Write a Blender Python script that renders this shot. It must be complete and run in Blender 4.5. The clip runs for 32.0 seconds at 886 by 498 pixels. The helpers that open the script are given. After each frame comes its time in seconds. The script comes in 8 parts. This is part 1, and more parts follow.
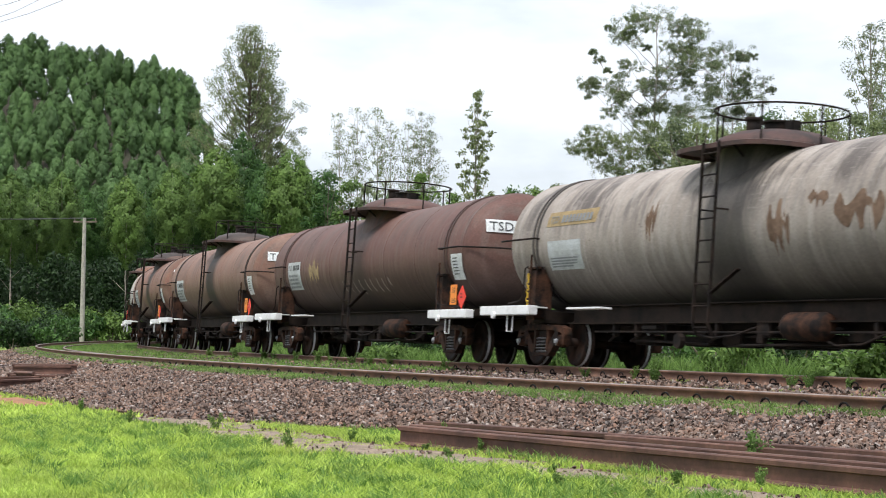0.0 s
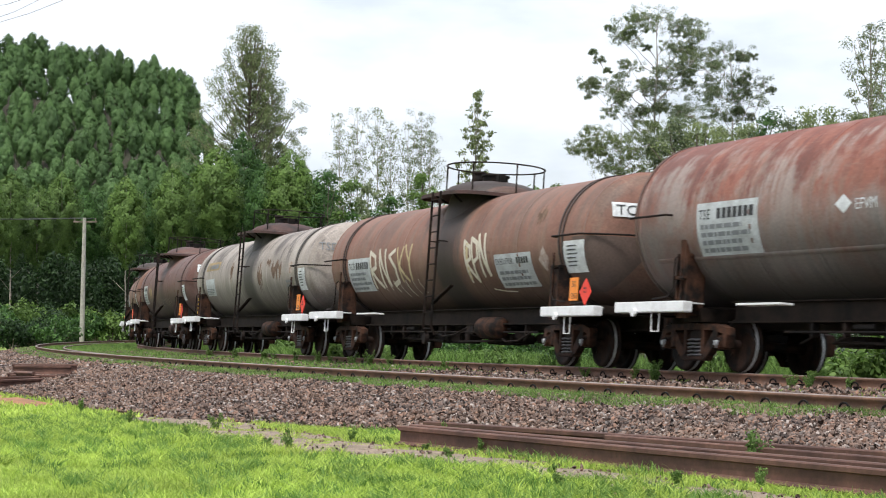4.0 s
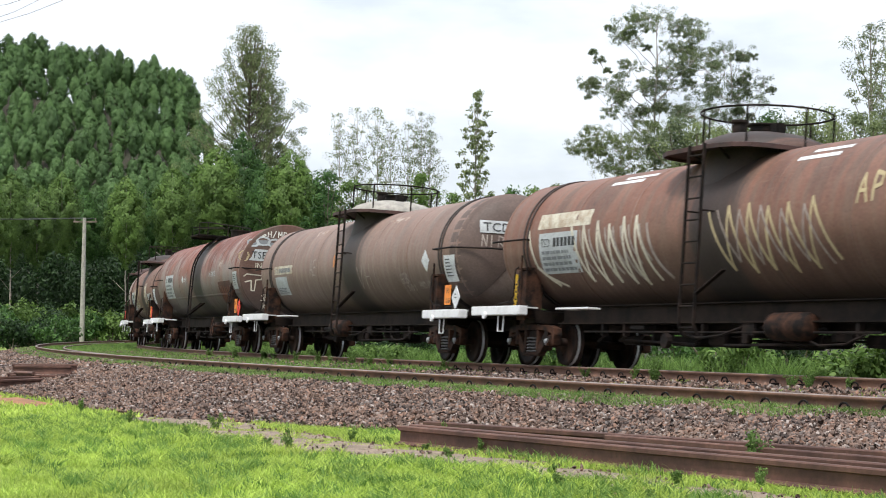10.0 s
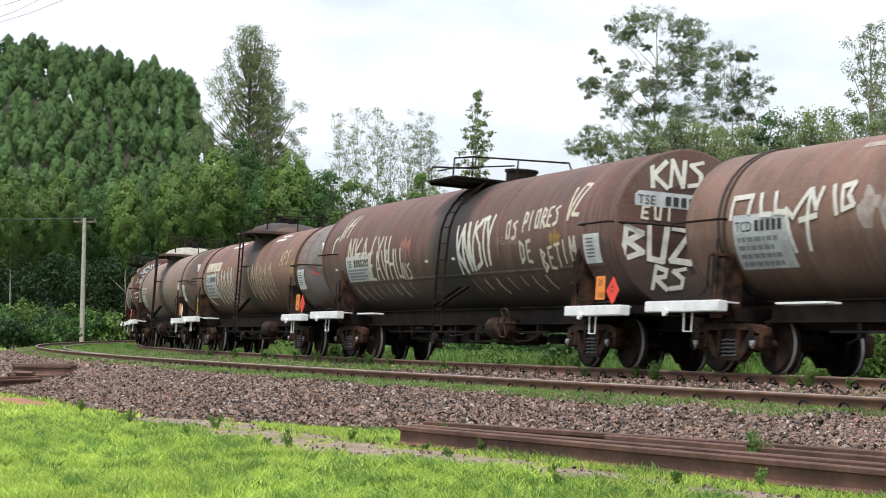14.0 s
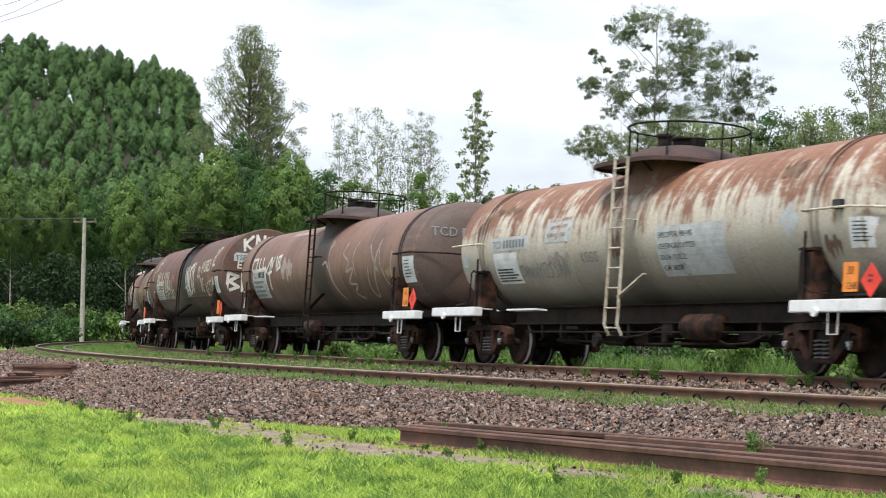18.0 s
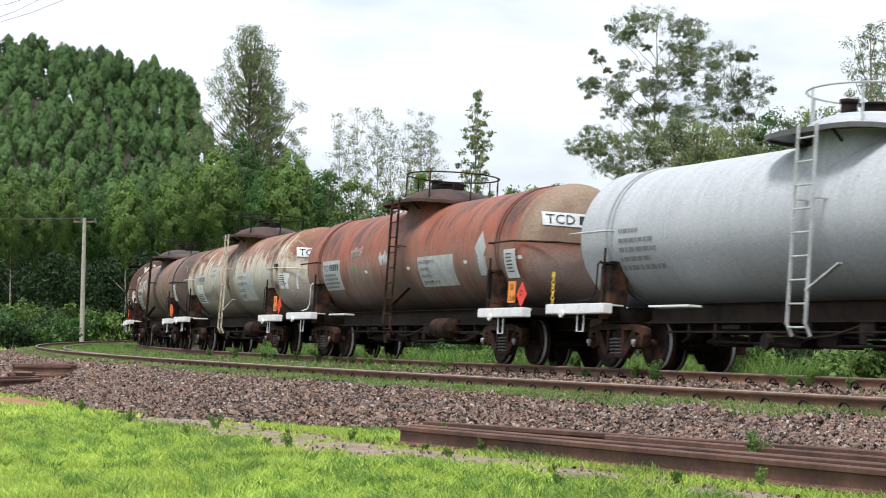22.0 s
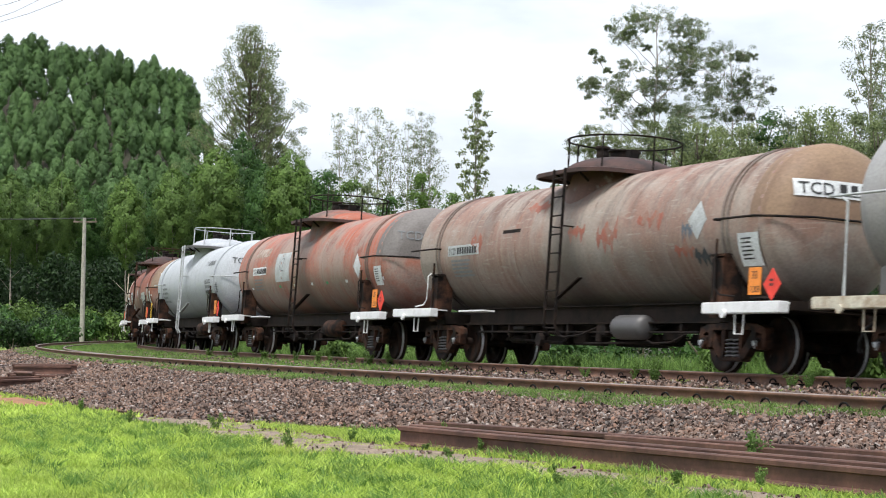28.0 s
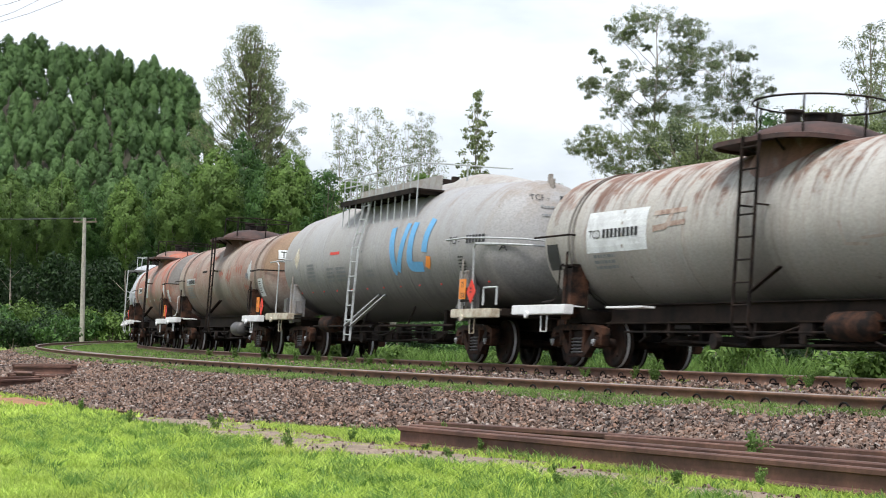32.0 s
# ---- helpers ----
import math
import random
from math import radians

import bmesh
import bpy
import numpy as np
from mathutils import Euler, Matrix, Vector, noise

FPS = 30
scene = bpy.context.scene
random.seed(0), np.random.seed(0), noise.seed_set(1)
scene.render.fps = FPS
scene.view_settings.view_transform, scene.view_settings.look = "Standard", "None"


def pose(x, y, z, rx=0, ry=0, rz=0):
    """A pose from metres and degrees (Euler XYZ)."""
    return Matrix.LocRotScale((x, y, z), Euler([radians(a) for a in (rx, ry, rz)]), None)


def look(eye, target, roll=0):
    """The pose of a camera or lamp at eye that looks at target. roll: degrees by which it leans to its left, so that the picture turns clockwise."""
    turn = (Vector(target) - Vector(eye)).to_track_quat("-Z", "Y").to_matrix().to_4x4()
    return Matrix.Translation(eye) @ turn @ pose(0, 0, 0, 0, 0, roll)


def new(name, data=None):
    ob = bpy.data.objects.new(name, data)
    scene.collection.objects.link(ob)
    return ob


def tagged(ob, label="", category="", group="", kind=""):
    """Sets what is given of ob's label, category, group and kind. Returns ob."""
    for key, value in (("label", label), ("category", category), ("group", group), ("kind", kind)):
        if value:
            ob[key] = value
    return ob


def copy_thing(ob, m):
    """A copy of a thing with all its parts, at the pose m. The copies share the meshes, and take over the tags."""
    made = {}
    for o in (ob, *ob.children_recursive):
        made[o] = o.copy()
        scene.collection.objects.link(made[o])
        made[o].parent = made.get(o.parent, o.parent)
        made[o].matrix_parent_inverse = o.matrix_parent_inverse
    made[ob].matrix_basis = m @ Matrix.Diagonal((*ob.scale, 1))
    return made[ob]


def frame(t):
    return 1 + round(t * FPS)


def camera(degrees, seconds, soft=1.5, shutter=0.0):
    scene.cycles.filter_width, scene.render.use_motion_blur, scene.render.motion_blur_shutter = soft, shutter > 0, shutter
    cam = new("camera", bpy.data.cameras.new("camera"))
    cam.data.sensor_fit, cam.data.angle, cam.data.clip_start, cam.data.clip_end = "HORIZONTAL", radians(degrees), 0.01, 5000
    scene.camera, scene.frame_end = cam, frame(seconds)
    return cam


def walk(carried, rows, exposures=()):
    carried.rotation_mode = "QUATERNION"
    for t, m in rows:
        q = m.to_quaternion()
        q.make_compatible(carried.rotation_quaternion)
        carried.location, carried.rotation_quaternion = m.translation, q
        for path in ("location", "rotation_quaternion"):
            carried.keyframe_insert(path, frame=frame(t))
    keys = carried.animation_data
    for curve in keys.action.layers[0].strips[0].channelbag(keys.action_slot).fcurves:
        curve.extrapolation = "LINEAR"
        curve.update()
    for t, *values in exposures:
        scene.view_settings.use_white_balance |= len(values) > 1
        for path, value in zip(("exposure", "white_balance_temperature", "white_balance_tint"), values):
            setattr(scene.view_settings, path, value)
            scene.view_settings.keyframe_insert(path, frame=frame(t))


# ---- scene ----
# camera on a low tripod beside the double track
LENS = 26.499
EYE_Z = 0.569
cam = camera(LENS, 32.0, soft=1.0, shutter=0.3)
CAM_POSE = look((0, 0, EYE_Z), (0, 100, EYE_Z + 4.378), 0.055)
walk(cam, [(0, CAM_POSE), (32, CAM_POSE)], exposures=[(0, 0.34), (32, 0.34)])

# ---- light: bright overcast sky with thin blue gaps, weak wide sun
SUN_EL, SUN_AZ = radians(66), radians(200)
world = bpy.data.worlds.new("sky")
scene.world = world
world.use_nodes = True
wt = world.node_tree
wt.nodes.clear()
sky = wt.nodes.new("ShaderNodeTexSky")
sky.sky_type = 'NISHITA'
sky.sun_disc = False
sky.sun_elevation, sky.sun_rotation = SUN_EL, SUN_AZ
sky.air_density, sky.dust_density = 1.2, 2.0
wtc = wt.nodes.new("ShaderNodeTexCoord")
wmap = wt.nodes.new("ShaderNodeMapping")
wmap.inputs["Scale"].default_value = (2.6, 2.6, 7.5)
wno = wt.nodes.new("ShaderNodeTexNoise")
wno.inputs["Scale"].default_value = 2.1
wno.inputs["Detail"].default_value = 6
wno.inputs["Roughness"].default_value = 0.5
wramp = wt.nodes.new("ShaderNodeValToRGB")
wramp.color_ramp.elements[0].position = 0.33
wramp.color_ramp.elements[1].position = 0.50
wramp.color_ramp.elements[0].color = (0.62, 0.62, 0.62, 1)
wmix = wt.nodes.new("ShaderNodeMix")
wmix.data_type = 'RGBA'
wmix.inputs[7].default_value = (10.0, 10.7, 11.9, 1)
wbg = wt.nodes.new("ShaderNodeBackground")
wbg.inputs["Strength"].default_value = 0.085
wout = wt.nodes.new("ShaderNodeOutputWorld")
wt.links.new(wtc.outputs["Generated"], wmap.inputs["Vector"])
wt.links.new(wmap.outputs["Vector"], wno.inputs["Vector"])
wt.links.new(wno.outputs["Fac"], wramp.inputs["Fac"])
wt.links.new(wramp.outputs["Color"], wmix.inputs[0])
wt.links.new(sky.outputs["Color"], wmix.inputs[6])
wt.links.new(wmix.outputs[2], wbg.inputs["Color"])
wt.links.new(wbg.outputs["Background"], wout.inputs["Surface"])
sun_data = bpy.data.lights.new("sun", 'SUN')
sun_data.energy, sun_data.angle, sun_data.color = 2.9, radians(12), (1.0, 0.97, 0.925)
sun = new("sun", sun_data)
sun.matrix_world = look((-20, -40, 80), (-20 + math.cos(SUN_EL) * math.sin(SUN_AZ - math.pi) * 10, -40 + math.cos(SUN_EL) * math.cos(SUN_AZ - math.pi) * 10, 80 - 10 * math.sin(SUN_EL)))

# ---- the line: heading along the main track, s in metres
TH0, K0, K1, K2 = 0.4527, -0.2668e-2, -0.0636e-4, -0.9313e-6
X0, Y0 = 11.5801, 10.9009
SPEED, SLOWING = 6.0287, -0.0084235  # at mid clip; the train is slowly losing way
CANT = 0.067
RAIL_Y = 0.535
S_MIN, S_MAX, DS = -330.0, 420.0, 0.25


def heading(s):
    s = np.clip(s, -25, 108)
    return TH0 + K0 * s + K1 * s * s / 2 + K2 * s ** 3 / 6


TS = np.arange(S_MIN, S_MAX, DS)
TH = heading(TS)
TX = np.concatenate([[0], np.cumsum(-(np.sin(TH[1:]) + np.sin(TH[:-1])) / 2 * DS)])
TY = np.concatenate([[0], np.cumsum((np.cos(TH[1:]) + np.cos(TH[:-1])) / 2 * DS)])
TX += X0 - np.interp(0, TS, TX)
TY += Y0 - np.interp(0, TS, TY)


def on_line(s, lat=0.0):
    """Plan position at s along the main track and lat metres to its camera side."""
    th = np.interp(s, TS, TH)
    return np.interp(s, TS, TX) - np.cos(th) * lat, np.interp(s, TS, TY) - np.sin(th) * lat


def off_line(x, y):
    """s and lat of plan positions."""
    x, y = np.atleast_1d(x).astype(float), np.atleast_1d(y).astype(float)
    pick = slice(0, None, 6)
    px, py, ps, pt = TX[pick], TY[pick], TS[pick], TH[pick]
    out_s, out_l = np.empty(len(x)), np.empty(len(x))
    for i in range(0, len(x), 4000):
        dx, dy = x[i:i + 4000, None] - px, y[i:i + 4000, None] - py
        j = (dx * dx + dy * dy).argmin(1)
        k = np.arange(len(j))
        t = pt[j]
        out_s[i:i + 4000] = ps[j] - np.sin(t) * dx[k, j] + np.cos(t) * dy[k, j]
        out_l[i:i + 4000] = -np.cos(t) * dx[k, j] - np.sin(t) * dy[k, j]
    return out_s, out_l


def stand(s, half):
    """Pose of a car whose bogies stand half metres before and behind s, on the canted track."""
    ax, ay = on_line(s + half)
    bx, by = on_line(s - half)
    yaw = math.atan2(ay - by, ax - bx)
    m = Matrix.Translation(((ax + bx) / 2, (ay + by) / 2, 0)) @ Matrix.Rotation(yaw, 4, 'Z')
    return m @ Matrix.Translation((0, RAIL_Y, 0)) @ Matrix.Rotation(CANT, 4, 'X') @ Matrix.Translation((0, -RAIL_Y, 0))


def run(t):
    """How far the train has gone along the line at t, from its place at mid clip."""
    return SPEED * (t - 16) + SLOWING * (t - 16) ** 2 / 2


# ---- materials
def material(name):
    m = bpy.data.materials.new(name)
    m.use_nodes = True
    nt = m.node_tree
    return m, nt, nt.nodes["Principled BSDF"]


def nnode(nt, kind, **values):
    n = nt.nodes.new(kind)
    for key, value in values.items():
        n.inputs[key.replace("_", " ")].default_value = value
    return n


def coords(nt, scale=(1, 1, 1), which="Object"):
    tc = nt.nodes.new("ShaderNodeTexCoord")
    mp = nt.nodes.new("ShaderNodeMapping")
    mp.inputs["Scale"].default_value = scale
    nt.links.new(tc.outputs[which], mp.inputs["Vector"])
    return mp.outputs["Vector"]


def noise_of(nt, vec, scale, detail=5.0, rough=0.55):
    n = nnode(nt, "ShaderNodeTexNoise", Scale=scale, Detail=detail, Roughness=rough)
    if vec is not None:
        nt.links.new(vec, n.inputs["Vector"])
    return n.outputs["Fac"]


def ramp(nt, fac, lo, hi, c0=(0, 0, 0), c1=(1, 1, 1)):
    r = nt.nodes.new("ShaderNodeValToRGB")
    r.color_ramp.elements[0].position, r.color_ramp.elements[1].position = lo, hi
    r.color_ramp.elements[0].color, r.color_ramp.elements[1].color = (*c0, 1), (*c1, 1)
    nt.links.new(fac, r.inputs["Fac"])
    return r.outputs["Color"]


def mixed(nt, fac, a, b, mode='MIX'):
    n = nt.nodes.new("ShaderNodeMix")
    n.data_type, n.blend_type = 'RGBA', mode
    for sock, v in ((0, fac), (6, a), (7, b)):
        if isinstance(v, (int, float)):
            n.inputs[sock].default_value = v
        elif isinstance(v, tuple):
            n.inputs[sock].default_value = (*v, 1)
        else:
            nt.links.new(v, n.inputs[sock])
    return n.outputs[2]


def bump(nt, bsdf, height, strength=0.3, distance=0.01):
    b = nnode(nt, "ShaderNodeBump", Strength=strength, Distance=distance)
    nt.links.new(height, b.inputs["Height"])
    nt.links.new(b.outputs["Normal"], bsdf.inputs["Normal"])


def worn(name, base, second, scale=6.0, rough=0.7, metal=0.0, lo=0.42, hi=0.62, bump_s=0.25, spread=0.25, spec=0.5):
    """A surface of two colours at two scales with fine relief."""
    m, nt, b = material(name)
    v = coords(nt)
    big = noise_of(nt, v, scale, 6, 0.6)
    fine = noise_of(nt, v, scale * 9, 4, 0.6)
    col = mixed(nt, ramp(nt, big, lo, hi), base, second)
    dark = tuple(1 - spread for _ in range(3))
    col = mixed(nt, 1.0, col, ramp(nt, fine, 0.3, 0.7, dark, (1 + spread * .4,) * 3), 'MULTIPLY')
    nt.links.new(col, b.inputs["Base Color"])
    b.inputs["Roughness"].default_value, b.inputs["Metallic"].default_value = rough, metal
    b.inputs["Specular IOR Level"].default_value = spec
    bump(nt, b, fine, bump_s, 0.006)
    return m


def math_node(nt, op, a, b=None, c=None):
    n = nt.nodes.new("ShaderNodeMath")
    n.operation = op
    for k, v in enumerate((a, b, c)):
        if isinstance(v, (int, float)):
            n.inputs[k].default_value = v
        elif v is not None:
            nt.links.new(v, n.inputs[k])
    return n.outputs[0]


def span(nt, value, lo, hi, at_lo, at_hi):
    n = nt.nodes.new("ShaderNodeMapRange")
    for key, v in (("From Min", lo), ("From Max", hi), ("To Min", at_lo), ("To Max", at_hi)):
        n.inputs[key].default_value = v
    nt.links.new(value, n.inputs["Value"])
    return n.outputs[0]


def tank_paint(name, base, faded, rust, rust_lo, dust=(0.30, 0.25, 0.21), seed=0.0, stain=(-.1, .5, .45), top=0.0, grime_shade=.86, bleach=.32, runs=.45, flake=.12, run_col=(0.055, 0.040, 0.035), wash=None, streaky=.75, scraped=.35):
    """Weathered tank paint: flaked blotches, runs down the sides, rust, dried dust, belly grime with painted-in shade.
    """
    m, nt, b = material(name)
    tc = nt.nodes.new("ShaderNodeTexCoord")
    sep = nt.nodes.new("ShaderNodeSeparateXYZ")
    nt.links.new(tc.outputs["Object"], sep.inputs[0])
    mp = nt.nodes.new("ShaderNodeMapping")
    mp.inputs["Location"].default_value = (seed * 3.7, seed * 1.3, seed)
    nt.links.new(tc.outputs["Object"], mp.inputs["Vector"])
    v = mp.outputs["Vector"]
    # round the shell: x along the tank, angle from its crown
    ang = math_node(nt, 'ABSOLUTE', math_node(nt, 'ARCTAN2', sep.outputs["Y"], sep.outputs["Z"]))

    def round_noise(fx, fa, off, detail=6):
        cb = nt.nodes.new("ShaderNodeCombineXYZ")
        nt.links.new(math_node(nt, 'MULTIPLY', sep.outputs["X"], fx), cb.inputs[0])
        nt.links.new(math_node(nt, 'MULTIPLY', ang, fa), cb.inputs[1])
        cb.inputs[2].default_value = seed * 2.3 + off
        return noise_of(nt, cb.outputs[0], 1.0, detail, 0.62)

    streak = round_noise(7.0, .8, 0)
    broad = round_noise(1.7, .7, 5)
    scratch = round_noise(3.0, 22.0, 9, 3)
    blot = noise_of(nt, v, 0.8, 9, 0.66)
    mid = noise_of(nt, v, 3.0, 8, 0.68)
    fine = noise_of(nt, v, 28.0, 4, 0.6)
    col = mixed(nt, ramp(nt, blot, 0.5 - flake, 0.5 + flake), base, faded)
    col = mixed(nt, ramp(nt, streak, 0.48, 0.60, (0, 0, 0), (streaky,) * 3), col, dust)
    # rust that starts at the crown and is drawn down in runs
    rsum = math_node(nt, 'MULTIPLY_ADD', sep.outputs["Z"], top * 2, math_node(nt, 'ADD', math_node(nt, 'MULTIPLY', mid, .8), math_node(nt, 'MULTIPLY', math_node(nt, 'ADD', streak, broad), .6)))
    rfac = math_node(nt, 'MULTIPLY', rsum, .5)
    col = mixed(nt, ramp(nt, rfac, rust_lo, rust_lo + 0.08, (0, 0, 0), (.92,) * 3), col, rust)
    # dark runs from the crown
    rn = math_node(nt, 'MULTIPLY', ramp(nt, math_node(nt, 'MULTIPLY_ADD', streak, .45, math_node(nt, 'MULTIPLY', broad, .55)), .47, .57), span(nt, math_node(nt, 'MULTIPLY_ADD', broad, .9, sep.outputs["Z"]), .2, 1.0, 0.0, runs))
    col = mixed(nt, rn, col, run_col)
    # pits of rust and chips down to the old coat
    pits = noise_of(nt, v, 6.5, 12, 0.74)
    col = mixed(nt, ramp(nt, pits, .63, .67, (0, 0, 0), (.7,) * 3), col, tuple(c * .55 for c in rust))
    chip = noise_of(nt, v, 10.0, 10, 0.72)
    col = mixed(nt, ramp(nt, chip, .655, .68, (0, 0, 0), (scraped,) * 3), col, dust)
    # pale scratches
    col = mixed(nt, ramp(nt, scratch, .60, .68, (0, 0, 0), (scraped,) * 3), col, dust)
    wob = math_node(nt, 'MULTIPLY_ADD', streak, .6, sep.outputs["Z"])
    # dust that has washed down and dried on the lower half
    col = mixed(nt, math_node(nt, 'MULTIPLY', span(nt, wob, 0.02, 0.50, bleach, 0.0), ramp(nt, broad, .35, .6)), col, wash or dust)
    # grime on the belly, with its shade put into the colour
    col = mixed(nt, span(nt, wob, -0.66, 0.26, grime_shade, 0.0), col, (0.040, 0.034, 0.031))
    # dark spill below the filling hatch, with a ragged edge
    off = math_node(nt, 'ABSOLUTE', math_node(nt, 'SUBTRACT', sep.outputs["X"], stain[0]))
    col = mixed(nt, span(nt, math_node(nt, 'MULTIPLY_ADD', streak, -.9, off), stain[1] - .65, stain[1] - .2, stain[2], 0.0), col, (0.035, 0.031, 0.03))
    col = mixed(nt, 1.0, col, ramp(nt, fine, 0.25, 0.75, (.64,) * 3, (1.00,) * 3), 'MULTIPLY')
    nt.links.new(col, b.inputs["Base Color"])
    b.inputs["Roughness"].default_value = 0.6
    b.inputs["Specular IOR Level"].default_value = 0.35
    bump(nt, b, mid, 0.15, 0.02)
    return m


def plain(name, colour, rough=0.6, metal=0.0, var=0.12, scale=14.0):
    return worn(name, colour, tuple(c * (1 - var) for c in colour), scale, rough, metal, 0.4, 0.65, 0.1, var)


def leaf_mat(name, dark, light, back=0.35, patch=0.35, low=.72, tint0=.84, tint1=1.1):
    m, nt, b = material(name)
    geo = nt.nodes.new("ShaderNodeNewGeometry")
    col = ramp(nt, geo.outputs["Random Per Island"], 0.1, 0.9, dark, light)
    big = noise_of(nt, coords(nt), patch, 3)
    col = mixed(nt, 1.0, col, ramp(nt, big, 0.3, 0.7, (low,) * 3, (1.2,) * 3), 'MULTIPLY')
    info = nt.nodes.new("ShaderNodeObjectInfo")
    col = mixed(nt, 1.0, col, ramp(nt, info.outputs["Random"], 0.0, 1.0, (tint0 * .98, tint0, tint0 * .97), (tint1, tint1, tint1 * .92)), 'MULTIPLY')
    nt.links.new(col, b.inputs["Base Color"])
    b.inputs["Roughness"].default_value = 0.55
    b.inputs["Specular IOR Level"].default_value = 0.25
    tr = nt.nodes.new("ShaderNodeBsdfTranslucent")
    nt.links.new(col, tr.inputs["Color"])
    mx = nt.nodes.new("ShaderNodeMixShader")
    mx.inputs[0].default_value = back
    nt.links.new(b.outputs[0], mx.inputs[1])
    nt.links.new(tr.outputs[0], mx.inputs[2])
    nt.links.new(mx.outputs[0], nt.nodes["Material Output"].inputs["Surface"])
    return m


def stone_mat(name):
    m, nt, b = material(name)
    geo = nt.nodes.new("ShaderNodeNewGeometry")
    r = nt.nodes.new("ShaderNodeValToRGB")
    cr = r.color_ramp
    cr.elements[0].color, cr.elements[1].color = (.030, .021, .018, 1), (.44, .37, .33, 1)
    for p, c in ((.25, (.110, .072, .058)), (.5, (.200, .146, .120)), (.72, (.285, .160, .110)), (.86, (.125, .106, .098))):
        e = cr.elements.new(p)
        e.color = (*c, 1)
    nt.links.new(geo.outputs["Random Per Island"], r.inputs["Fac"])
    n = noise_of(nt, coords(nt), 40, 4)
    col = mixed(nt, 1.0, r.outputs["Color"], ramp(nt, n, 0.3, 0.7, (.7,) * 3, (1.15,) * 3), 'MULTIPLY')
    patch = noise_of(nt, coords(nt), 0.8, 3)
    col = mixed(nt, ramp(nt, patch, 0.45, 0.7, (0,) * 3, (.4,) * 3), col, (.27, .165, .115))
    nt.links.new(col, b.inputs["Base Color"])
    b.inputs["Roughness"].default_value = 0.85
    return m


RUST = (0.115, 0.052, 0.034)
M_STEEL = worn("dark_underframe_steel", (0.011, 0.009, 0.0085), (0.030, 0.020, 0.016), 4, 0.8, spec=.15)
M_SILL = worn("dusty_brown_sill", (0.026, 0.017, 0.013), (0.009, 0.007, 0.006), 2.5, 0.8, spec=.15)
M_BOGIE = worn("rusty_cast_steel", (0.012, 0.009, 0.008), (0.078, 0.036, 0.022), 4, 0.75, spec=.15)
M_WHEEL = worn("rusty_wheel_web", (0.030, 0.015, 0.010), (0.007, 0.006, 0.0055), 5, 0.7, spec=.15)
M_TREAD = plain("polished_tread_steel", (0.60, 0.60, 0.61), 0.35, 0.15, 0.15)
M_SPRING = plain("spring_steel", (0.12, 0.115, 0.115), 0.5, 0.3)
M_CAP = plain("bright_bearing_cap", (0.42, 0.43, 0.45), 0.45, 0.6, 0.3)
M_WHITE = worn("white_step_paint", (0.80, 0.80, 0.80), (0.62, 0.61, 0.60), 5, 0.55, 0, 0.5, 0.75, 0.1, 0.1)
M_CREAM = worn("yellowed_step_paint", (0.62, 0.58, 0.47), (0.40, 0.31, 0.22), 5, 0.6)
M_ORANGE = plain("orange_plate_paint", (0.86, 0.27, 0.035), 0.5)
M_REDPL = plain("red_placard_paint", (0.75, 0.045, 0.025), 0.45)
M_PLATE = worn("pale_grey_plate_paint", (0.50, 0.525, 0.535), (0.40, 0.41, 0.41), 4, 0.6)
M_PLWHITE = worn("white_plate_paint", (0.74, 0.76, 0.77), (0.60, 0.61, 0.62), 5, 0.6)
M_BLACK = plain("black_lettering_paint", (0.022, 0.022, 0.024), 0.6)
M_GREYINK = plain("faded_grey_lettering", (0.20, 0.21, 0.22), 0.7)
M_GRAF = worn("cream_spray_paint", (0.62, 0.57, 0.46), (0.50, 0.45, 0.36), 9, 0.75, 0, .4, .7, .05, .15)
M_GRAFW = worn("white_spray_paint", (0.68, 0.66, 0.60), (0.52, 0.50, 0.45), 9, 0.75, 0, .4, .7, .05, .15)
M_BLUE = plain("sky_blue_logo_paint", (0.12, 0.38, 0.68), 0.5)
M_YELLOW = plain("yellow_paint", (0.75, 0.5, 0.05), 0.6)
M_GREEN = plain("green_paint", (0.05, 0.3, 0.12), 0.6)
M_RAIL = worn("rusty_rail", (0.155, 0.082, 0.055), (0.23, 0.115, 0.07), 3, 0.7)
M_RAILTOP = worn("worn_rail_head", (0.26, 0.19, 0.16), (0.38, 0.30, 0.26), 3, 0.42, 0.5)
M_STOCK = worn("stored_rail_rust", (0.070, 0.031, 0.022), (0.150, 0.072, 0.050), 2.2, 0.75, 0, .38, .66, .5)
M_STONE = stone_mat("ballast_stone")
M_CONC = worn("pale_concrete", (0.42, 0.39, 0.34), (0.30, 0.28, 0.25), 5, 0.85)
M_WIRE = plain("dark_wire", (0.05, 0.05, 0.055), 0.6)
M_TRUNK = worn("pale_eucalyptus_bark", (0.42, 0.38, 0.32), (0.24, 0.20, 0.16), 3, 0.85)
M_BARK = worn("dull_bark", (0.20, 0.16, 0.125), (0.11, 0.09, 0.07), 3, 0.9)
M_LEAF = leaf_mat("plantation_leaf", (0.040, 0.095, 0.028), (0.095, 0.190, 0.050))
M_LEAFL = leaf_mat("young_leaf", (0.098, 0.168, 0.041), (0.160, 0.255, 0.065), .3)
M_LEAFG = leaf_mat("grey_green_leaf", (0.125, 0.165, 0.092), (0.270, 0.320, 0.180), 0.6)
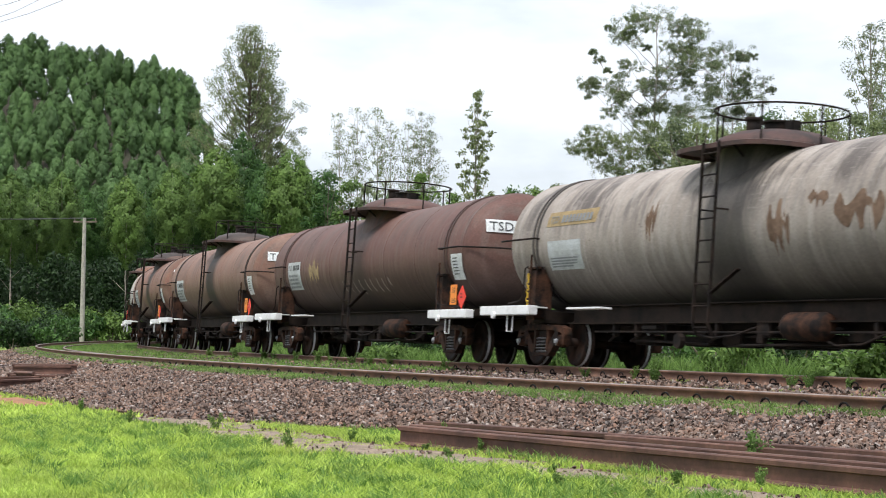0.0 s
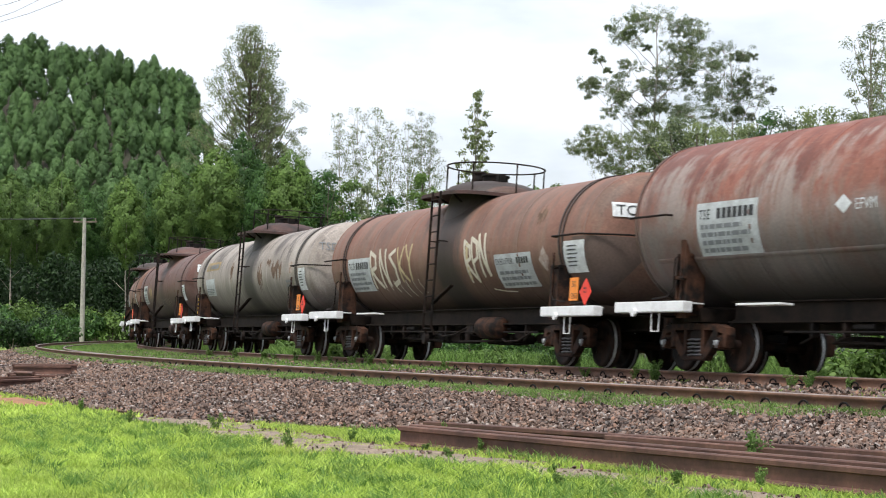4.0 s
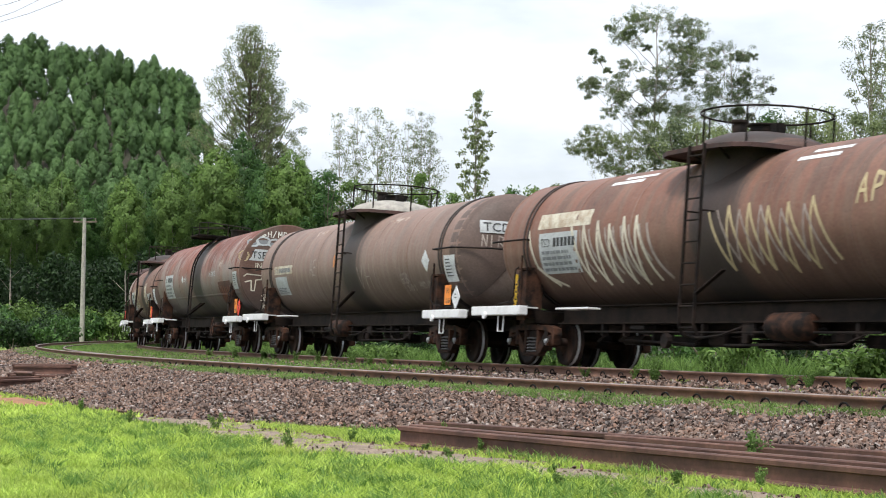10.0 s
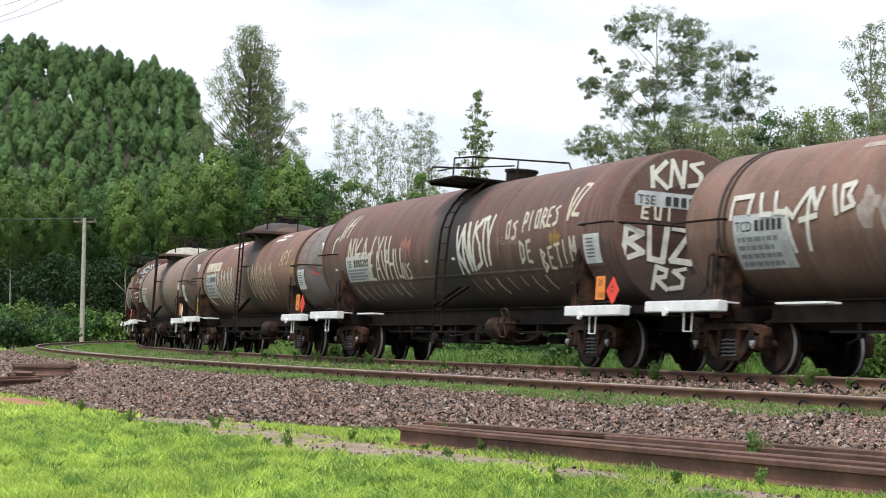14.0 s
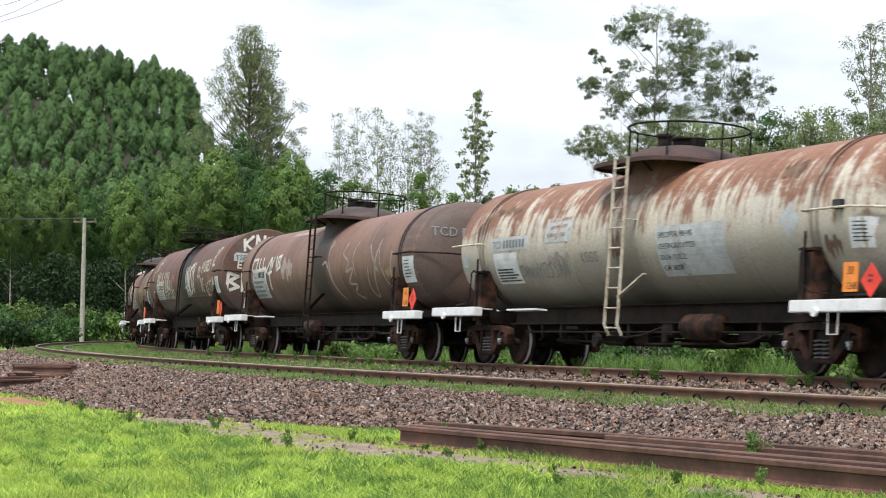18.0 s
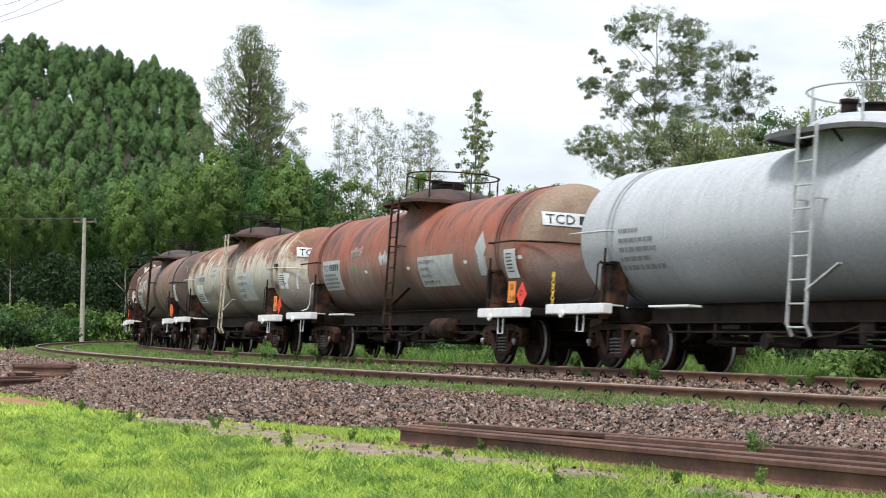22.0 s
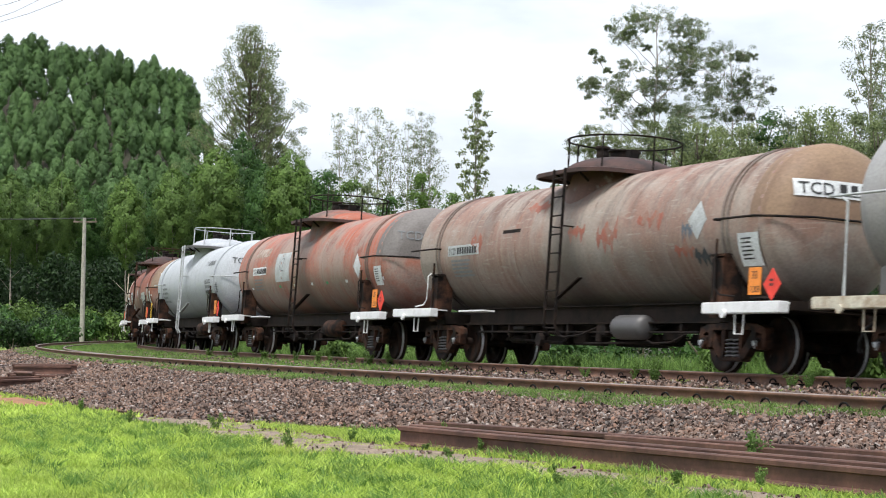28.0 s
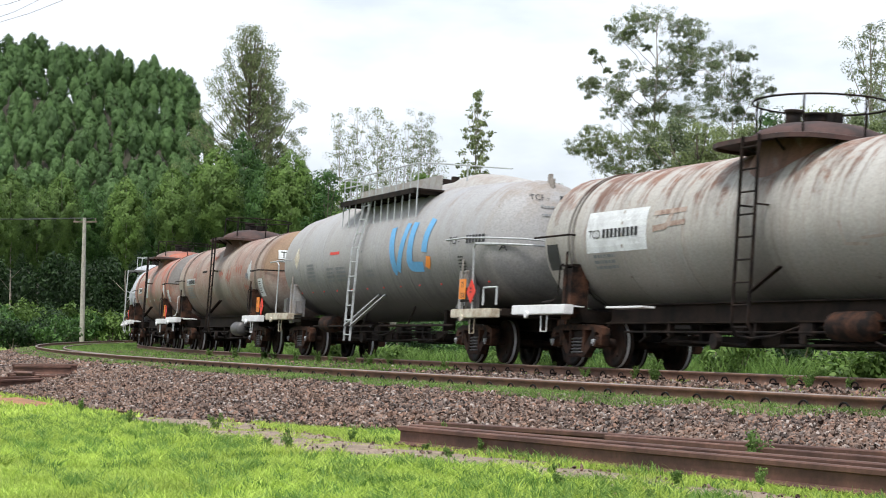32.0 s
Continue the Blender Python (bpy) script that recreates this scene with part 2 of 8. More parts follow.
M_LEAFT = leaf_mat("pale_feathery_leaf", (0.145, 0.185, 0.086), (0.290, 0.345, 0.165), 0.55)
M_HILL = leaf_mat("hill_leaf", (0.092, 0.168, 0.062), (0.145, 0.245, 0.092), 0.25, .4, .86, .85, 1.2)
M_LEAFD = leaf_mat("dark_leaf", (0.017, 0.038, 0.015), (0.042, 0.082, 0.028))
M_WEED = leaf_mat("weed_leaf", (0.105, 0.190, 0.045), (0.270, 0.420, 0.120), 0.45, .9, .5)
M_GRASS = leaf_mat("lawn_blade", (0.250, 0.365, 0.066), (0.560, 0.680, 0.165), 0.5, 1.2, .78)
M_GRASSD = leaf_mat("dull_blade", (0.100, 0.210, 0.045), (0.260, 0.400, 0.100), 0.4)


def soil_mat():
    m, nt, b = material("grass_soil")
    v = coords(nt)
    big = noise_of(nt, v, 0.25, 6, 0.6)
    mid = noise_of(nt, v, 2.2, 6, 0.6)
    fine = noise_of(nt, v, 30, 5, 0.7)
    col = mixed(nt, ramp(nt, big, 0.4, 0.6), (0.18, 0.28, 0.045), (0.27, 0.37, 0.06))
    col = mixed(nt, ramp(nt, mid, 0.55, 0.7, (0,) * 3, (.6,) * 3), col, (0.085, 0.15, 0.03))
    col = mixed(nt, 1.0, col, ramp(nt, fine, 0.3, 0.7, (.55,) * 3, (1.2,) * 3), 'MULTIPLY')
    nt.links.new(col, b.inputs["Base Color"])
    b.inputs["Roughness"].default_value = 0.9
    bump(nt, b, fine, 0.8, 0.05)
    return m


M_SOIL = soil_mat()
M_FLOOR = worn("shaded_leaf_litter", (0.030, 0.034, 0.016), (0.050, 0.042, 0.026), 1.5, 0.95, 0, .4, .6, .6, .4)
M_BED = worn("ballast_bed_gravel", (0.034, 0.028, 0.023), (0.075, 0.058, 0.047), 5, 0.9, 0, .35, .65, 1.0, 0.5)
M_DIRT = worn("pale_trodden_dirt", (0.33, 0.25, 0.185), (0.19, 0.145, 0.10), 7, 0.95, 0, .38, .62, 1.0, .5)
M_CLAY = worn("bare_red_earth", (0.34, 0.16, 0.075), (0.26, 0.13, 0.07), 3, 0.95, 0, .4, .6, .7, .3)


# ---- mesh helpers
def mesh_of(bm, name, smooth=False):
    me = bpy.data.meshes.new(name)
    bm.normal_update()
    bm.to_mesh(me)
    bm.free()
    if smooth:
        me.shade_smooth()
    return me


def part(name, bm, mat, parent=None, label="", smooth=False, m=None):
    """Links a bmesh (or mesh) as one object, under parent if there is one."""
    me = bm if isinstance(bm, bpy.types.Mesh) else mesh_of(bm, name, smooth)
    if not me.materials:
        me.materials.append(mat)
    ob = new(name, me)
    if me.materials[0] is not mat:
        ob.material_slots[0].link = 'OBJECT'
        ob.material_slots[0].material = mat
    if parent is not None:
        ob.parent = parent
    if m is not None:
        ob.matrix_local = m
    if label:
        ob["label"] = label
    return ob


def box(bm, cx, cy, cz, sx, sy, sz, bevel=0.0, m=None):
    r = bmesh.ops.create_cube(bm, size=1.0, matrix=(m or Matrix()) @ Matrix.Translation((cx, cy, cz)) @ Matrix.Diagonal((sx, sy, sz, 1)))
    if bevel:
        es = {e for vert in r["verts"] for e in vert.link_edges}
        bmesh.ops.bevel(bm, geom=list(es), offset=bevel, segments=2, affect='EDGES')
    return bm


def rod(bm, p0, p1, r, seg=8, r2=None):
    p0, p1 = Vector(p0), Vector(p1)
    d = p1 - p0
    m = Matrix.Translation((p0 + p1) / 2) @ d.to_track_quat('Z', 'Y').to_matrix().to_4x4()
    bmesh.ops.create_cone(bm, cap_ends=True, segments=seg, radius1=r, radius2=r if r2 is None else r2, depth=d.length, matrix=m)
    return bm


def tube(bm, pts, r, seg=6, closed=False):
    """A bent round bar through pts."""
    pts = [Vector(p) for p in pts]
    n = len(pts)
    rings = []
    for i, p in enumerate(pts):
        a = pts[i - 1] if (i or closed) else p
        b = pts[(i + 1) % n] if (i < n - 1 or closed) else p
        q = (b - a).to_track_quat('Z', 'Y').to_matrix()
        rr = r[i] if isinstance(r, (list, tuple)) else r
        rings.append([bm.verts.new(p + q @ Vector((rr * math.cos(2 * math.pi * k / seg), rr * math.sin(2 * math.pi * k / seg), 0))) for k in range(seg)])
    for i in range(n if closed else n - 1):
        a, b = rings[i], rings[(i + 1) % n]
        for k in range(seg):
            bm.faces.new((a[k], a[(k + 1) % seg], b[(k + 1) % seg], b[k]))
    if not closed:
        bm.faces.new(rings[0][::-1])
        bm.faces.new(rings[-1])
    return bm


def lathe_x(bm, profile, seg=48, zc=0.0, squash=1.0):
    """Turns (x, r) pairs about the x axis at height zc."""
    rings = []
    for x, r in profile:
        if r < 1e-5:
            rings.append([bm.verts.new((x, 0, zc))])
        else:
            rings.append([bm.verts.new((x, r * math.cos(2 * math.pi * k / seg), zc + squash * r * math.sin(2 * math.pi * k / seg))) for k in range(seg)])
    for a, b in zip(rings, rings[1:]):
        for k in range(seg):
            k2 = (k + 1) % seg
            if len(a) == 1:
                bm.faces.new((a[0], b[k2], b[k]))
            elif len(b) == 1:
                bm.faces.new((a[k], a[k2], b[0]))
            else:
                bm.faces.new((a[k], a[k2], b[k2], b[k]))
    bmesh.ops.recalc_face_normals(bm, faces=bm.faces[:])
    return bm


def raw(name, verts, faces, mat, parent=None, smooth=False, normals=None):
    me = bpy.data.meshes.new(name)
    verts, faces = np.asarray(verts, dtype=np.float32), np.asarray(faces, dtype=np.int32)
    k = faces.shape[1]
    me.vertices.add(len(verts))
    me.vertices.foreach_set("co", verts.ravel())
    me.loops.add(faces.size)
    me.loops.foreach_set("vertex_index", faces.ravel())
    me.polygons.add(len(faces))
    me.polygons.foreach_set("loop_start", np.arange(0, faces.size, k, dtype=np.int32))
    me.update(calc_edges=True)
    me.materials.append(mat)
    if smooth:
        me.shade_smooth()
    ob = new(name, me)
    if parent is not None:
        ob.parent = parent
    if normals is not None:
        ob.data.shade_smooth()
        ob.data.normals_split_custom_set_from_vertices(normals.tolist())
    return ob


def empty(name, m=None):
    ob = new(name)
    ob.empty_display_size = 0.3
    if m is not None:
        ob.matrix_world = m
    return ob


MESHES = {}


def shape(key, make, smooth=False):
    """A mesh that is made once and shared."""
    if key not in MESHES:
        bm = bmesh.new()
        make(bm)
        MESHES[key] = mesh_of(bm, key, smooth)
    return MESHES[key]

# ---- ground: one sheet to the horizon


def bed_edge(s):
    """Where the stone bed ends on the camera's side; it widens along the line."""
    return np.interp(s, [-40, 7.5, 11, 12.5, 15, 19, 26, 40, 60], [6.35, 6.35, 6.5, 7.7, 8.85, 8.9, 8.9, 7.6, 6.6])



def ground_z(x, y, s, lat):
    z = np.full(len(x), -0.40)
    near = lat > 0
    z = np.where(near, np.interp(lat, [0, 6, 8.2, 10, 14], [-.40, -.40, -.395, -.40, -.46]), np.interp(-lat, [0, 2.2, 5, 12, 40], [-.42, -.45, -.60, -.7, -.7]))
    und = np.sin(x * .9 + 1.3) * np.sin(y * .55 + .4) * .022 + np.sin(x * .31 + y * .23) * .03
    z = z + np.where(np.abs(lat) > 2.5, und, 0)
    # the wooded hill on the left and the low rise behind the line
    b = x / np.maximum(y, 60) * 400
    hill = np.interp(b, [-300, -160, -94, -76, -60, -54, -50, -44, -34, -10], [42.8, 40.9, 34.9, 33.2, 30.4, 29.4, 21, 9, 1.5, 0]) * np.clip((y - 188) / 77, 0, 1)
    rise = np.clip((y - 150) / 400, 0, 1) * 3.0
    far = np.clip((y - 900) / 2200, 0, 1) * 25
    return z + hill + rise + far


def grown(a, b, fine0, fine1, step, growth=1.22):
    mid = list(np.arange(fine0, fine1 + step / 2, step))
    d, v, hi = step, mid[-1], []
    while v < b:
        d *= growth
        v += d
        hi.append(min(v, b))
    d, v, lo = step, mid[0], []
    while v > a:
        d *= growth
        v -= d
        lo.append(max(v, a))
    return np.array(lo[::-1] + mid + hi)


gx, gy = grown(-3000, 3000, -22, 12, .3, 1.12), grown(-1500, 4200, 7, 48, .3, 1.07)
GX, GY = np.meshgrid(gx, gy)
gs, gl = off_line(GX.ravel(), GY.ravel())
GZ = ground_z(GX.ravel(), GY.ravel(), gs, gl)
idx = np.arange(GX.size).reshape(GX.shape)
quads = np.stack([idx[:-1, :-1], idx[:-1, 1:], idx[1:, 1:], idx[1:, :-1]], -1).reshape(-1, 4)
ground = raw("ground", np.stack([GX.ravel(), GY.ravel(), GZ], 1), quads, M_SOIL, smooth=True)
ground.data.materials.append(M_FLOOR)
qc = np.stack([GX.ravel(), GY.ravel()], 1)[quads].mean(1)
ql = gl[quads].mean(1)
# floor inside the wood: leaf litter with the trees' shade in its colour
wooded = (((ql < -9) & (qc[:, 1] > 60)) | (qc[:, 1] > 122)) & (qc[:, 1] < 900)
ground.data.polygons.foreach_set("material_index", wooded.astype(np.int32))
ground.data.update()
tagged(ground, "uneven green grass ground with a wooded hill", "ground", kind="structure")


def ground_at(x, y):
    s, l = off_line(x, y)
    return ground_z(np.atleast_1d(x).astype(float), np.atleast_1d(y).astype(float), s, l)


NEAR_TRACK = 4.14


def bed_z(lat, s):
    """Height of the stone bed."""
    e = bed_edge(s)
    flat = np.interp(lat, [-3.0, -2.3, -1.4, 0, 1.9, 2.7, 5.0], [-.46, -.34, -.21, -.165, -.165, -.18, -.165])
    fall = -.165 - .235 * np.clip((lat - 5.0) / np.maximum(e + .1 - 5.0, .1), 0, 1.6) ** 1.25
    return np.where(lat > 5.0, fall, flat)


bs = np.arange(-40, 135.1, .5)
rng_bed = np.random.default_rng(2)
bv = []
for s in bs:
    e = float(bed_edge(s))
    lats = np.concatenate([[-3.0, -2.3, -1.4, 0, 1.9, 2.7, 4.2], 5.0 + (e + .35 - 5.0) * np.linspace(0, 1, 8)])
    lats[-1] += rng_bed.uniform(-.12, .12)
    x, y = on_line(np.full(len(lats), s), lats)
    bv.append(np.stack([x, y, bed_z(lats, s) + rng_bed.uniform(-.008, .008, len(lats))], 1))
nb = len(bv[0])
ib = np.arange((len(bs) - 1) * nb).reshape(-1, nb)[:, :-1].ravel()
tagged(raw("ballast_bed", np.concatenate(bv), np.stack([ib, ib + 1, ib + nb + 1, ib + nb], 1), M_BED, smooth=True), "brown-grey crushed stone ballast bed", "ballast", kind="structure")

RAIL_PROFILE = [(-.068, -.158), (-.068, -.147), (-.012, -.128), (-.009, -.045), (-.034, -.036), (-.034, -.008), (-.024, 0), (.024, 0), (.034, -.008), (.034, -.036), (.009, -.045), (.012, -.128), (.068, -.147), (.068, -.158)]


def sweep_rail(name, s0, s1, lat, z=0.0, ds=1.0, mat=None, top=None):
    ss = np.arange(s0, s1 + ds / 2, ds)
    n = len(RAIL_PROFILE)
    rows = []
    for s in ss:
        x, y = on_line(np.full(n, s), lat + np.array([p[0] for p in RAIL_PROFILE]))
        rows.append(np.stack([x, y, z + np.array([p[1] for p in RAIL_PROFILE])], 1))
    v = np.concatenate(rows)
    f, mi = [], []
    for i in range(len(ss) - 1):
        for k in range(n):
            a, b = i * n + k, i * n + (k + 1) % n
            f.append((a, a + n, b + n, b))
            mi.append(1 if 5 <= k <= 7 else 0)
    ob = raw(name, v, np.array(f), mat or M_RAIL)
    ob.data.materials.append(top or M_RAILTOP)
    ob.data.polygons.foreach_set("material_index", np.array(mi, dtype=np.int32))
    ob.data.update()
    return ob


DROP = 2 * RAIL_Y * math.sin(CANT)
main_track = tagged(empty("railway_track"), "main line track with rusty rails in stone ballast", "railway track", kind="structure")
sweep_rail("rail", -40, 330, RAIL_Y).parent = main_track
sweep_rail("rail", -40, 330, -RAIL_Y, -DROP).parent = main_track
near_track = tagged(empty("railway_track"), "overgrown side track with rust-brown rails", "railway track", kind="structure")
sweep_rail("rail", -40, 135, NEAR_TRACK + RAIL_Y).parent = near_track
sweep_rail("rail", -40, 135, NEAR_TRACK - RAIL_Y, -.085).parent = near_track


def clip_mesh(bm):
    n = 9
    tube(bm, [(.075 * math.cos(math.pi * (1.25 * k / n - .1)), .045, .02 + .055 * math.sin(math.pi * (1.25 * k / n - .1))) for k in range(n + 1)], .011, 5)
    box(bm, 0, 0, -.015, .17, .10, .03, 0.005)
    box(bm, 0, .01, .01, .05, .10, .03, 0.005)


for track, lat0 in ((near_track, NEAR_TRACK + RAIL_Y), (main_track, RAIL_Y)):
    for s in np.arange(2, 34, .6):
        x, y = on_line(s, lat0 + .075)
        th = float(np.interp(s, TS, TH))
        part("rail_clip", shape("rail_clip", clip_mesh), M_STEEL, track, m=Matrix.Translation((float(x), float(y), -.132)) @ Matrix.Rotation(th + math.pi / 2, 4, 'Z'))


def sleeper_mesh(bm):
    box(bm, 0, 0, 0, .22, 2.0, .16, 0.02)


for track, lat0, tilt in ((near_track, NEAR_TRACK, .04), (main_track, 0.0, CANT)):
    for s in np.arange(2.3, 34, .6):
        x, y = on_line(s, lat0)
        th = float(np.interp(s, TS, TH))
        part("sleeper", shape("sleeper", sleeper_mesh), M_CONC, track, m=Matrix.Translation((float(x), float(y), -.245 - tilt * .53)) @ Matrix.Rotation(th + math.pi / 2, 4, 'Z') @ Matrix.Rotation(tilt, 4, 'X'))


# ---- crushed stone: irregular chips lying on the bed
def chips(name, n, s_rng, lat_rng, z_fun, size, seed, parent=None):
    rng = np.random.default_rng(seed)
    base = np.array([(a, b, c) for a in (-1, 1) for b in (-1, 1) for c in (-1, 1)], float)
    tri = np.array([(0, 1, 3, 2), (4, 6, 7, 5), (0, 4, 5, 1), (2, 3, 7, 6), (1, 5, 7, 3)])
    s = s_rng[0] + (s_rng[1] - s_rng[0]) * rng.random(n) ** 1.5
    lat = lat_rng[0] + (np.minimum(lat_rng[1], 99) - lat_rng[0]) * rng.random(n) if lat_rng[1] < 90 else lat_rng[0] + (bed_edge(s) + .3 - lat_rng[0]) * rng.random(n)
    x, y = on_line(s, lat)
    z = z_fun(lat, s) + rng.uniform(-.012, .034, n)
    sc = rng.uniform(.55, 1.25, (n, 1, 1)) * size * rng.uniform(.5, 1.25, (n, 1, 3)) * np.array([.80, .62, .40])
    v = base[None] * sc * rng.uniform(.5, 1.15, (n, 8, 1)) + rng.uniform(-.16, .16, (n, 8, 3)) * size
    q = rng.normal(size=(n, 4))
    q /= np.linalg.norm(q, axis=1, keepdims=True)
    w, a, b, c = q.T
    R = np.stack([np.stack([1 - 2 * (b * b + c * c), 2 * (a * b - w * c), 2 * (a * c + w * b)], -1), np.stack([2 * (a * b + w * c), 1 - 2 * (a * a + c * c), 2 * (b * c - w * a)], -1), np.stack([2 * (a * c - w * b), 2 * (b * c + w * a), 1 - 2 * (a * a + b * b)], -1)], 1)
    v = np.einsum('nij,nkj->nki', R, v)
    v += np.stack([x, y, z], 1)[:, None]
    f = (tri[None] + 8 * np.arange(n)[:, None, None]).reshape(-1, 4)
    return raw(name, v.reshape(-1, 3), f, M_STONE, parent)


for n_st, s_rng, l_rng, size, sd in ((108000, (4, 34), (4.85, 99), .032, 3), (20000, (30, 75), (4.85, 99), .055, 4), (20000, (4, 60), (.65, 3.55), .037, 5)):
    tagged(chips("ballast_stones", n_st, s_rng, l_rng, bed_z, size, sd), "loose brown and grey ballast stones", "ballast stones", kind="stuff")


# ---- grass and weeds
def blades(name, x, y, z, height, width, mat, seed, lean=.5):
    """Bent grass blades, each of two quads."""
    rng = np.random.default_rng(seed)
    n = len(x)
    a = rng.uniform(0, 2 * math.pi, n)
    h = height * rng.uniform(.45, 1.2, n)
    w = width * rng.uniform(.6, 1.2, n)
    bend = rng.uniform(.1, 1.0, n) * lean * h
    d = rng.uniform(0, 2 * math.pi, n)
    dx, dy = np.cos(d) * bend, np.sin(d) * bend
    wx, wy = np.cos(a) * w, np.sin(a) * w
    p = np.stack([x, y, z], 1)
    wv = np.stack([wx, wy, 0 * wx], 1)
    mid = p + np.stack([dx * .3, dy * .3, h * .6], 1)
    tip = p + np.stack([dx, dy, h], 1)
    v = np.stack([p - wv, p + wv, mid + wv * .7, mid - wv * .7, tip + wv * .1, tip - wv * .1], 1).reshape(-1, 3)
    i = 6 * np.arange(n)
    f = np.concatenate([np.stack([i, i + 1, i + 2, i + 3], 1), np.stack([i + 3, i + 2, i + 4, i + 5], 1)])
    return raw(name, v, f, mat)


NOISE_GRID = np.random.default_rng(99).uniform(-1, 1, (64, 64))


def patchy(x, y, f=.8, seed=0.0):
    """Smooth random patches between -1 and 1, two octaves."""
    out = 0
    for k, amp in ((1.0, .65), (2.7, .45)):
        u, w = x * f * k + seed * 7.3 + 200, y * f * k + seed * 3.1 + 200
        i, j = np.floor(u).astype(int), np.floor(w).astype(int)
        a, b = u - i, w - j
        a, b = a * a * (3 - 2 * a), b * b * (3 - 2 * b)
        g = lambda p, q: NOISE_GRID[(i + p) % 64, (j + q) % 64]
        out = out + amp * ((g(0, 0) * (1 - a) + g(1, 0) * a) * (1 - b) + (g(0, 1) * (1 - a) + g(1, 1) * a) * b)
    return out


# bare patches of trodden dirt along the foot of the ballast
DIRT = [(9.15, 14.2, 1.7, .60), (9.2, 11.5, 1.5, .58), (9.2, 9.0, 1.5, .66), (9.05, 7.3, .85, .36), (8.98, 5.8, .95, .32), (8.8, 4.3, .6, .24)]


def dirt_mask(s, l):
    m = np.zeros(len(s))
    for l0, s0, a, b in DIRT:
        m = np.maximum(m, 1.10 - ((s - s0) / a) ** 2 - ((l - l0) / b) ** 2)
    return np.where(m > 0, m - .02 + .95 * patchy(s, l * 2.2, 2.1, 6.1), 0)


for l0, s0, a, b in DIRT:
    n = 28
    ang = np.linspace(0, 2 * math.pi, n, endpoint=False)
    k = 1.12 + .16 * np.sin(ang * 3 + s0) + .10 * np.sin(ang * 7 + l0)
    ex, ey = on_line(s0 + a * k * np.cos(ang), l0 + b * k * np.sin(ang))
    cx, cy = on_line(s0, l0)
    ez = ground_at(ex, ey) + .004
    cz = float(ground_at(cx, cy)[0]) + .018
    ob = raw("dirt_patch", np.concatenate([np.stack([ex, ey, ez], 1), [[float(cx), float(cy), cz]]]), np.array([(i, (i + 1) % n, n) for i in range(n)]), M_DIRT, smooth=True)
    tagged(ob, "bare patch of pale trodden dirt in the grass", "dirt patch", kind="structure")


for s0, l0, a, b in ((20.6, 9.7, 1.5, .35), (23.5, 9.6, 1.0, .25)):
    n = 24
    ang = np.linspace(0, 2 * math.pi, n, endpoint=False)
    k = 1 + .2 * np.sin(ang * 3 + s0)
    ex, ey = on_line(s0 + a * k * np.cos(ang), l0 + b * k * np.sin(ang))
    cx, cy = on_line(s0, l0)
    ob = raw("dirt_patch", np.concatenate([np.stack([ex, ey, ground_at(ex, ey) + .004], 1), [[float(cx), float(cy), float(ground_at(cx, cy)[0]) + .07]]]), np.array([(i, (i + 1) % n, n) for i in range(n)]), M_CLAY, smooth=True)
    tagged(ob, "small heap of bare red earth", "dirt patch", kind="structure")
    DIRT.append((l0, s0, a, b))


def sow(n, x_rng, y_rng, keep, seed):
    rng = np.random.default_rng(seed)
    x, y = rng.uniform(*x_rng, n), rng.uniform(*y_rng, n)
    # only the wedge of ground in front of the lens
    ok = np.abs(x) < y * .262 + .6
    x, y = x[ok], y[ok]
    s, l = off_line(x, y)
    ok = keep(x, y, s, l)
    x, y = x[ok], y[ok]
    return x, y, ground_at(x, y)


lawn = lambda x, y, s, l: (l > bed_edge(s) + .22 + .35 * patchy(x, y, 1.6, .7)) & (dirt_mask(s, l) < .05)
gxy = sow(330000, (-9, 5), (9.5, 21), lawn, 11)
tagged(blades("lawn_grass", *gxy, .045, .0048, M_GRASS, 12, 1.7), "short bright green lawn grass", "grass", kind="stuff")
gxy = sow(120000, (-16, 2), (20, 48), lawn, 13)
tagged(blades("lawn_grass", *gxy, .06, .011, M_GRASS, 14, 1.2), "short bright green lawn grass", "grass", kind="stuff")
tuft = lambda x, y, s, l: lawn(x, y, s, l) & (patchy(x, y, 1.5, 1.9) > .22) & (l < 10.8)
gxy = sow(70000, (-6, 5), (9.5, 22), tuft, 15)
tagged(blades("grass_tufts", *gxy, .075, .0065, M_GRASSD, 16, 1.3), "taller tufts of dull green grass", "grass", kind="stuff")
# thin grass and grit on the trodden dirt
rd = np.random.default_rng(61)
ds, dl = rd.uniform(3.4, 16.5, 60000), rd.uniform(8.2, 10.1, 60000)
dx, dy = on_line(ds, dl)
ok = (dirt_mask(ds, dl) > .0) & (np.abs(dx) < dy * .262 + .4)
ds, dl, dx, dy = ds[ok], dl[ok], dx[ok], dy[ok]
sparse = patchy(dx, dy, 3.0, 8.8) > .42
tagged(blades("dirt_grass", dx[sparse], dy[sparse], ground_at(dx[sparse], dy[sparse]), .03, .004, M_GRASS, 62, 1.8), "thin low grass on the trodden dirt", "grass", kind="stuff")
tagged(chips("dirt_pebbles", 1500, (3.4, 16.0), (8.5, 9.7), lambda l, s: ground_z(*on_line(s, l), s, l) - .006, .016, 63), "small stones trodden into the dirt", "pebbles", kind="stuff")
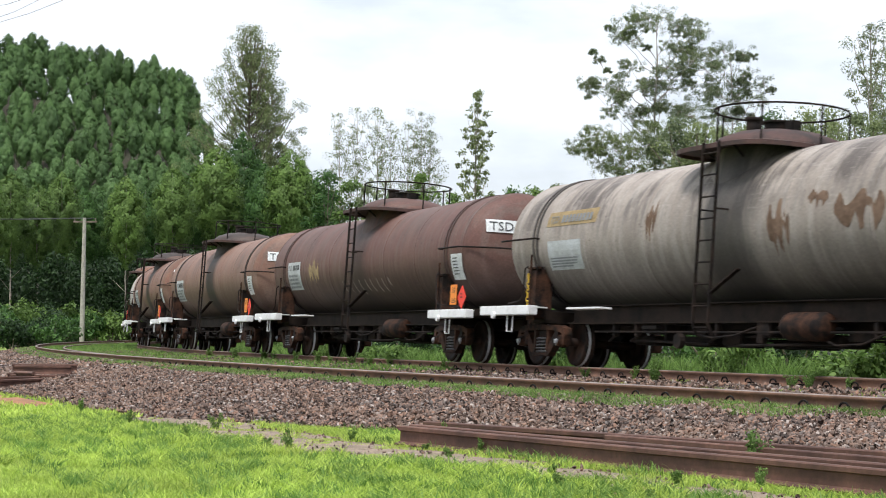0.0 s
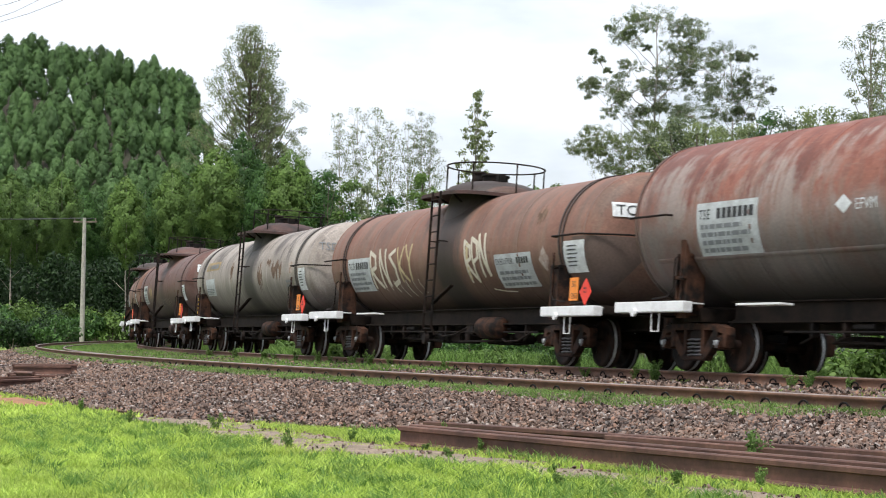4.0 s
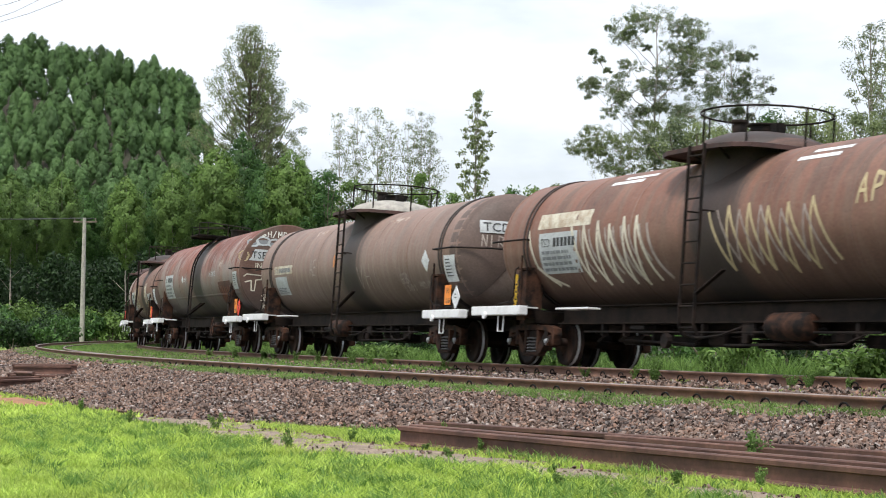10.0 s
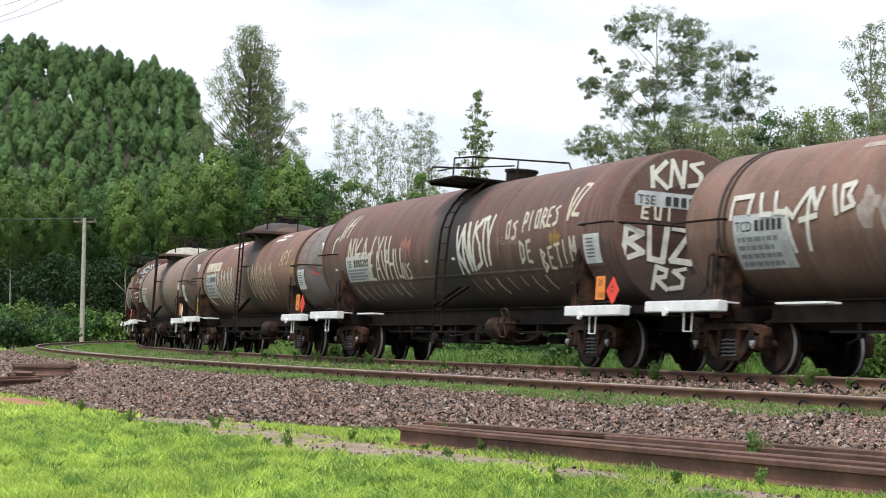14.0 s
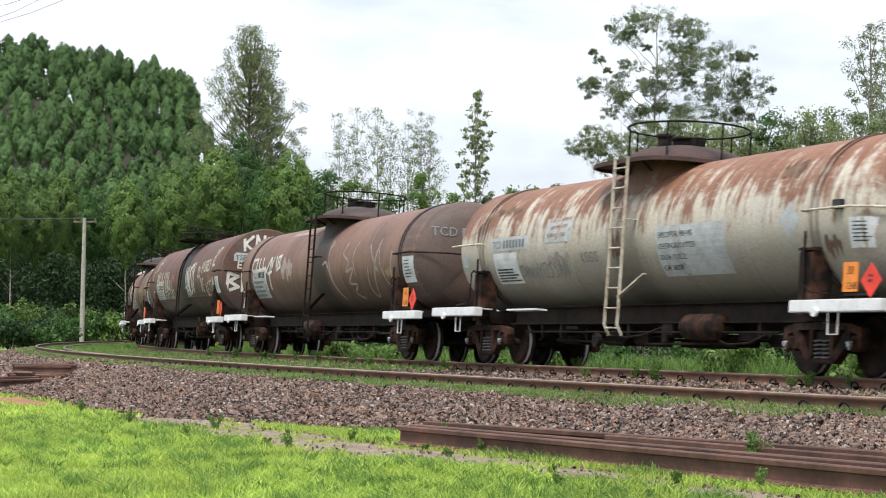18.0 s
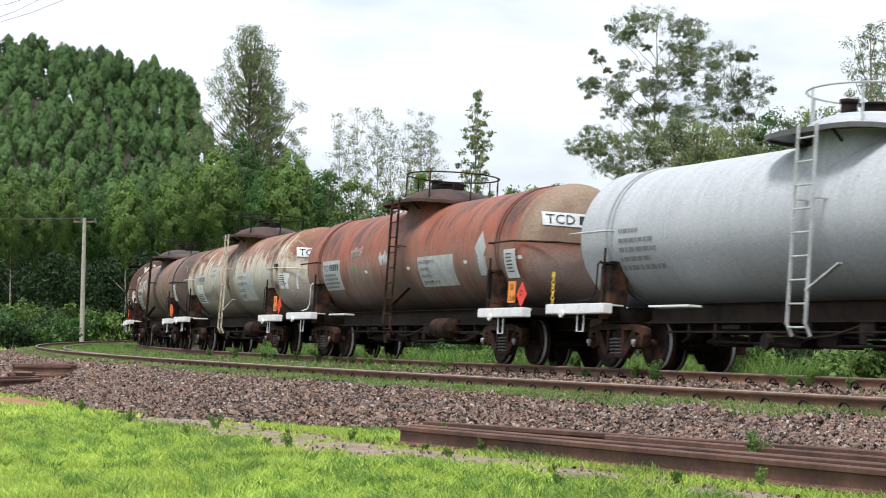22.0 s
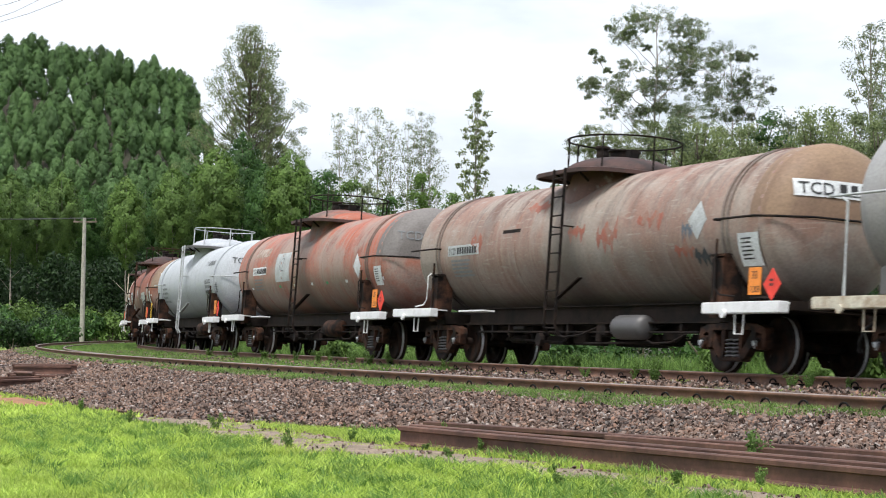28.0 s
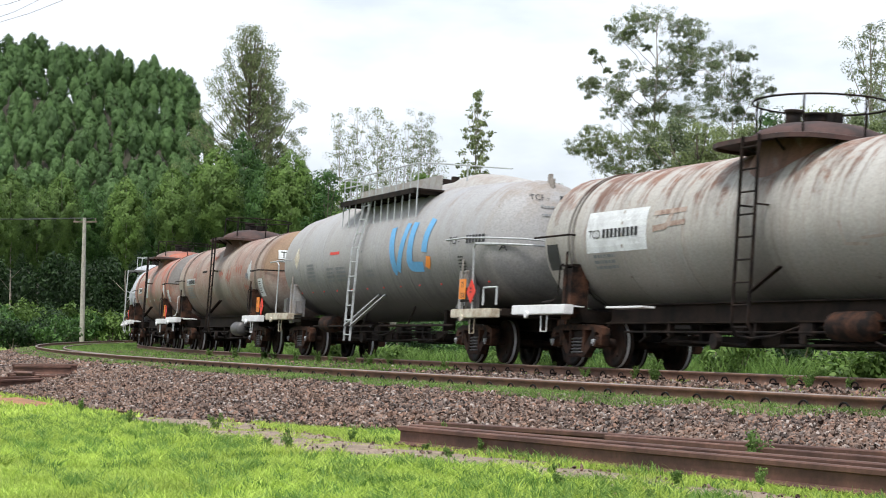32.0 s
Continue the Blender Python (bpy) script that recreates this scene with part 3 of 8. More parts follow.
# clumps of coarse grass: each a spray of long blades
rc = np.random.default_rng(44)
cs, cl = rc.uniform(3.5, 15, 1500), 8.9 + 3.4 * rc.random(1500) ** 1.4
cx, cy = on_line(cs, cl)
ok = lawn(cx, cy, cs, cl) & (np.abs(cx) < cy * .262 + .4) & (patchy(cx, cy, .9, 4.4) > -.25)
cx, cy = np.repeat(cx[ok], 34), np.repeat(cy[ok], 34)
cx, cy = cx + rc.normal(size=len(cx)) * .028, cy + rc.normal(size=len(cy)) * .028
half = len(cx) // 2
for sl, mt, sd in ((slice(0, half), M_GRASS, 45), (slice(half, None), M_GRASSD, 46)):
    tagged(blades("grass_clumps", cx[sl], cy[sl], ground_at(cx[sl], cy[sl]), .085, .005, mt, sd, 1.9), "coarse clumps of long-bladed grass", "grass", kind="stuff")
# grass that has grown through the side track and along the rails
verge = lambda x, y, s, l: (((l > 3.75) & (l < 4.62) & (patchy(x, y, .7, 3.1) > -.35)) | ((l > 4.74) & (l < 5.3) & (patchy(x, y, .9, 1.1) > -.1)) | ((l > 1.3) & (l < 3.6) & (patchy(x, y, 1.3, 5.0) > .38)) | ((l > .62) & (l < 1.0) & (patchy(x, y, 1.1, 4.0) > .25)))


def sow_line(n, s_rng, l_rng, keep, seed):
    rng = np.random.default_rng(seed)
    s = s_rng[0] + (s_rng[1] - s_rng[0]) * rng.random(n) ** 1.3
    l = rng.uniform(*l_rng, n)
    x, y = on_line(s, l)
    ok = keep(x, y, s, l)
    return x[ok], y[ok], bed_z(l[ok], s[ok]) - .01


gxy = sow_line(90000, (0, 70), (.6, 5.2), verge, 17)
tagged(blades("track_grass", *gxy, .065, .006, M_GRASS, 18, .9), "short grass growing between the rails", "grass", kind="stuff")
gxy = sow_line(52000, (26, 115), (-1.6, 4.9), lambda x, y, s, l: (patchy(x, y, .8, 7.2) > -.25) & (np.abs(np.abs(l) - RAIL_Y) > .12) & (np.abs(np.abs(l - NEAR_TRACK) - RAIL_Y) > .12), 29)
tagged(blades("track_grass", *gxy, .10, .014, M_GRASSD, 30, 1.0), "grass spreading between the tracks", "grass", kind="stuff")
gxy = sow_line(92000, (4, 75), (4.72, 5.55), lambda x, y, s, l: patchy(x, y, 1.2, 2.2) > np.interp(s, [6, 11], [-.05, -.75]) + .9 * np.clip((l - 5.08) / .45, 0, 1), 27)
tagged(blades("track_grass", *gxy, .085, .006, M_WEED, 28, 1.2), "strip of grass along the foot of the rail", "grass", kind="stuff")


def leaf_cloud(centres, radii, per, size, seed, droop=.5, flat=1.0):
    """Small leaves round each centre: quads with a fold-free diamond outline."""
    rng = np.random.default_rng(seed)
    c = np.repeat(np.asarray(centres, float), per, axis=0)
    r = np.repeat(np.asarray(radii, float), per)
    n = len(c)
    d = rng.normal(size=(n, 3))
    d /= np.linalg.norm(d, axis=1, keepdims=True)
    p = c + d * (r * rng.random(n) ** .45)[:, None] * np.array([1, 1, flat])
    out = d + rng.normal(size=(n, 3)) * .55 + np.array([0, 0, .35])
    ax = np.cross(out, rng.normal(size=(n, 3)))
    ax[:, 2] -= droop * np.linalg.norm(ax, axis=1) * .6
    ax /= np.linalg.norm(ax, axis=1, keepdims=True)
    si = np.cross(ax, out)
    si /= np.linalg.norm(si, axis=1, keepdims=True) + 1e-9
    ln = (size * rng.uniform(.6, 1.3, n))[:, None]
    v = np.stack([p, p + ax * ln * .5 + si * ln * .26, p + ax * ln, p + ax * ln * .5 - si * ln * .26], 1).reshape(-1, 3)
    f = np.arange(4 * n).reshape(-1, 4)
    nr = d * .7 + np.array([0, 0, .5]) + rng.normal(size=(n, 3)) * .4
    nr /= np.linalg.norm(nr, axis=1, keepdims=True)
    return v, f, np.repeat(nr, 4, axis=0)


def weed_bank(name, n, s_rng, l_rng, height, mat, seed, keep=None, blade_w=.012):
    rng = np.random.default_rng(seed)
    s, l = rng.uniform(*s_rng, n), rng.uniform(*l_rng, n)
    x, y = on_line(s, l)
    if keep is not None:
        ok = keep(x, y)
        x, y, s, l = x[ok], y[ok], s[ok], l[ok]
    z = ground_z(x, y, s, l) - .03
    return blades(name, x, y, z, height, blade_w, mat, seed, .8)


tagged(weed_bank("tall_grass", 60000, (5, 60), (-6.5, -2.6), .62, M_WEED, 21, lambda x, y: patchy(x, y, .7, .5) > .02), "tall green grass behind the track", "grass", kind="stuff")
tagged(weed_bank("tall_grass", 26000, (50, 120), (-6.5, -2.4), .5, M_WEED, 22, None, .02), "tall green grass behind the track", "grass", kind="stuff")


def bush(name, x, y, z, w, h, n, leaf, mat, seed, label, per=60):
    rng = np.random.default_rng(seed)
    ob = empty(name, Matrix.Translation((x, y, z)))
    c = rng.normal(size=(n, 3))
    c /= np.linalg.norm(c, axis=1, keepdims=True)
    c *= (rng.random(n) ** .5)[:, None]
    c = c * np.array([w / 2, w / 2, h / 2]) * .85 + np.array([0, 0, h / 2])
    c[:, 2] = np.maximum(c[:, 2], h * .08)
    v, f, nr = leaf_cloud(c, rng.uniform(.14, .26, n) * min(w, h), per, leaf, seed, .25)
    raw("foliage", v, f, mat, ob, normals=nr)
    bm = bmesh.new()
    for k in range(5):
        q = c[rng.integers(n)]
        tube(bm, [(0, 0, -.1), tuple(q * np.array([.4, .4, .45])), tuple(q)], [.03 * w / 2, .02 * w / 2, .008], 5)
    part("stem", bm, M_BARK, ob)
    return tagged(ob, label, "bush")


def line_bush(s, l, w, h, mat, seed, label="leafy green bush behind the track"):
    x, y = on_line(s, l)
    return bush("bush", float(x), float(y), float(ground_at(x, y)[0]) - .05, w, h, 26, .13, mat, seed, label)


rb = random.Random(5)


def weed(x, y, z, h, n, seed, label="small leafy weed in the grass"):
    """A low weed: several stems with leaves all the way up."""
    rng = random.Random(seed)
    ob = tagged(empty("weed", Matrix.Translation((x, y, z))), label, "weed")
    bm = bmesh.new()
    cen = []
    for k in range(n):
        a, w = rng.uniform(0, 6.28), rng.uniform(.1, .45) * h
        tip = Vector((w * math.cos(a), w * math.sin(a), h * rng.uniform(.6, 1)))
        tube(bm, [(0, 0, -.02), tuple(tip * .5 + Vector((0, 0, h * .08))), tuple(tip)], [.004, .003, .0015], 4)
        cen += [tuple(tip * t) for t in (.35, .5, .65, .8, .92, 1.0)]
    part("stem", bm, M_WEED, ob)
    v, f, nr = leaf_cloud(cen, [h * .11] * len(cen), 12, max(h * .10, .016), seed, .1)
    raw("leaves", v, f, M_WEED, ob)
    return ob


for k, (s, l, h, n) in enumerate(((5.9, 7.66, .34, 5), (9.3, 8.3, .22, 7), (7.4, 8.2, .14, 5), (6.1, 8.15, .16, 6), (4.7, 8.4, .15, 6), (8.2, 8.55, .13, 5), (5.1, 8.75, .12, 6), (10.4, 8.75, .14, 6), (12.6, 9.3, .18, 7), (13.6, 9.9, .16, 6), (11.2, 10.0, .15, 6), (9.4, 9.7, .14, 6), (17.0, 9.6, .2, 7))):
    x, y = on_line(s, l)
    z = max(float(bed_z(np.array([l]), np.array([s]))[0]) if l < bed_edge(s) else -9, float(ground_at(x, y)[0])) - .01
    weed(float(x), float(y), z, h, n, 700 + k)
for k in range(9):
    s, l = 4.0 + k * .95 + rb.uniform(-.15, .15), rb.uniform(8.75, 9.9)
    x, y = on_line(s, l)
    weed(float(x), float(y), float(ground_at(x, y)[0]) - .01, rb.uniform(.06, .11), 6, 770 + k)
for k in range(26):
    s = rb.uniform(13, 46)
    l = rb.choice((.85, 1.0, -.2, .75, .9)) + rb.uniform(-.15, .15)
    x, y = on_line(s, l)
    weed(float(x), float(y), -.18, rb.uniform(.16, .34), 8, 740 + k, "leafy weed growing beside the rail")
for k in range(34):
    s = 8 + k * 1.75 + rb.uniform(-.6, .6)
    line_bush(s, rb.uniform(-4.9, -2.9), rb.uniform(1.0, 1.9), rb.uniform(.55, 1.15), rb.choice((M_WEED, M_LEAFL, M_WEED, M_LEAF)), 100 + k)
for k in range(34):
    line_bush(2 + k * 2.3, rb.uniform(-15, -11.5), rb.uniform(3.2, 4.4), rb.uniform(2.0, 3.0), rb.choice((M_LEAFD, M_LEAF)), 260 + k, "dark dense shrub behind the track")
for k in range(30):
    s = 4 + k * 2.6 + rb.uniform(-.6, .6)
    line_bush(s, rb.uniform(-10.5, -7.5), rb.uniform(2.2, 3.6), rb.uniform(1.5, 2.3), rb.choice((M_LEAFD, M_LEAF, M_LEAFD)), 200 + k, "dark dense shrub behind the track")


# ---- trees
def crown_shell(height, profile, n, leaf, seed, lump=.22, clumps=150, clump_r=.32):
    """Leaves in small clumps laid over a lumpy crown; profile as in tree()."""
    rng = np.random.default_rng(seed)
    hs, ws = np.array([p[0] for p in profile]), np.array([p[1] for p in profile])
    t = hs[0] + (hs[-1] - hs[0]) * (np.arange(clumps) + rng.random(clumps)) / clumps
    a = np.arange(clumps) * 2.39996 + rng.uniform(-.5, .5, clumps)
    ph = rng.uniform(0, 6.28, 2)
    w = np.interp(t, hs, ws)
    lm = 1 + lump * np.sin(3 * a + ph[0] + 9 * t) * np.sin(14 * t + ph[1])
    cr = clump_r * rng.uniform(.7, 1.3, clumps) * np.clip(w / ws.max() * 1.15, .35, 1)
    r = np.maximum(w * lm * (1 - .42 * rng.random(clumps) ** 2) - cr * .6, 0)
    c = np.stack([r * np.cos(a), r * np.sin(a), t * height], 1)
    grid = np.linspace(hs[0], hs[-1], 40)
    slope = np.interp(t, grid, -np.gradient(np.interp(grid, hs, ws), (grid[1] - grid[0]) * height))
    face = np.stack([np.cos(a), np.sin(a), np.clip(slope, -.35, 1.4) + .22], 1)
    face /= np.linalg.norm(face, axis=1, keepdims=True)
    share = cr ** 2 / (cr ** 2).sum()
    k = rng.choice(clumps, n, p=share)
    d = rng.normal(size=(n, 3))
    d /= np.linalg.norm(d, axis=1, keepdims=True)
    p = c[k] + d * (cr[k] * rng.random(n) ** .4)[:, None]
    nr = d * .40 + face[k] * .95 + rng.normal(size=(n, 3)) * .12
    nr /= np.linalg.norm(nr, axis=1, keepdims=True)
    out = nr + rng.normal(size=(n, 3)) * .4
    ax = np.cross(out, rng.normal(size=(n, 3)))
    ax[:, 2] -= .2 * np.linalg.norm(ax, axis=1)
    ax /= np.linalg.norm(ax, axis=1, keepdims=True)
    si = np.cross(ax, out)
    si /= np.linalg.norm(si, axis=1, keepdims=True) + 1e-9
    ln = (leaf * rng.uniform(.6, 1.3, n))[:, None]
    v = np.stack([p, p + ax * ln * .5 + si * ln * .33, p + ax * ln, p + ax * ln * .5 - si * ln * .33], 1).reshape(-1, 3)
    return v, np.arange(4 * n).reshape(-1, 4), np.repeat(nr, 4, axis=0)


def leafy_tree(height, profile, n, leaf, mats, seed, label, trunk_r=.10, clumps=150, clump_r=.32, lump=.22):
    ob = tagged(empty("plantation_tree"), label, "tree")
    bm = bmesh.new()
    rng = random.Random(seed)
    tube(bm, [(rng.uniform(-.08, .08), rng.uniform(-.08, .08), height * t) for t in (0, .2, .4, .6, .8, .97)], [trunk_r * (1 - .9 * k / 5) for k in range(6)], 6)
    for k in range(9):
        t = .18 + .07 * k
        a = k * 2.4
        w = .9 if t < profile[0][0] else 1.3
        tube(bm, [(0, 0, height * t), (w * math.cos(a), w * math.sin(a), height * (t + .07))], [trunk_r * .3, trunk_r * .08], 4)
    part("trunk", bm, mats[0], ob, smooth=True)
    v, f, nr = crown_shell(height, profile, n, leaf, seed, lump, clumps, clump_r)
    raw("crown", v, f, mats[1], ob, normals=nr)
    return ob


def tree(name, x, y, height, profile, trunk_r, leaf, n_limbs, clump, per, mats, seed, label, lean=0.0, bare=.3, fork=0, droop=.6):
    """profile: (height share, crown half width in metres) pairs from the crown's foot to its top."""
    rng = random.Random(seed)
    z0 = float(ground_at(x, y)[0]) - .1
    ob = empty(name, Matrix.Translation((x, y, z0)))
    tagged(ob, label, "tree")
    bm = bmesh.new()
    stem = [(lean * t * height * .1 + rng.uniform(-.06, .06) * height * .04, rng.uniform(-.05, .05), height * t) for t in (0, .15, .3, .45, .6, .75, .88, .97)]
    tube(bm, stem, [trunk_r * (1 - .88 * k / 7) for k in range(8)], 8)
    hs, ws = [p[0] for p in profile], [p[1] for p in profile]
    tips, rad = [], []
    for k in range(n_limbs):
        t = hs[0] + (hs[-1] - hs[0]) * ((k + .5) / n_limbs) ** .9
        w = float(np.interp(t, hs, ws)) * rng.uniform(.55, 1.08)
        a = k * 2.399 + rng.uniform(-.4, .4)
        bx = float(np.interp(t, [0, .15, .3, .45, .6, .75, .88, .97], [p[0] for p in stem]))
        zb = height * max(t - .10 - .05 * rng.random(), bare * .8)
        tip = Vector((bx + w * math.cos(a), w * math.sin(a), height * t))
        base = Vector((bx, 0, zb))
        mid = base.lerp(tip, .5) + Vector((0, 0, -.04 * height * rng.random()))
        tube(bm, [base, mid, tip], [trunk_r * .32 * (1 - t * .5), trunk_r * .2, trunk_r * .07], 5)
        for j, sh in enumerate((1.0, .72, .45)):
            if j and w < clump * 1.1:
                continue
            q = base.lerp(tip, sh) + Vector((rng.uniform(-1, 1), rng.uniform(-1, 1), rng.uniform(-.4, .6))) * clump * .7
            tips.append(tuple(q))
            rad.append(clump * rng.uniform(.7, 1.25) * (1 if j == 0 else .8))
    top = stem[-1]
    tips.append((top[0], top[1], height * .985))
    rad.append(clump * .7)
    part("trunk", bm, mats[0], ob, smooth=True)
    v, f, nr = leaf_cloud(tips, rad, per, leaf, seed, droop, .8)
    raw("crown", v, f, mats[1], ob, normals=nr)
    return ob


PX = 3329.7


def at_px(px, d):
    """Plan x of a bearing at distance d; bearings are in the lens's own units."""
    return (px - 784) / PX * d


def rise(row, d):
    return (587 - row) / PX * d + EYE_Z


# each tree by its bearing, distance and height
def pad_tree(px0, d, top_row, pads, trunk_r, leaf, seed, label, mat):
    """Eucalyptus with forked limbs that each carry a flat-bottomed pad of leaves; pads as (bearing, elevation, half width)."""
    rng = random.Random(seed)
    k = d / PX
    x0 = at_px(px0, d)
    z0 = float(ground_at(x0, d)[0]) - .1
    ob = tagged(empty("eucalyptus_tree", Matrix.Translation((x0, d, z0))), label, "tree")
    top = rise(top_row, d) - z0
    stem = [(rng.uniform(-.12, .12), rng.uniform(-.2, .2), top * t) for t in (0, .2, .4, .55, .7, .85, .97)]
    bm = bmesh.new()
    tube(bm, stem, [trunk_r * (1 - .85 * i / 6) for i in range(7)], 8)
    cen, rad = [], []
    pads = [(px, row + 7, half) for px, row, half in pads]
    small = [(px + rng.uniform(-30, 30), row + rng.uniform(-10, 24), half * rng.uniform(.45, .75)) for px, row, half in pads + pads]
    mains = len(pads)
    tips = []
    for n_pad, (px, row, half) in enumerate(pads + small):
        tip = Vector(((px - px0) * k, rng.uniform(-1.6, 1.6), rise(row, d) - z0))
        if n_pad < mains:
            tips.append(tip)
            zb = max(tip.z - abs(tip.x) * .75 - .06 * top * rng.uniform(.6, 1.2), top * .35)
            sx = float(np.interp(zb / top, (0, .2, .4, .55, .7, .85, .97), [p[0] for p in stem]))
            base = Vector((sx, 0, zb))
        else:
            zb = top * .9
            base = tips[(n_pad - mains) % mains] - Vector((0, 0, half * k * .5))
        mid = base.lerp(tip, .55) + Vector((0, 0, -.25 * rng.random()))
        bend = base.lerp(tip, .28) + Vector((rng.uniform(-.2, .2), 0, -.05 * (tip - base).length))
        tube(bm, [base, bend, mid, tip - Vector((0, 0, half * k * .3))], [trunk_r * .26 * (1 - .5 * zb / top), trunk_r * .18, trunk_r * .11, trunk_r * .05], 5)
        for j in range(18):
            a = rng.uniform(0, 6.28)
            w = half * k * 1.3 * rng.random() ** .6
            q = tip + Vector((w * math.cos(a), w * math.sin(a), half * k * rng.uniform(-.85, .55)))
            if j < 5:
                tube(bm, [tip - Vector((0, 0, half * k * .3)), q], [trunk_r * .08, trunk_r * .04], 4)
            cen.append(tuple(q))
            rad.append(half * k * rng.uniform(.26, .52))
    part("trunk", bm, M_TRUNK, ob, smooth=True)
    v, f, nr = leaf_cloud(cen, rad, 42, leaf * .62, seed, .8, .8)
    raw("crown", v, f, mat, ob, normals=nr)
    return ob


pad_tree(1163, 97, 16, ((1112, 28, 20), (1145, 16, 24), (1176, 12, 24), (1206, 24, 24), (1236, 40, 20), (1100, 50, 16), (1122, 54, 16), (1064, 92, 9), (1115, 112, 17), (1182, 106, 22), (1206, 72, 22), (1228, 64, 20), (1242, 80, 18), (1206, 116, 22), (1040, 144, 16), (1070, 138, 18), (1094, 150, 18), (1086, 168, 20), (1110, 190, 20), (1132, 148, 16), (1160, 138, 18), (1190, 140, 20), (1222, 100, 18), (1180, 168, 18), (1150, 186, 16)), .13, .125, 31, "tall eucalyptus with a pale forked trunk and cloudlike leaf pads", M_LEAFG)
pad_tree(1295, 103, 76, ((1257, 80, 18), (1280, 76, 18), (1310, 88, 18), (1332, 110, 17), (1348, 140, 16), (1250, 110, 22), (1281, 118, 22), (1302, 133, 22), (1250, 148, 24), (1280, 155, 24), (1317, 163, 20), (1235, 172, 24), (1265, 184, 24), (1340, 172, 16), (1300, 196, 22), (1226, 196, 22)), .12, .125, 32, "tall eucalyptus with a spreading airy crown", M_LEAFG)
pad_tree(1100, 92, 205, ((1030, 240, 20), (1052, 232, 22), (1072, 226, 22), (1106, 236, 24), (1145, 222, 24), (1040, 262, 20), (1086, 254, 24), (1128, 250, 24), (1175, 232, 24), (1080, 280, 24), (1118, 278, 24), (1166, 262, 24), (1160, 286, 24), (1200, 226, 22), (1210, 250, 24)), .09, .12, 33, "low spreading eucalyptus with open leaf pads", M_LEAFT)
tree("eucalyptus_tree", at_px(1545, 104), 104, rise(28, 104) + .6, [(.45, 2.4), (.62, 2.2), (.8, 2.0), (.92, 1.4), (1, .5)], .17, .13, 30, .50, 110, (M_TRUNK, M_LEAFT), 34, "slender eucalyptus with a thin pale crown")
tree("eucalyptus_tree", at_px(1610, 100), 100, rise(40, 100) + .6, [(.45, 2.6), (.62, 2.6), (.8, 2.0), (1, .5)], .17, .13, 28, .52, 110, (M_TRUNK, M_LEAFT), 35, "slender eucalyptus with a thin pale crown")
rt = random.Random(9)
for k, px in enumerate(range(1196, 1660, 40)):
    d = rt.uniform(70, 84)
    row = rt.uniform(188, 222)
    tree("broadleaf_tree", at_px(px, d), d, rise(row, d) + .6, [(.22, 1.5), (.45, 2.1), (.7, 1.9), (.9, 1.2), (1, .4)], .14, .13, 30, .55, 170, (M_BARK, rt.choice((M_LEAFT, M_LEAFG, M_LEAFT, M_LEAF))), 300 + k, "dense green tree behind the railway")
tree("eucalyptus_tree", at_px(440, 170), 170, rise(52, 170) + .6, [(.30, 7.2), (.46, 7.0), (.58, 6.2), (.72, 4.9), (.86, 3.2), (1, .8)], .24, .17, 170, .75, 110, (M_BARK, M_LEAFT), 36, "very tall feathery eucalyptus above the wood")
tree("eucalyptus_tree", at_px(472, 176), 176, rise(150, 176) + .6, [(.3, 4.8), (.5, 4.8), (.7, 3.8), (.88, 2.2), (1, .6)], .25, .18, 60, .75, 130, (M_BARK, M_LEAFT), 37, "tall feathery eucalyptus above the wood")
for px, row, sd in ((600, 196, 41), (632, 186, 42), (668, 186, 43), (690, 210, 44), (722, 215, 45), (745, 190, 46), (760, 225, 50)):
    tree("eucalyptus_tree", at_px(px, 150), 150, rise(row, 150) + .6, [(.34, .9), (.5, 1.3), (.7, 1.2), (.86, 1.3), (.95, 1.1), (1, .5)], .09, .13, 26, .52, 62, (M_TRUNK, M_LEAFT), sd, "thin sparse eucalyptus with bare lower stem", bare=.3)
tree("big_leaf_tree", at_px(842, 120), 120, rise(152, 120) + .6, [(.28, 1.5), (.45, 1.5), (.65, 1.25), (.85, .8), (1, .3)], .10, .20, 40, .34, 44, (M_TRUNK, M_LEAFT), 47, "upright tree with large drooping dark leaves", droop=1.4)
tree("broadleaf_tree", at_px(748, 110), 110, rise(303, 110) + .6, [(.3, 1.0), (.6, 1.3), (.85, 1.0), (1, .3)], .10, .2, 16, .5, 130, (M_BARK, M_LEAFL), 48, "rounded light green tree")
for k, (px, row) in enumerate(((580, 300), (615, 320), (650, 325), (690, 345), (800, 340), (860, 345), (905, 335), (950, 330), (985, 320))):
    d = 112 + 4 * (k % 3)
    tree("broadleaf_tree", at_px(px, d), d, rise(row, d) + .6, [(.15, 1.3), (.4, 1.7), (.7, 1.4), (.9, .8), (1, .3)], .11, .22, 20, .6, 110, (M_BARK, (M_LEAF, M_LEAFL, M_LEAFG)[k % 3]), 330 + k, "green tree in the wood behind the line")

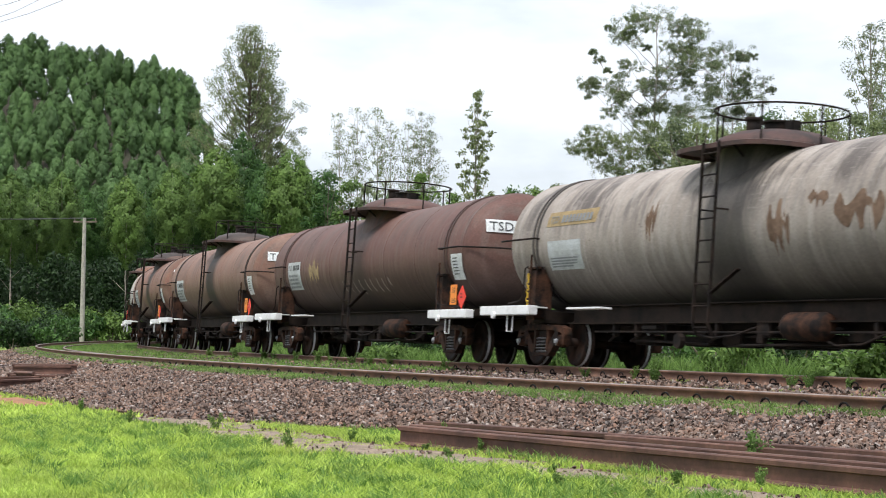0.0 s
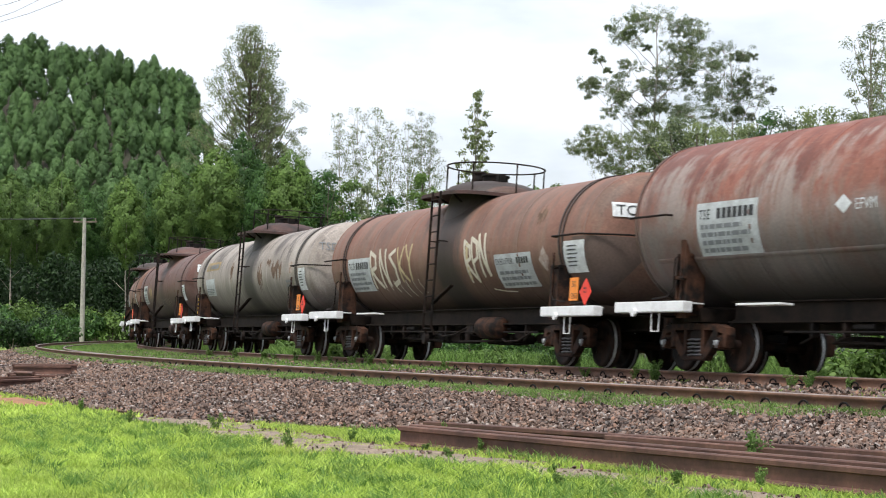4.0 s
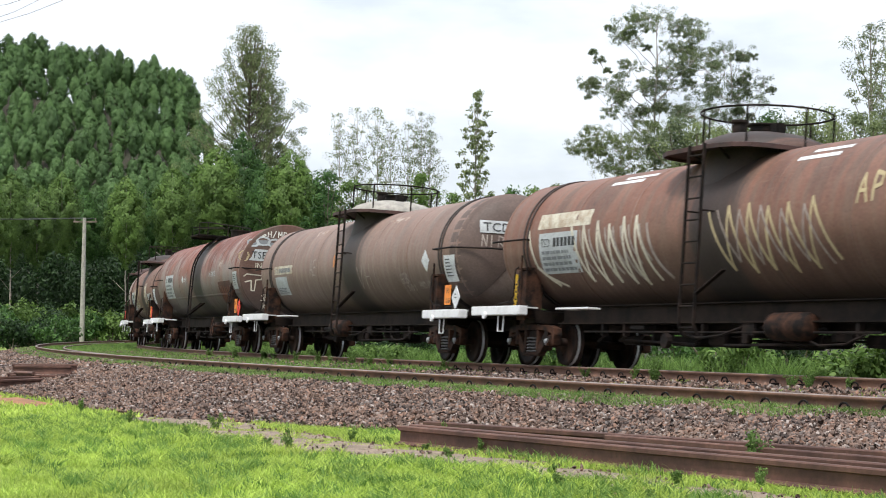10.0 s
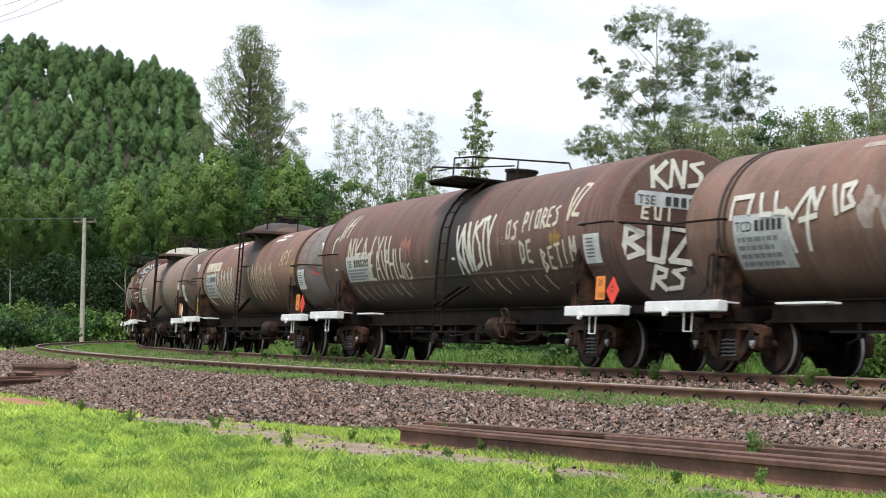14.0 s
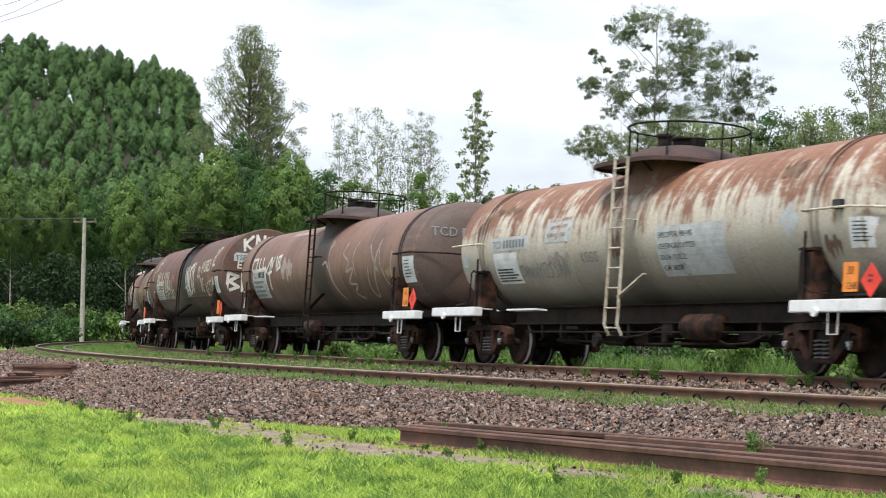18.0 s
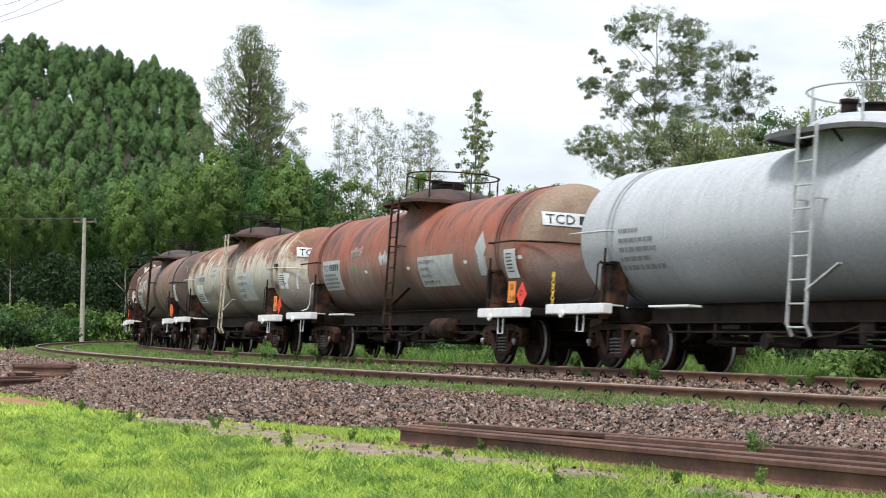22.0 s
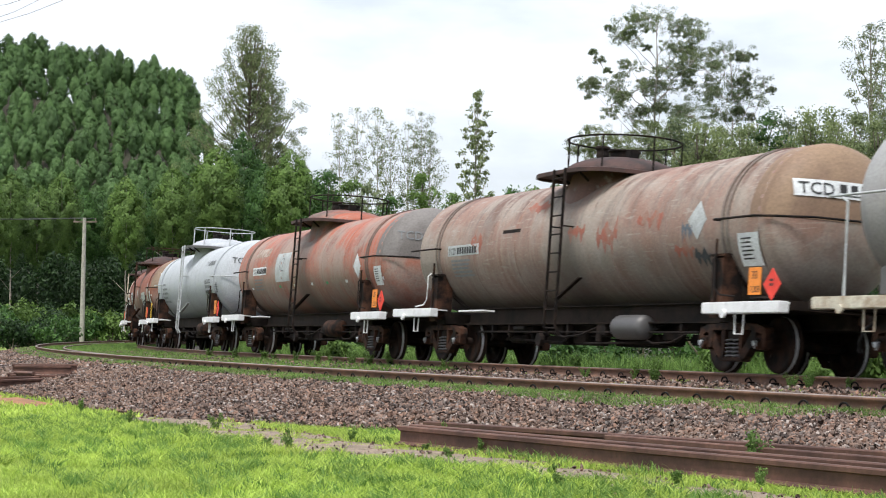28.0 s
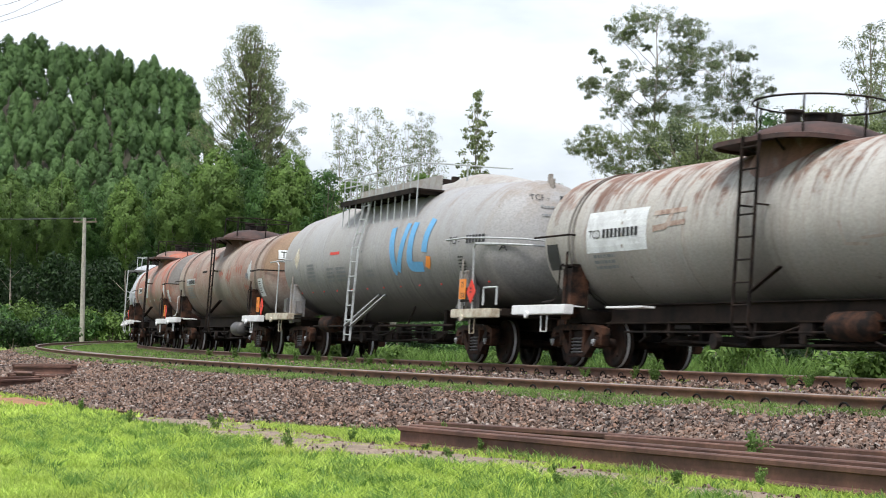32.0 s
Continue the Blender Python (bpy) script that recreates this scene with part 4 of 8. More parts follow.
# the edge of the plantation: slim stems with leafy heads
PLANT = [leafy_tree(11.0 + k * .6, [(.46, .25), (.54, .9), (.63, 1.5), (.74, 1.72), (.85, 1.45), (.93, 1.0), (.98, .5), (1, .15)], 14000, .150, (M_TRUNK, (M_LEAFL, M_LEAFL, M_LEAF)[k]), 60 + k, "slim plantation eucalyptus with a leafy head", .085, 150, .40, .12) for k in range(3)]
for ob in PLANT:
    ob["group"] = "plantation trees"
spots = []
for k, (px, row) in enumerate(((-22, 330), (18, 314), (66, 332), (108, 312), (222, 321), (305, 306), (382, 267), (428, 244), (513, 273), (468, 300), (560, 322))):
    d = 132 + 7 * (k % 4)
    spots.append((px, d, rise(row, d) + .8, 2 if px in (428, 468, 560) else k % 2))
for k, (px, row) in enumerate(((40, 352), (84, 350), (146, 345), (180, 352), (255, 340), (282, 350), (342, 322), (404, 300), (446, 290), (490, 312), (536, 308), (580, 335))):
    d = 158 + rt.uniform(0, 12)
    spots.append((px, d, rise(row, d) + 1, 2))
used = set()
for px, d, h, q in spots:
    x = at_px(px, d)
    sc = h / (11.0 + q * .6)
    m = Matrix.Translation((x, d, float(ground_at(x, d)[0]) - .1)) @ Matrix.Rotation(rt.uniform(0, 6.28), 4, 'Z')
    ob = copy_thing(PLANT[q], m) if q in used else PLANT[q]
    used.add(q)
    ob.matrix_basis = m
    ob.scale = (sc * rt.uniform(.86, 1.0), sc * rt.uniform(.86, 1.0), sc)
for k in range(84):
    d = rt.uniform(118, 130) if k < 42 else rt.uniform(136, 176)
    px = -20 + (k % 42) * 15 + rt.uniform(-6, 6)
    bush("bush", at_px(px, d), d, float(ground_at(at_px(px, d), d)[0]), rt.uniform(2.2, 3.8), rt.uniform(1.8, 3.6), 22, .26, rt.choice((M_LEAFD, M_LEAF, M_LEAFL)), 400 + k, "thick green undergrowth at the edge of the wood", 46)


def far_woods(name, n, px_rng, d_rng, h, seed, label, keep=None, clumps=26, per=26, leaf=.62, mat=M_HILL):
    rng = np.random.default_rng(seed)
    d = rng.uniform(*d_rng, n)
    px = rng.uniform(*px_rng, n)
    x = (px - 784) / PX * d
    z = ground_at(x, d)
    ok = np.ones(n, bool) if keep is None else keep(px, d, z)
    x, d, z = x[ok], d[ok], z[ok]
    n = len(x)
    hh = h * rng.uniform(.85, 1.15, n)
    t = rng.random((n, clumps)) ** .8
    w = np.interp(t, [0, .3, .7, 1], [1.5, 1.9, 1.25, .1]) * rng.uniform(.6, 1.1, (n, clumps))
    a = rng.uniform(0, 6.283, (n, clumps))
    c = np.stack([x[:, None] + w * np.cos(a), d[:, None] + w * np.sin(a), z[:, None] + hh[:, None] * (.34 + .66 * t)], -1).reshape(-1, 3)
    v, f, nr = leaf_cloud(c, rng.uniform(.6, 1.0, len(c)), per, leaf, seed, .5)
    ob = tagged(raw(name, v, f, mat, normals=nr), label, "wood", kind="stuff")
    return ob


HILL_CROWN = [(.54, .4), (.62, 1.05), (.71, 1.42), (.80, 1.42), (.88, 1.15), (.945, .78), (.985, .42), (1, .12)]
HILL_CROWNS = [[(t, w * f + (.18 * math.sin(9 * t + 2 * q) if w > .5 else 0)) for t, w in HILL_CROWN] for q, f in enumerate((1.0, 1.12, .92, 1.04, .85))]
HILLT = [leafy_tree(13.0, HILL_CROWNS[k], 8000, .22, (M_BARK, M_HILL), 90 + k, "plantation eucalyptus with a pointed crown on the hill", .10, 120, .42) for k in range(4)]
rows, between = [], []
d, odd = 186.0, 0
while d < 268:
    px = -34 + rt.uniform(0, 6) + 12 * odd
    while px < 398:
        dd = d + rt.uniform(-1.6, 1.6)
        x = at_px(px, dd)
        z = float(ground_at(x, dd)[0])
        if z > -.2:
            rows.append((x, dd, z))
        px += rt.uniform(20, 30)
    d += 4.7
    odd = 1 - odd
between += rows[:-300]
px = -60.0
while px < 345:
    dd = rt.uniform(264, 270)
    between.append((at_px(px, dd), dd, float(ground_at(at_px(px, dd), dd)[0]) - rt.uniform(.0, 1.2)))
    for low in (2.0, 3.6, 5.2):
        between.append((at_px(px + rt.uniform(-6, 6), dd + 3), dd + 3, float(ground_at(at_px(px, dd), dd)[0]) - low - rt.uniform(-.4, .4)))
    px += rt.uniform(13, 20)
for k, (x, d, z) in enumerate(rows[-300:]):
    sc = rt.uniform(.50, .70)
    m = Matrix.Translation((x, d, z - .3)) @ Matrix.Rotation(rt.uniform(0, 6.28), 4, 'Z')
    ob = HILLT[k] if k < 4 else copy_thing(HILLT[k % 4], m)
    if k < 4:
        ob.matrix_basis = m
    ob.scale = (sc, sc, sc * rt.uniform(.92, 1.04))
    ob["group"] = "plantation trees on the hill"
bases = [crown_shell(13.0, HILL_CROWNS[k], 4200, .30, 97 + k, .25, 120, .42) for k in range(5)]
M_HILLS = leaf_mat("hill_wood_leaf", (0.090, 0.160, 0.056), (0.118, 0.205, 0.072), 0.3, .12, .78)
# crowns at the hill foot take a darker leaf: shade put into colour
for mat, label, stand_of in ((M_HILLS, "close-set plantation crowns filling the hillside", [p for p in between if p[1] >= 214]), (M_LEAF, "dark green stand at the foot of the hill, shade in its leaf colour", [p for p in between if p[1] < 214])):
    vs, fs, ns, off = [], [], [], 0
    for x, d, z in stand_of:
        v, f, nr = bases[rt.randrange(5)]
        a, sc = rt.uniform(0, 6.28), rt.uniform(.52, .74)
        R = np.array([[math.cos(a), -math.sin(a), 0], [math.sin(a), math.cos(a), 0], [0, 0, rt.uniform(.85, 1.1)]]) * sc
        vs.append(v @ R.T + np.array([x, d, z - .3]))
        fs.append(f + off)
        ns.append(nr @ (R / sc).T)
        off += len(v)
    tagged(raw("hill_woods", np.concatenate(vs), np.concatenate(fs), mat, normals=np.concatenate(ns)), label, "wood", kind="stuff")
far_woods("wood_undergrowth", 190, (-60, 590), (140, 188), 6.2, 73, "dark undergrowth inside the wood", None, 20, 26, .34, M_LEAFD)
far_woods("far_woods", 150, (400, 1000), (190, 300), 11, 72, "far wood behind the line")

# ---- concrete pole and its wires
pd = 118.0
pole = tagged(empty("utility_pole", Matrix.Translation((at_px(145.5, pd), pd, float(ground_at(at_px(145.5, pd), pd)[0])))), "pale concrete utility pole beside the wood", "utility pole")
bm = bmesh.new()
ph = rise(393, pd) + .6
tube(bm, [(0, 0, 0), (.05, 0, ph * .5), (.11, 0, ph)], [.165, .14, .11], 12)
part("shaft", bm, M_CONC, pole)
bm = bmesh.new()
box(bm, .15, 0, ph - .25, 1.5, .09, .10)
for x in (-.5, .1, .8):
    rod(bm, (x, 0, ph - .2), (x, 0, ph - .02), .035, 8)
part("crossarm", bm, M_BARK, pole)
bm = bmesh.new()
for dx, dz in ((-.5, 0), (.1, .02), (.8, -.02)):
    a = Vector((dx, 0, ph - .02 + dz))
    b = Vector((-40, 22, ph + 3.5))
    tube(bm, [a.lerp(b, t) + Vector((0, 0, -1.6 * t * (1 - t) * 2)) for t in np.linspace(0, 1, 9)], .014, 4)
part("wire", bm, M_WIRE, pole)
wires = tagged(empty("overhead_wires"), "three thin overhead wires against the sky", "overhead wire", kind="structure")
for (xa, ya), (xb, yb) in (((-40, 38), (90, -18)), ((-40, 46), (150, -22)), ((-40, 10), (60, -14))):
    bm = bmesh.new()
    d0, d1 = 62, 54
    pa = Vector((at_px(xa, d0), d0, rise(ya, d0)))
    pb = Vector((at_px(xb, d1), d1, rise(yb, d1)))
    tube(bm, [pa.lerp(pb, t) + Vector((0, 0, -.12 * t * (1 - t) * 4)) for t in np.linspace(-1.5, 2.5, 13)], .007, 5)
    part("wire", bm, M_WIRE, wires)


# ---- stored rails beside the track
def stored_rail(a, b, z, lean, seed, label, bend=0.0):
    """One loose rail from plan point a to b with its foot at height z."""
    bm = bmesh.new()
    p0, p1 = Vector((*a, z)), Vector((*b, z))
    d = (p1 - p0).normalized()
    side = Vector((-d.y, d.x, 0))
    n = 8
    rings = []
    for i in range(n + 1):
        t = i / n
        c = p0.lerp(p1, t) + side * bend * math.sin(math.pi * t)
        rings.append([bm.verts.new(c + (Matrix.Rotation(lean, 3, d) @ (side * u + Vector((0, 0, w + .14))))) for u, w in RAIL_PROFILE])
    k = len(RAIL_PROFILE)
    for i in range(n):
        for j in range(k):
            bm.faces.new((rings[i][j], rings[i + 1][j], rings[i + 1][(j + 1) % k], rings[i][(j + 1) % k]))
    bm.faces.new(rings[0][::-1])
    bm.faces.new(rings[-1])
    bmesh.ops.recalc_face_normals(bm, faces=bm.faces[:])
    return tagged(part("loose_rail", bm, M_STOCK), label, "rail", "stored rails beside the track")


GZ0 = -.385
for a, b, lean in (((-.35, 15.93), (3.75, 8.90), 0), ((-.26, 16.18), (4.0, 9.25), .02), ((1.27, 14.55), (4.1, 9.85), -.02), ((-.15, 16.75), (4.94, 9.95), .01)):
    stored_rail(a, b, GZ0 + .02, lean, 1, "long rust-brown rail stored on the grass")
pile = random.Random(4)
for k, (xa, da, xb, db, z, ln) in enumerate(((-70, 30.5, 74, 32.6, -.385, 0), (-50, 33.2, 70, 34.0, -.385, 0), (22, 35.2, 118, 34.4, -.375, .05), (15, 36.0, 125, 36.6, -.375, 0), (30, 37.2, 140, 37.0, -.375, 0), (28, 35.8, 128, 35.4, -.225, 0), (24, 36.8, 138, 36.6, -.215, 0), (48, 33.6, 92, 34.6, -.37, 1.45), (70, 34.0, 100, 33.3, -.37, 1.2), (34, 35.0, 66, 34.2, -.30, .5))):
    stored_rail((at_px(xa, da), da), (at_px(xb, db), db), z, ln, 2, "short rust-brown rail length in a small pile")
for k in range(18):
    d = pile.uniform(100, 116)
    px = -40 + k * 9
    x = at_px(px, d)
    bush("bush", x, d, float(ground_at(x, d)[0]), pile.uniform(1.8, 3), pile.uniform(1.2, 2.2), 18, .22, pile.choice((M_LEAFD, M_LEAF, M_LEAFD)), 460 + k, "thick green undergrowth at the edge of the wood", 46)

# ---- tank cars: local x forward, y to the camera side, z up from the rail head
def centred(make, zc):
    """The same mesh about the tank's axis."""
    def made(bm):
        make(bm)
        bmesh.ops.translate(bm, vec=(0, 0, -zc), verts=bm.verts[:])
    return made


class Kind:
    def __init__(self, form, zc, profile, bogie, cap):
        self.form, self.half, self.zc, self.profile, self.bogie, self.cap = form, bogie + 1.87, zc, profile, bogie, cap
        self.key = "%s%.2f" % (form, bogie)

    def radius(self, x):
        xs, rs = zip(*self.profile)
        return float(np.interp(x, xs, rs))

    def side(self, x, up, lift=0.006):
        """Point on the camera side at x, up metres of arc above the tank's axis."""
        r = self.radius(x)
        a = up / r
        return Vector((x, (r + lift) * math.cos(a), self.zc + (r + lift) * math.sin(a)))

    def tail(self, y, z, lift=0.008):
        """Point on the rear head."""
        r = min(math.hypot(y, z - self.zc) / self.cap[1], 0.999)
        return Vector((-(self.cap[0] + self.cap[2] * math.sqrt(1 - r * r)) - lift, y, z))


def head(x0, r, depth, sign, n=7, corner=0.06):
    """Profile of a dished head from the rim to the pole."""
    out = []
    for i in range(n + 1):
        a = math.pi / 2 * i / n
        out.append((sign * (x0 + depth * math.sin(a)), r * math.cos(a)))
    return out


def full_profile(x0, r_fun, r_end, depth, cuts):
    right = head(x0, r_end, depth, 1)
    left = head(x0, r_end, depth, -1)[::-1]
    mid = [(x, r_fun(x)) for x in np.linspace(-x0, x0, cuts)[1:-1]]
    return left + mid + right


def dome_kind(bogie):
    end = bogie + .87
    return Kind("dome", 2.035, full_profile(end, lambda x: 1.09, 1.09, 0.46, 9), bogie, (end, 1.09, 0.46))


# three lengths of domed tank, a riveted tank with flat heads and a tapered one
DOME, DOME_MID, DOME_LONG = dome_kind(5.13), dome_kind(5.44), dome_kind(5.96)
FLAT = Kind("flat", 2.15, full_profile(7.05, lambda x: 1.22, 1.22, 0.10, 9), 5.84, (7.05, 1.22, 0.10))
CONE = Kind("cone", 2.13, full_profile(6.15, lambda x: 1.16 + 0.16 * min(1, (6.15 - abs(x)) / 3.4), 1.16, 0.78, 21), 5.47, (6.15, 1.16, 0.78))


def coil(bm, x, y, z0, z1, r, wire, turns):
    n = turns * 10
    tube(bm, [(x + r * math.cos(2 * math.pi * turns * i / n), y + r * math.sin(2 * math.pi * turns * i / n), z0 + (z1 - z0) * i / n) for i in range(n + 1)], wire, 5)


def extrude_xz(bm, poly, y0, y1):
    a = [bm.verts.new((x, y0, z)) for x, z in poly]
    b = [bm.verts.new((x, y1, z)) for x, z in poly]
    n = len(poly)
    bm.faces.new(a)
    bm.faces.new(b[::-1])
    for i in range(n):
        bm.faces.new((a[i], b[i], b[(i + 1) % n], a[(i + 1) % n]))
    bmesh.ops.recalc_face_normals(bm, faces=bm.faces[:])
    return bm


AXLE = 0.70  # half the bogie's wheelbase


def side_frame_mesh(bm):
    w = AXLE
    y0, y1 = 0.76, 0.90
    # top member arching over the spring nest, with pedestal jaws
    extrude_xz(bm, [(-w - .16, .50), (-w - .13, .60), (-w + .10, .655), (-.22, .66), (.22, .66), (w - .10, .655), (w + .13, .60), (w + .16, .50), (w + .05, .52), (w - .20, .565), (.22, .575), (-.22, .575), (-w + .20, .565), (-w - .05, .52)], y0, y1)
    for sx in (1, -1):
        extrude_xz(bm, [(sx * (w + .16), .50), (sx * (w + .05), .52), (sx * (w + .06), .36), (sx * (w + .13), .33)], y0, y1)
        extrude_xz(bm, [(sx * (w - .20), .565), (sx * (w - .08), .55), (sx * (w - .11), .33), (sx * (w - .2), .34)], y0, y1)
        extrude_xz(bm, [(sx * (w - .20), .56), (sx * (w - .11), .42), (sx * .30, .165), (sx * .22, .19), (sx * .22, .26)], y0 + .01, y1 - .01)
        box(bm, sx * .225, (y0 + y1) / 2, .41, .07, .13, .34)
    box(bm, 0, (y0 + y1) / 2, .175, .62, .15, .06, 0.015)


def axle_box_mesh(bm):
    box(bm, 0, .83, .40, .20, .17, .19, 0.03)
    rod(bm, (0, .90, .385), (0, .955, .385), .075, 14)


def cap_mesh(bm):
    rod(bm, (0, .95, .385), (0, .985, .385), .048, 12, .035)
    for k in range(3):
        a = k * 2.094 + .5
        rod(bm, (.055 * math.cos(a), .95, .385 + .055 * math.sin(a)), (.055 * math.cos(a), .975, .385 + .055 * math.sin(a)), .012, 6)


def spring_mesh(bm):
    for dx in (-.09, .09):
        coil(bm, dx, .83, .205, .47, .072, .019, 5)


def bolster_mesh(bm):
    box(bm, 0, 0, .50, .34, 1.72, .16, 0.03)
    box(bm, 0, 0, .60, .42, .42, .10, 0.02)
    for sy in (1, -1):
        box(bm, 0, sy * .45, .61, .22, .12, .05)


def wheel_mesh(bm):
    pro = [(-.055, .13), (-.055, .30), (-.068, .315), (-.068, .375), (-.03, .379), (.012, .383), (0.045, .387), (.05, .41), (.072, .41), (.072, .31), (.05, .295), (.02, .28), (.02, .15), (.07, .13), (.07, .085)]
    for sy in (1, -1):
        seg = 28
        rings = [[bm.verts.new((r * math.cos(2 * math.pi * k / seg), sy * (RAIL_Y - x), r * math.sin(2 * math.pi * k / seg))) for k in range(seg)] for x, r in pro]
        for i, (a, b) in enumerate(zip(rings, rings[1:])):
            for k in range(seg):
                f = bm.faces.new((a[k], a[(k + 1) % seg], b[(k + 1) % seg], b[k]))
                f.material_index = 1 if i == 4 else 0
        bm.faces.new(rings[0])
        # lifting holes read as dark bosses on the web
        for k in range(2):
            a = k * math.pi
            rod(bm, (.22 * math.cos(a), sy * (RAIL_Y + .05), .22 * math.sin(a)), (.22 * math.cos(a), sy * (RAIL_Y + .062), .22 * math.sin(a)), .03, 8)
    rod(bm, (0, -.9, 0), (0, .9, 0), .066, 12)
    bmesh.ops.recalc_face_normals(bm, faces=bm.faces[:])


WHEELSETS, CARS = [], []
M_FAIRING = worn("dusty_grey_fairing_paint", (0.40, 0.385, 0.37), (0.33, 0.29, 0.26), 2.5, .65)
M_RUSTPLATE = worn("dark_rusty_plate", (0.075, 0.036, 0.03), (0.035, 0.022, 0.02), 3, .75)


def add_bogie(car, x):
    bog = part("bogie", shape("bolster", bolster_mesh), M_STEEL, car, "grimy three-piece bogie with coil springs", m=pose(x, 0, 0))
    for rot in (0, 180):
        fr = part("side_frame", shape("side_frame", side_frame_mesh), M_BOGIE, bog, m=pose(0, 0, 0, 0, 0, rot))
        part("coil_spring", shape("spring", spring_mesh, True), M_SPRING, bog, m=pose(0, 0, 0, 0, 0, rot))
        for sx in (1, -1):
            part("axle_box", shape("axle_box", axle_box_mesh), M_BOGIE, bog, m=pose(sx * AXLE, 0, 0, 0, 0, rot))
            part("bearing_cap", shape("bearing_cap", cap_mesh), M_CAP, bog, "bright metal bearing cap", m=pose(sx * AXLE, 0, 0, 0, 0, rot))
    for sx in (1, -1):
        me = shape("wheelset", wheel_mesh, True)
        if not me.materials:
            me.materials.append(M_WHEEL)
            me.materials.append(M_TREAD)
        ws = part("wheelset", me, M_WHEEL, bog, "rusty wheels with polished treads", m=pose(sx * AXLE, 0, .387))
        WHEELSETS.append((ws, sx * AXLE))
    return bog


def letters(text, size, spread=1.0):
    """Triangulated lettering in the built-in font, origin at its left foot."""
    key = ("letters", text)
    if key not in MESHES:
        cu = bpy.data.curves.new("lettering", 'FONT')
        cu.body, cu.size, cu.resolution_u = text, 1.0, 2
        ob = bpy.data.objects.new("lettering", cu)
        scene.collection.objects.link(ob)
        bpy.context.view_layer.update()
        me = bpy.data.meshes.new_from_object(ob)
        bpy.data.objects.remove(ob)
        MESHES[key] = me
    bm = bmesh.new()
    bm.from_mesh(MESHES[key])
    bmesh.ops.scale(bm, vec=(size * spread, size, size), verts=bm.verts[:])
    return bm


def sheet(w, h, nx=4, ny=4):
    bm = bmesh.new()
    vs = [[bm.verts.new((w * i / nx, h * j / ny, 0)) for i in range(nx + 1)] for j in range(ny + 1)]
    for j in range(ny):
        for i in range(nx):
            bm.faces.new((vs[j][i], vs[j][i + 1], vs[j + 1][i + 1], vs[j + 1][i]))
    return bm


def ribbon(bm, pts, w):
    """A brushed stroke of width w through 2D points."""
    prev = None
    for i, p in enumerate(pts):
        a, b = pts[max(i - 1, 0)], pts[min(i + 1, len(pts) - 1)]
        d = Vector((b[0] - a[0], b[1] - a[1], 0))
        d = d.normalized() if d.length else Vector((1, 0, 0))
        nrm = Vector((-d.y, d.x, 0)) * w / 2
        c = Vector((p[0], p[1], 0))
        cur = (bm.verts.new(c + nrm), bm.verts.new(c - nrm))
        if prev:
            bm.faces.new((prev[0], prev[1], cur[1], cur[0]))
        prev = cur


def smooth_line(pts, n=5):
    out = []
    for i in range(len(pts) - 1):
        p0, p1, p2, p3 = pts[max(i - 1, 0)], pts[i], pts[i + 1], pts[min(i + 2, len(pts) - 1)]
        for k in range(n):
            t = k / n
            out.append(tuple(0.5 * (2 * p1[j] + (p2[j] - p0[j]) * t + (2 * p0[j] - 5 * p1[j] + 4 * p2[j] - p3[j]) * t * t + (3 * p1[j] - p0[j] - 3 * p2[j] + p3[j]) * t ** 3) for j in (0, 1)))
    return out + [pts[-1]]


def wrap(name, bm, mat, car, kind, x, up, where="side", lift=0.006, label="", lean=0.0):
    """Lays flat work on the tank: x, up is its lower left corner as one reads it."""
    for vert in bm.verts:
        a, b = vert.co.x, vert.co.y
        if where == "side":
            vert.co = kind.side(x - a + lean * b, up + b, lift)
        else:
            vert.co = kind.tail(x - a, up + b, lift)
    bmesh.ops.recalc_face_normals(bm, faces=bm.faces[:])
    ob = part(name, bm, mat, car, label)
    if name in ("small_print", "notice_print", "paint_run", "digit_bar"):
        ob["kind"] = "stuff"
    return ob


def bars(w, rows, h, gap, rng, nx=7, ny=1):
    """Unreadable print: rows of word-long bars."""
    bm = bmesh.new()
    for r in range(rows):
        x = 0.0
        y = (rows - 1 - r) * (h + gap)
        end = w * rng.uniform(.72, 1.0)
        while x < end:
            ln = min(rng.uniform(.05, .16) * max(w, .5), end - x)
            vs = [bm.verts.new(c) for c in ((x, y, 0), (x + ln, y, 0), (x + ln, y + h, 0), (x, y + h, 0))]
            bm.faces.new(vs)
            x += ln + h * .45
    return bm


